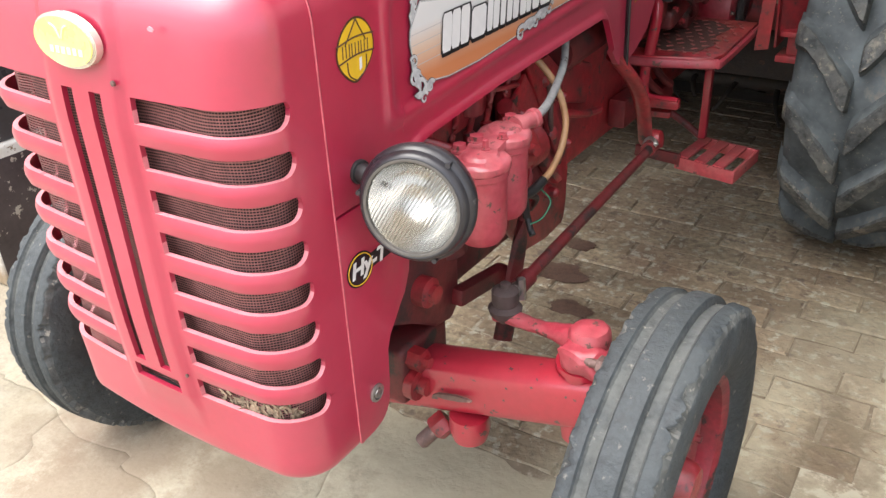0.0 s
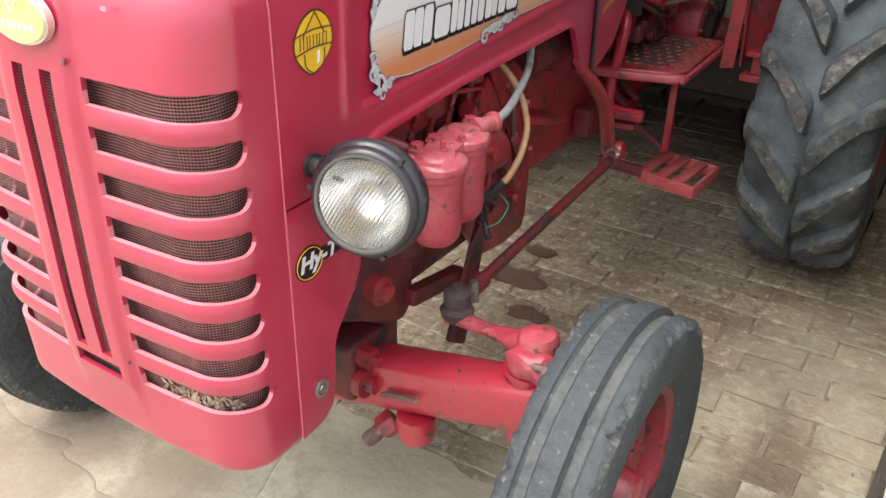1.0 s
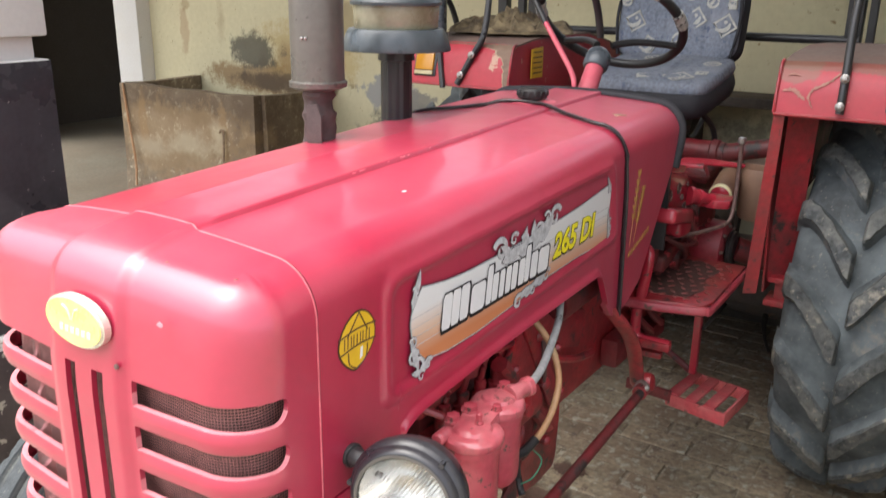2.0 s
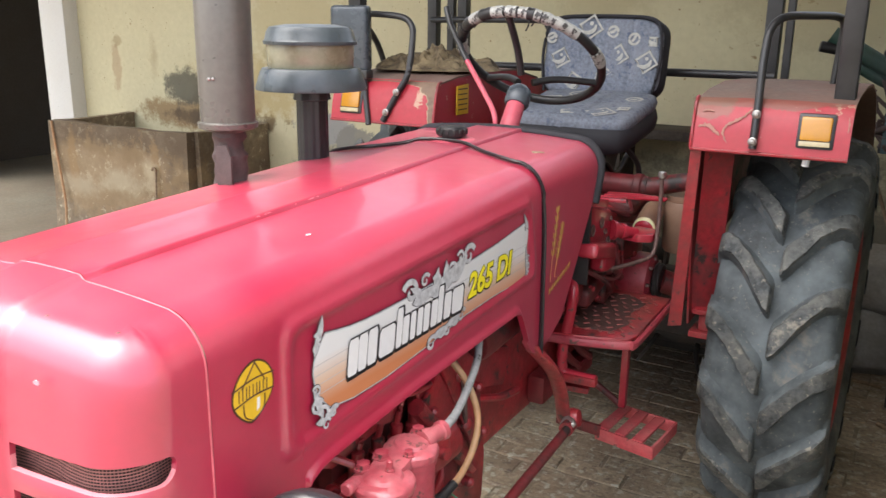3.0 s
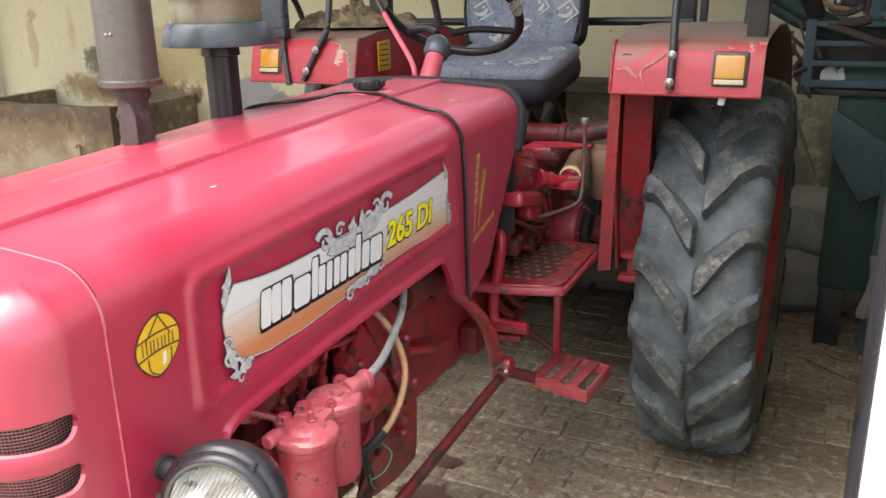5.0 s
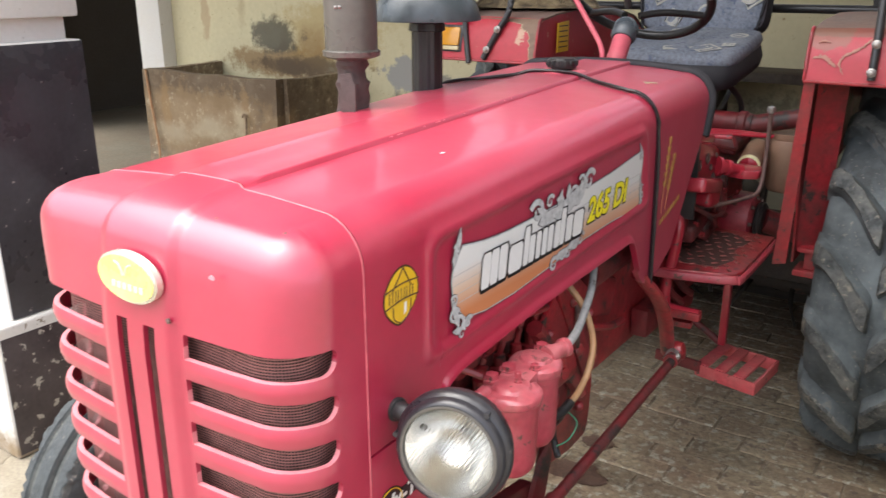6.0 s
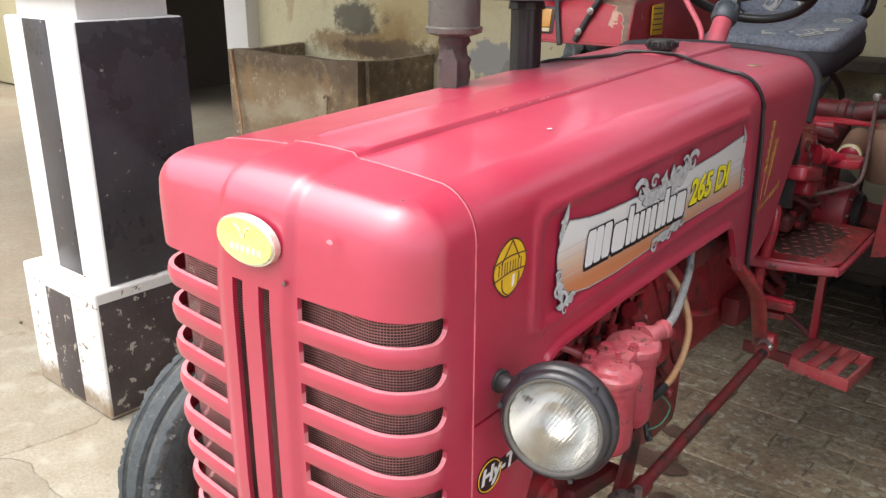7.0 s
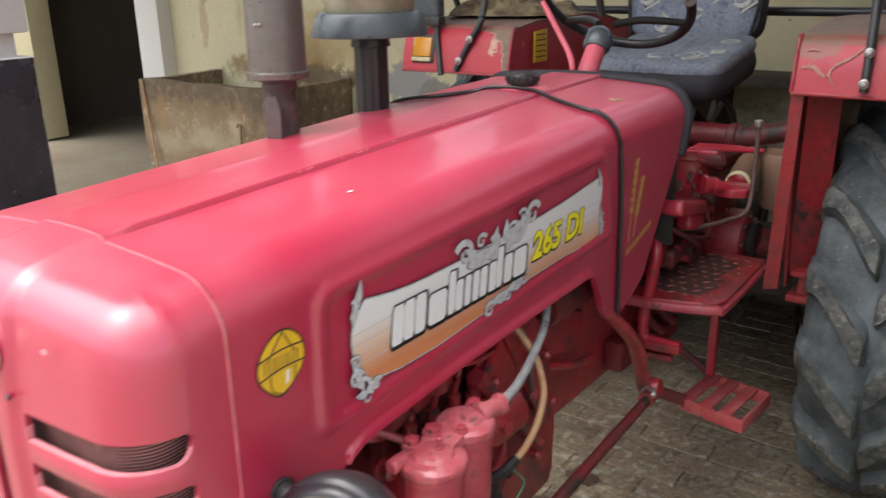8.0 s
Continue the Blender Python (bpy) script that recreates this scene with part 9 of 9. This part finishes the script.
rnd = random.Random(77)
for k in range(160):
    x, y = rnd.uniform(0.75, 1.45), rnd.uniform(2.6, 3.5)
    if k % 4 == 0:
        x, y = rnd.uniform(-0.4, 1.4), rnd.uniform(0.2, 2.6)
    a, s = rnd.uniform(0, 6.3), rnd.uniform(0.004, 0.014)
    z = 0.004 + rnd.uniform(0, 0.003)
    d = Vector((math.cos(a), math.sin(a), 0.2)) * s * rnd.uniform(1, 2.2)
    e = Vector((-math.sin(a), math.cos(a), 0.1)) * s * 0.4
    c = Vector((x, y, z + 0.002))
    bm.faces.new([bm.verts.new(p) for p in (c - d, c + e, c + d, c - e)])
tagged(part("straw_litter", bm, M_CHAFF, None), "scattered straw and chaff litter on the floor", "litter", kind="stuff")

# ledge and low dark cupboard by the back wall
bm = B()
box(bm, (-0.05, 3.70, 1.03), (0.90, 0.28, 0.05), bevel=0.006)
ledge = tagged(part("wall_ledge", bm, M_WOODBEAM, None), "dark wooden ledge along the cream wall behind the tractor", "ledge")
for x in (-0.42, 0.34):
    bm = B()
    box(bm, (x, 3.70, 0.505), (0.08, 0.26, 1.01), bevel=0.006)
    part("support", bm, M_WOODBEAM, ledge, "dark timber support")

# canister behind the footplate
bm = B()
lathe(bm, [(0.055, 0), (0.062, 0.01), (0.064, 0.15), (0.058, 0.17), (0.060, 0.175), (0.060, 0.19), (0.0, 0.192)], (0.345, 2.06, 0.845), None, 24)
tagged(part("oil_can", bm, M_BEIGE_CAN, tractor), "")

# oil stains on the bricks
bm = B()
for cx, cy, r, s in ((-0.04, 1.56, 0.045, 1), (-0.03, 1.36, 0.075, 4), (0.10, 1.18, 0.05, 9)):
    pts = []
    for t in np.linspace(0, math.tau, 60, endpoint=False):
        k = 1 + 0.35 * noise.noise((math.cos(t) * 1.6, math.sin(t) * 1.6, s)) + 0.16 * noise.noise((math.cos(t) * 6, math.sin(t) * 6, s))
        pts.append((cx + 1.25 * r * k * math.cos(t), cy + 0.85 * r * k * math.sin(t), 0.0060))
    prism(bm, pts, 0, (0, 0, 0.0008))
tagged(part("oil_stain", bm, M_OIL, None), "dark oil stains soaked into the brick floor", "stain", kind="stuff")


# ---- paving bricks ----
def brick_mesh(name, seed):
    rnd_ = random.Random(seed)
    bm = B()
    hx, hy = 0.1174, 0.0500
    us = (-1.0, -0.55 + rnd_.uniform(-0.1, 0.1), -0.05 + rnd_.uniform(-0.15, 0.15), 0.5 + rnd_.uniform(-0.1, 0.1), 1.0)
    ring = [(u * hx, -hy) for u in us] + [(u * hx, hy) for u in us[::-1]]
    lo = [bm.verts.new((x, y, -0.03)) for x, y in ring]
    mid = [bm.verts.new((x + rnd_.uniform(-0.003, 0.003), y + rnd_.uniform(-0.0045, 0.0045), 0.0 + rnd_.uniform(-0.0012, 0.0005))) for x, y in ring]
    top = [bm.verts.new((x * 0.970 + rnd_.uniform(-0.005, 0.005), y * 0.94 + rnd_.uniform(-0.0055, 0.0045), 0.0030 + rnd_.uniform(-0.0008, 0.0008))) for x, y in ring]
    k = len(ring)
    for a, b in ((lo, mid), (mid, top)):
        for i in range(k):
            bm.faces.new((a[i], a[(i + 1) % k], b[(i + 1) % k], b[i]))
    bm.faces.new(top)
    bmesh.ops.recalc_face_normals(bm, faces=bm.faces)
    for f in bm.faces:
        f.smooth = False
    me = bpy.data.meshes.new(name)
    bm.to_mesh(me)
    bm.free()
    return me


def pave():
    kinds = [brick_mesh("brick", s) for s in range(14)]
    for me in kinds:
        me.materials.append(M_BRICK)
    rnd_ = random.Random(12)
    near, far = [], []
    row = 0
    y = 0.58
    while y < BACK_Y - 0.06:
        x = PORCH_X0 + 0.21 + (0.09 if row % 2 else 0) + rnd_.uniform(-0.02, 0.02)
        while x < PORCH_X1 - 0.13:
            pl = (-2.10 < x < -1.45 or 0.97 < x < 1.72) and y < 0.96
            if not pl:
                place = (x + rnd_.uniform(-0.004, 0.004), y + rnd_.uniform(-0.004, 0.004), rnd_.uniform(-0.0020, 0.0018), rnd_.uniform(-0.8, 0.8), rnd_.uniform(-0.5, 0.5), rnd_.uniform(-1.0, 1.0) + (180 if rnd_.random() < 0.5 else 0), rnd_.randrange(14))
                (near if -0.15 < x < 1.40 and y < 3.05 else far).append(place)
            x += 0.2405
        y += 0.105
        row += 1
    near.sort(key=lambda p: (p[0] - 0.6) ** 2 + (p[1] - 1.4) ** 2)
    far += near[300:]
    for px, py, pz, ax, ay, az, kd in near[:300]:
        ob = new("brick", kinds[kd])
        ob.parent = floor
        ob.matrix_basis = Matrix.Translation(-ORIGIN[floor.name]) @ pose(px, py, pz, ax, ay, az)
    verts, faces = [], []
    for px, py, pz, ax, ay, az, kd in far:
        m = pose(px, py, pz, ax, ay, az)
        base = len(verts)
        verts += [tuple(m @ v.co - ORIGIN[floor.name]) for v in kinds[kd].vertices]
        faces += [tuple(base + i for i in p.vertices) for p in kinds[kd].polygons]
    me = bpy.data.meshes.new("far_bricks")
    me.from_pydata(verts, [], faces)
    me.materials.append(M_BRICK_I)
    ob = new("far_bricks", me)
    ob.parent = floor
    tagged(ob, "worn paving bricks", kind="stuff")


pave()
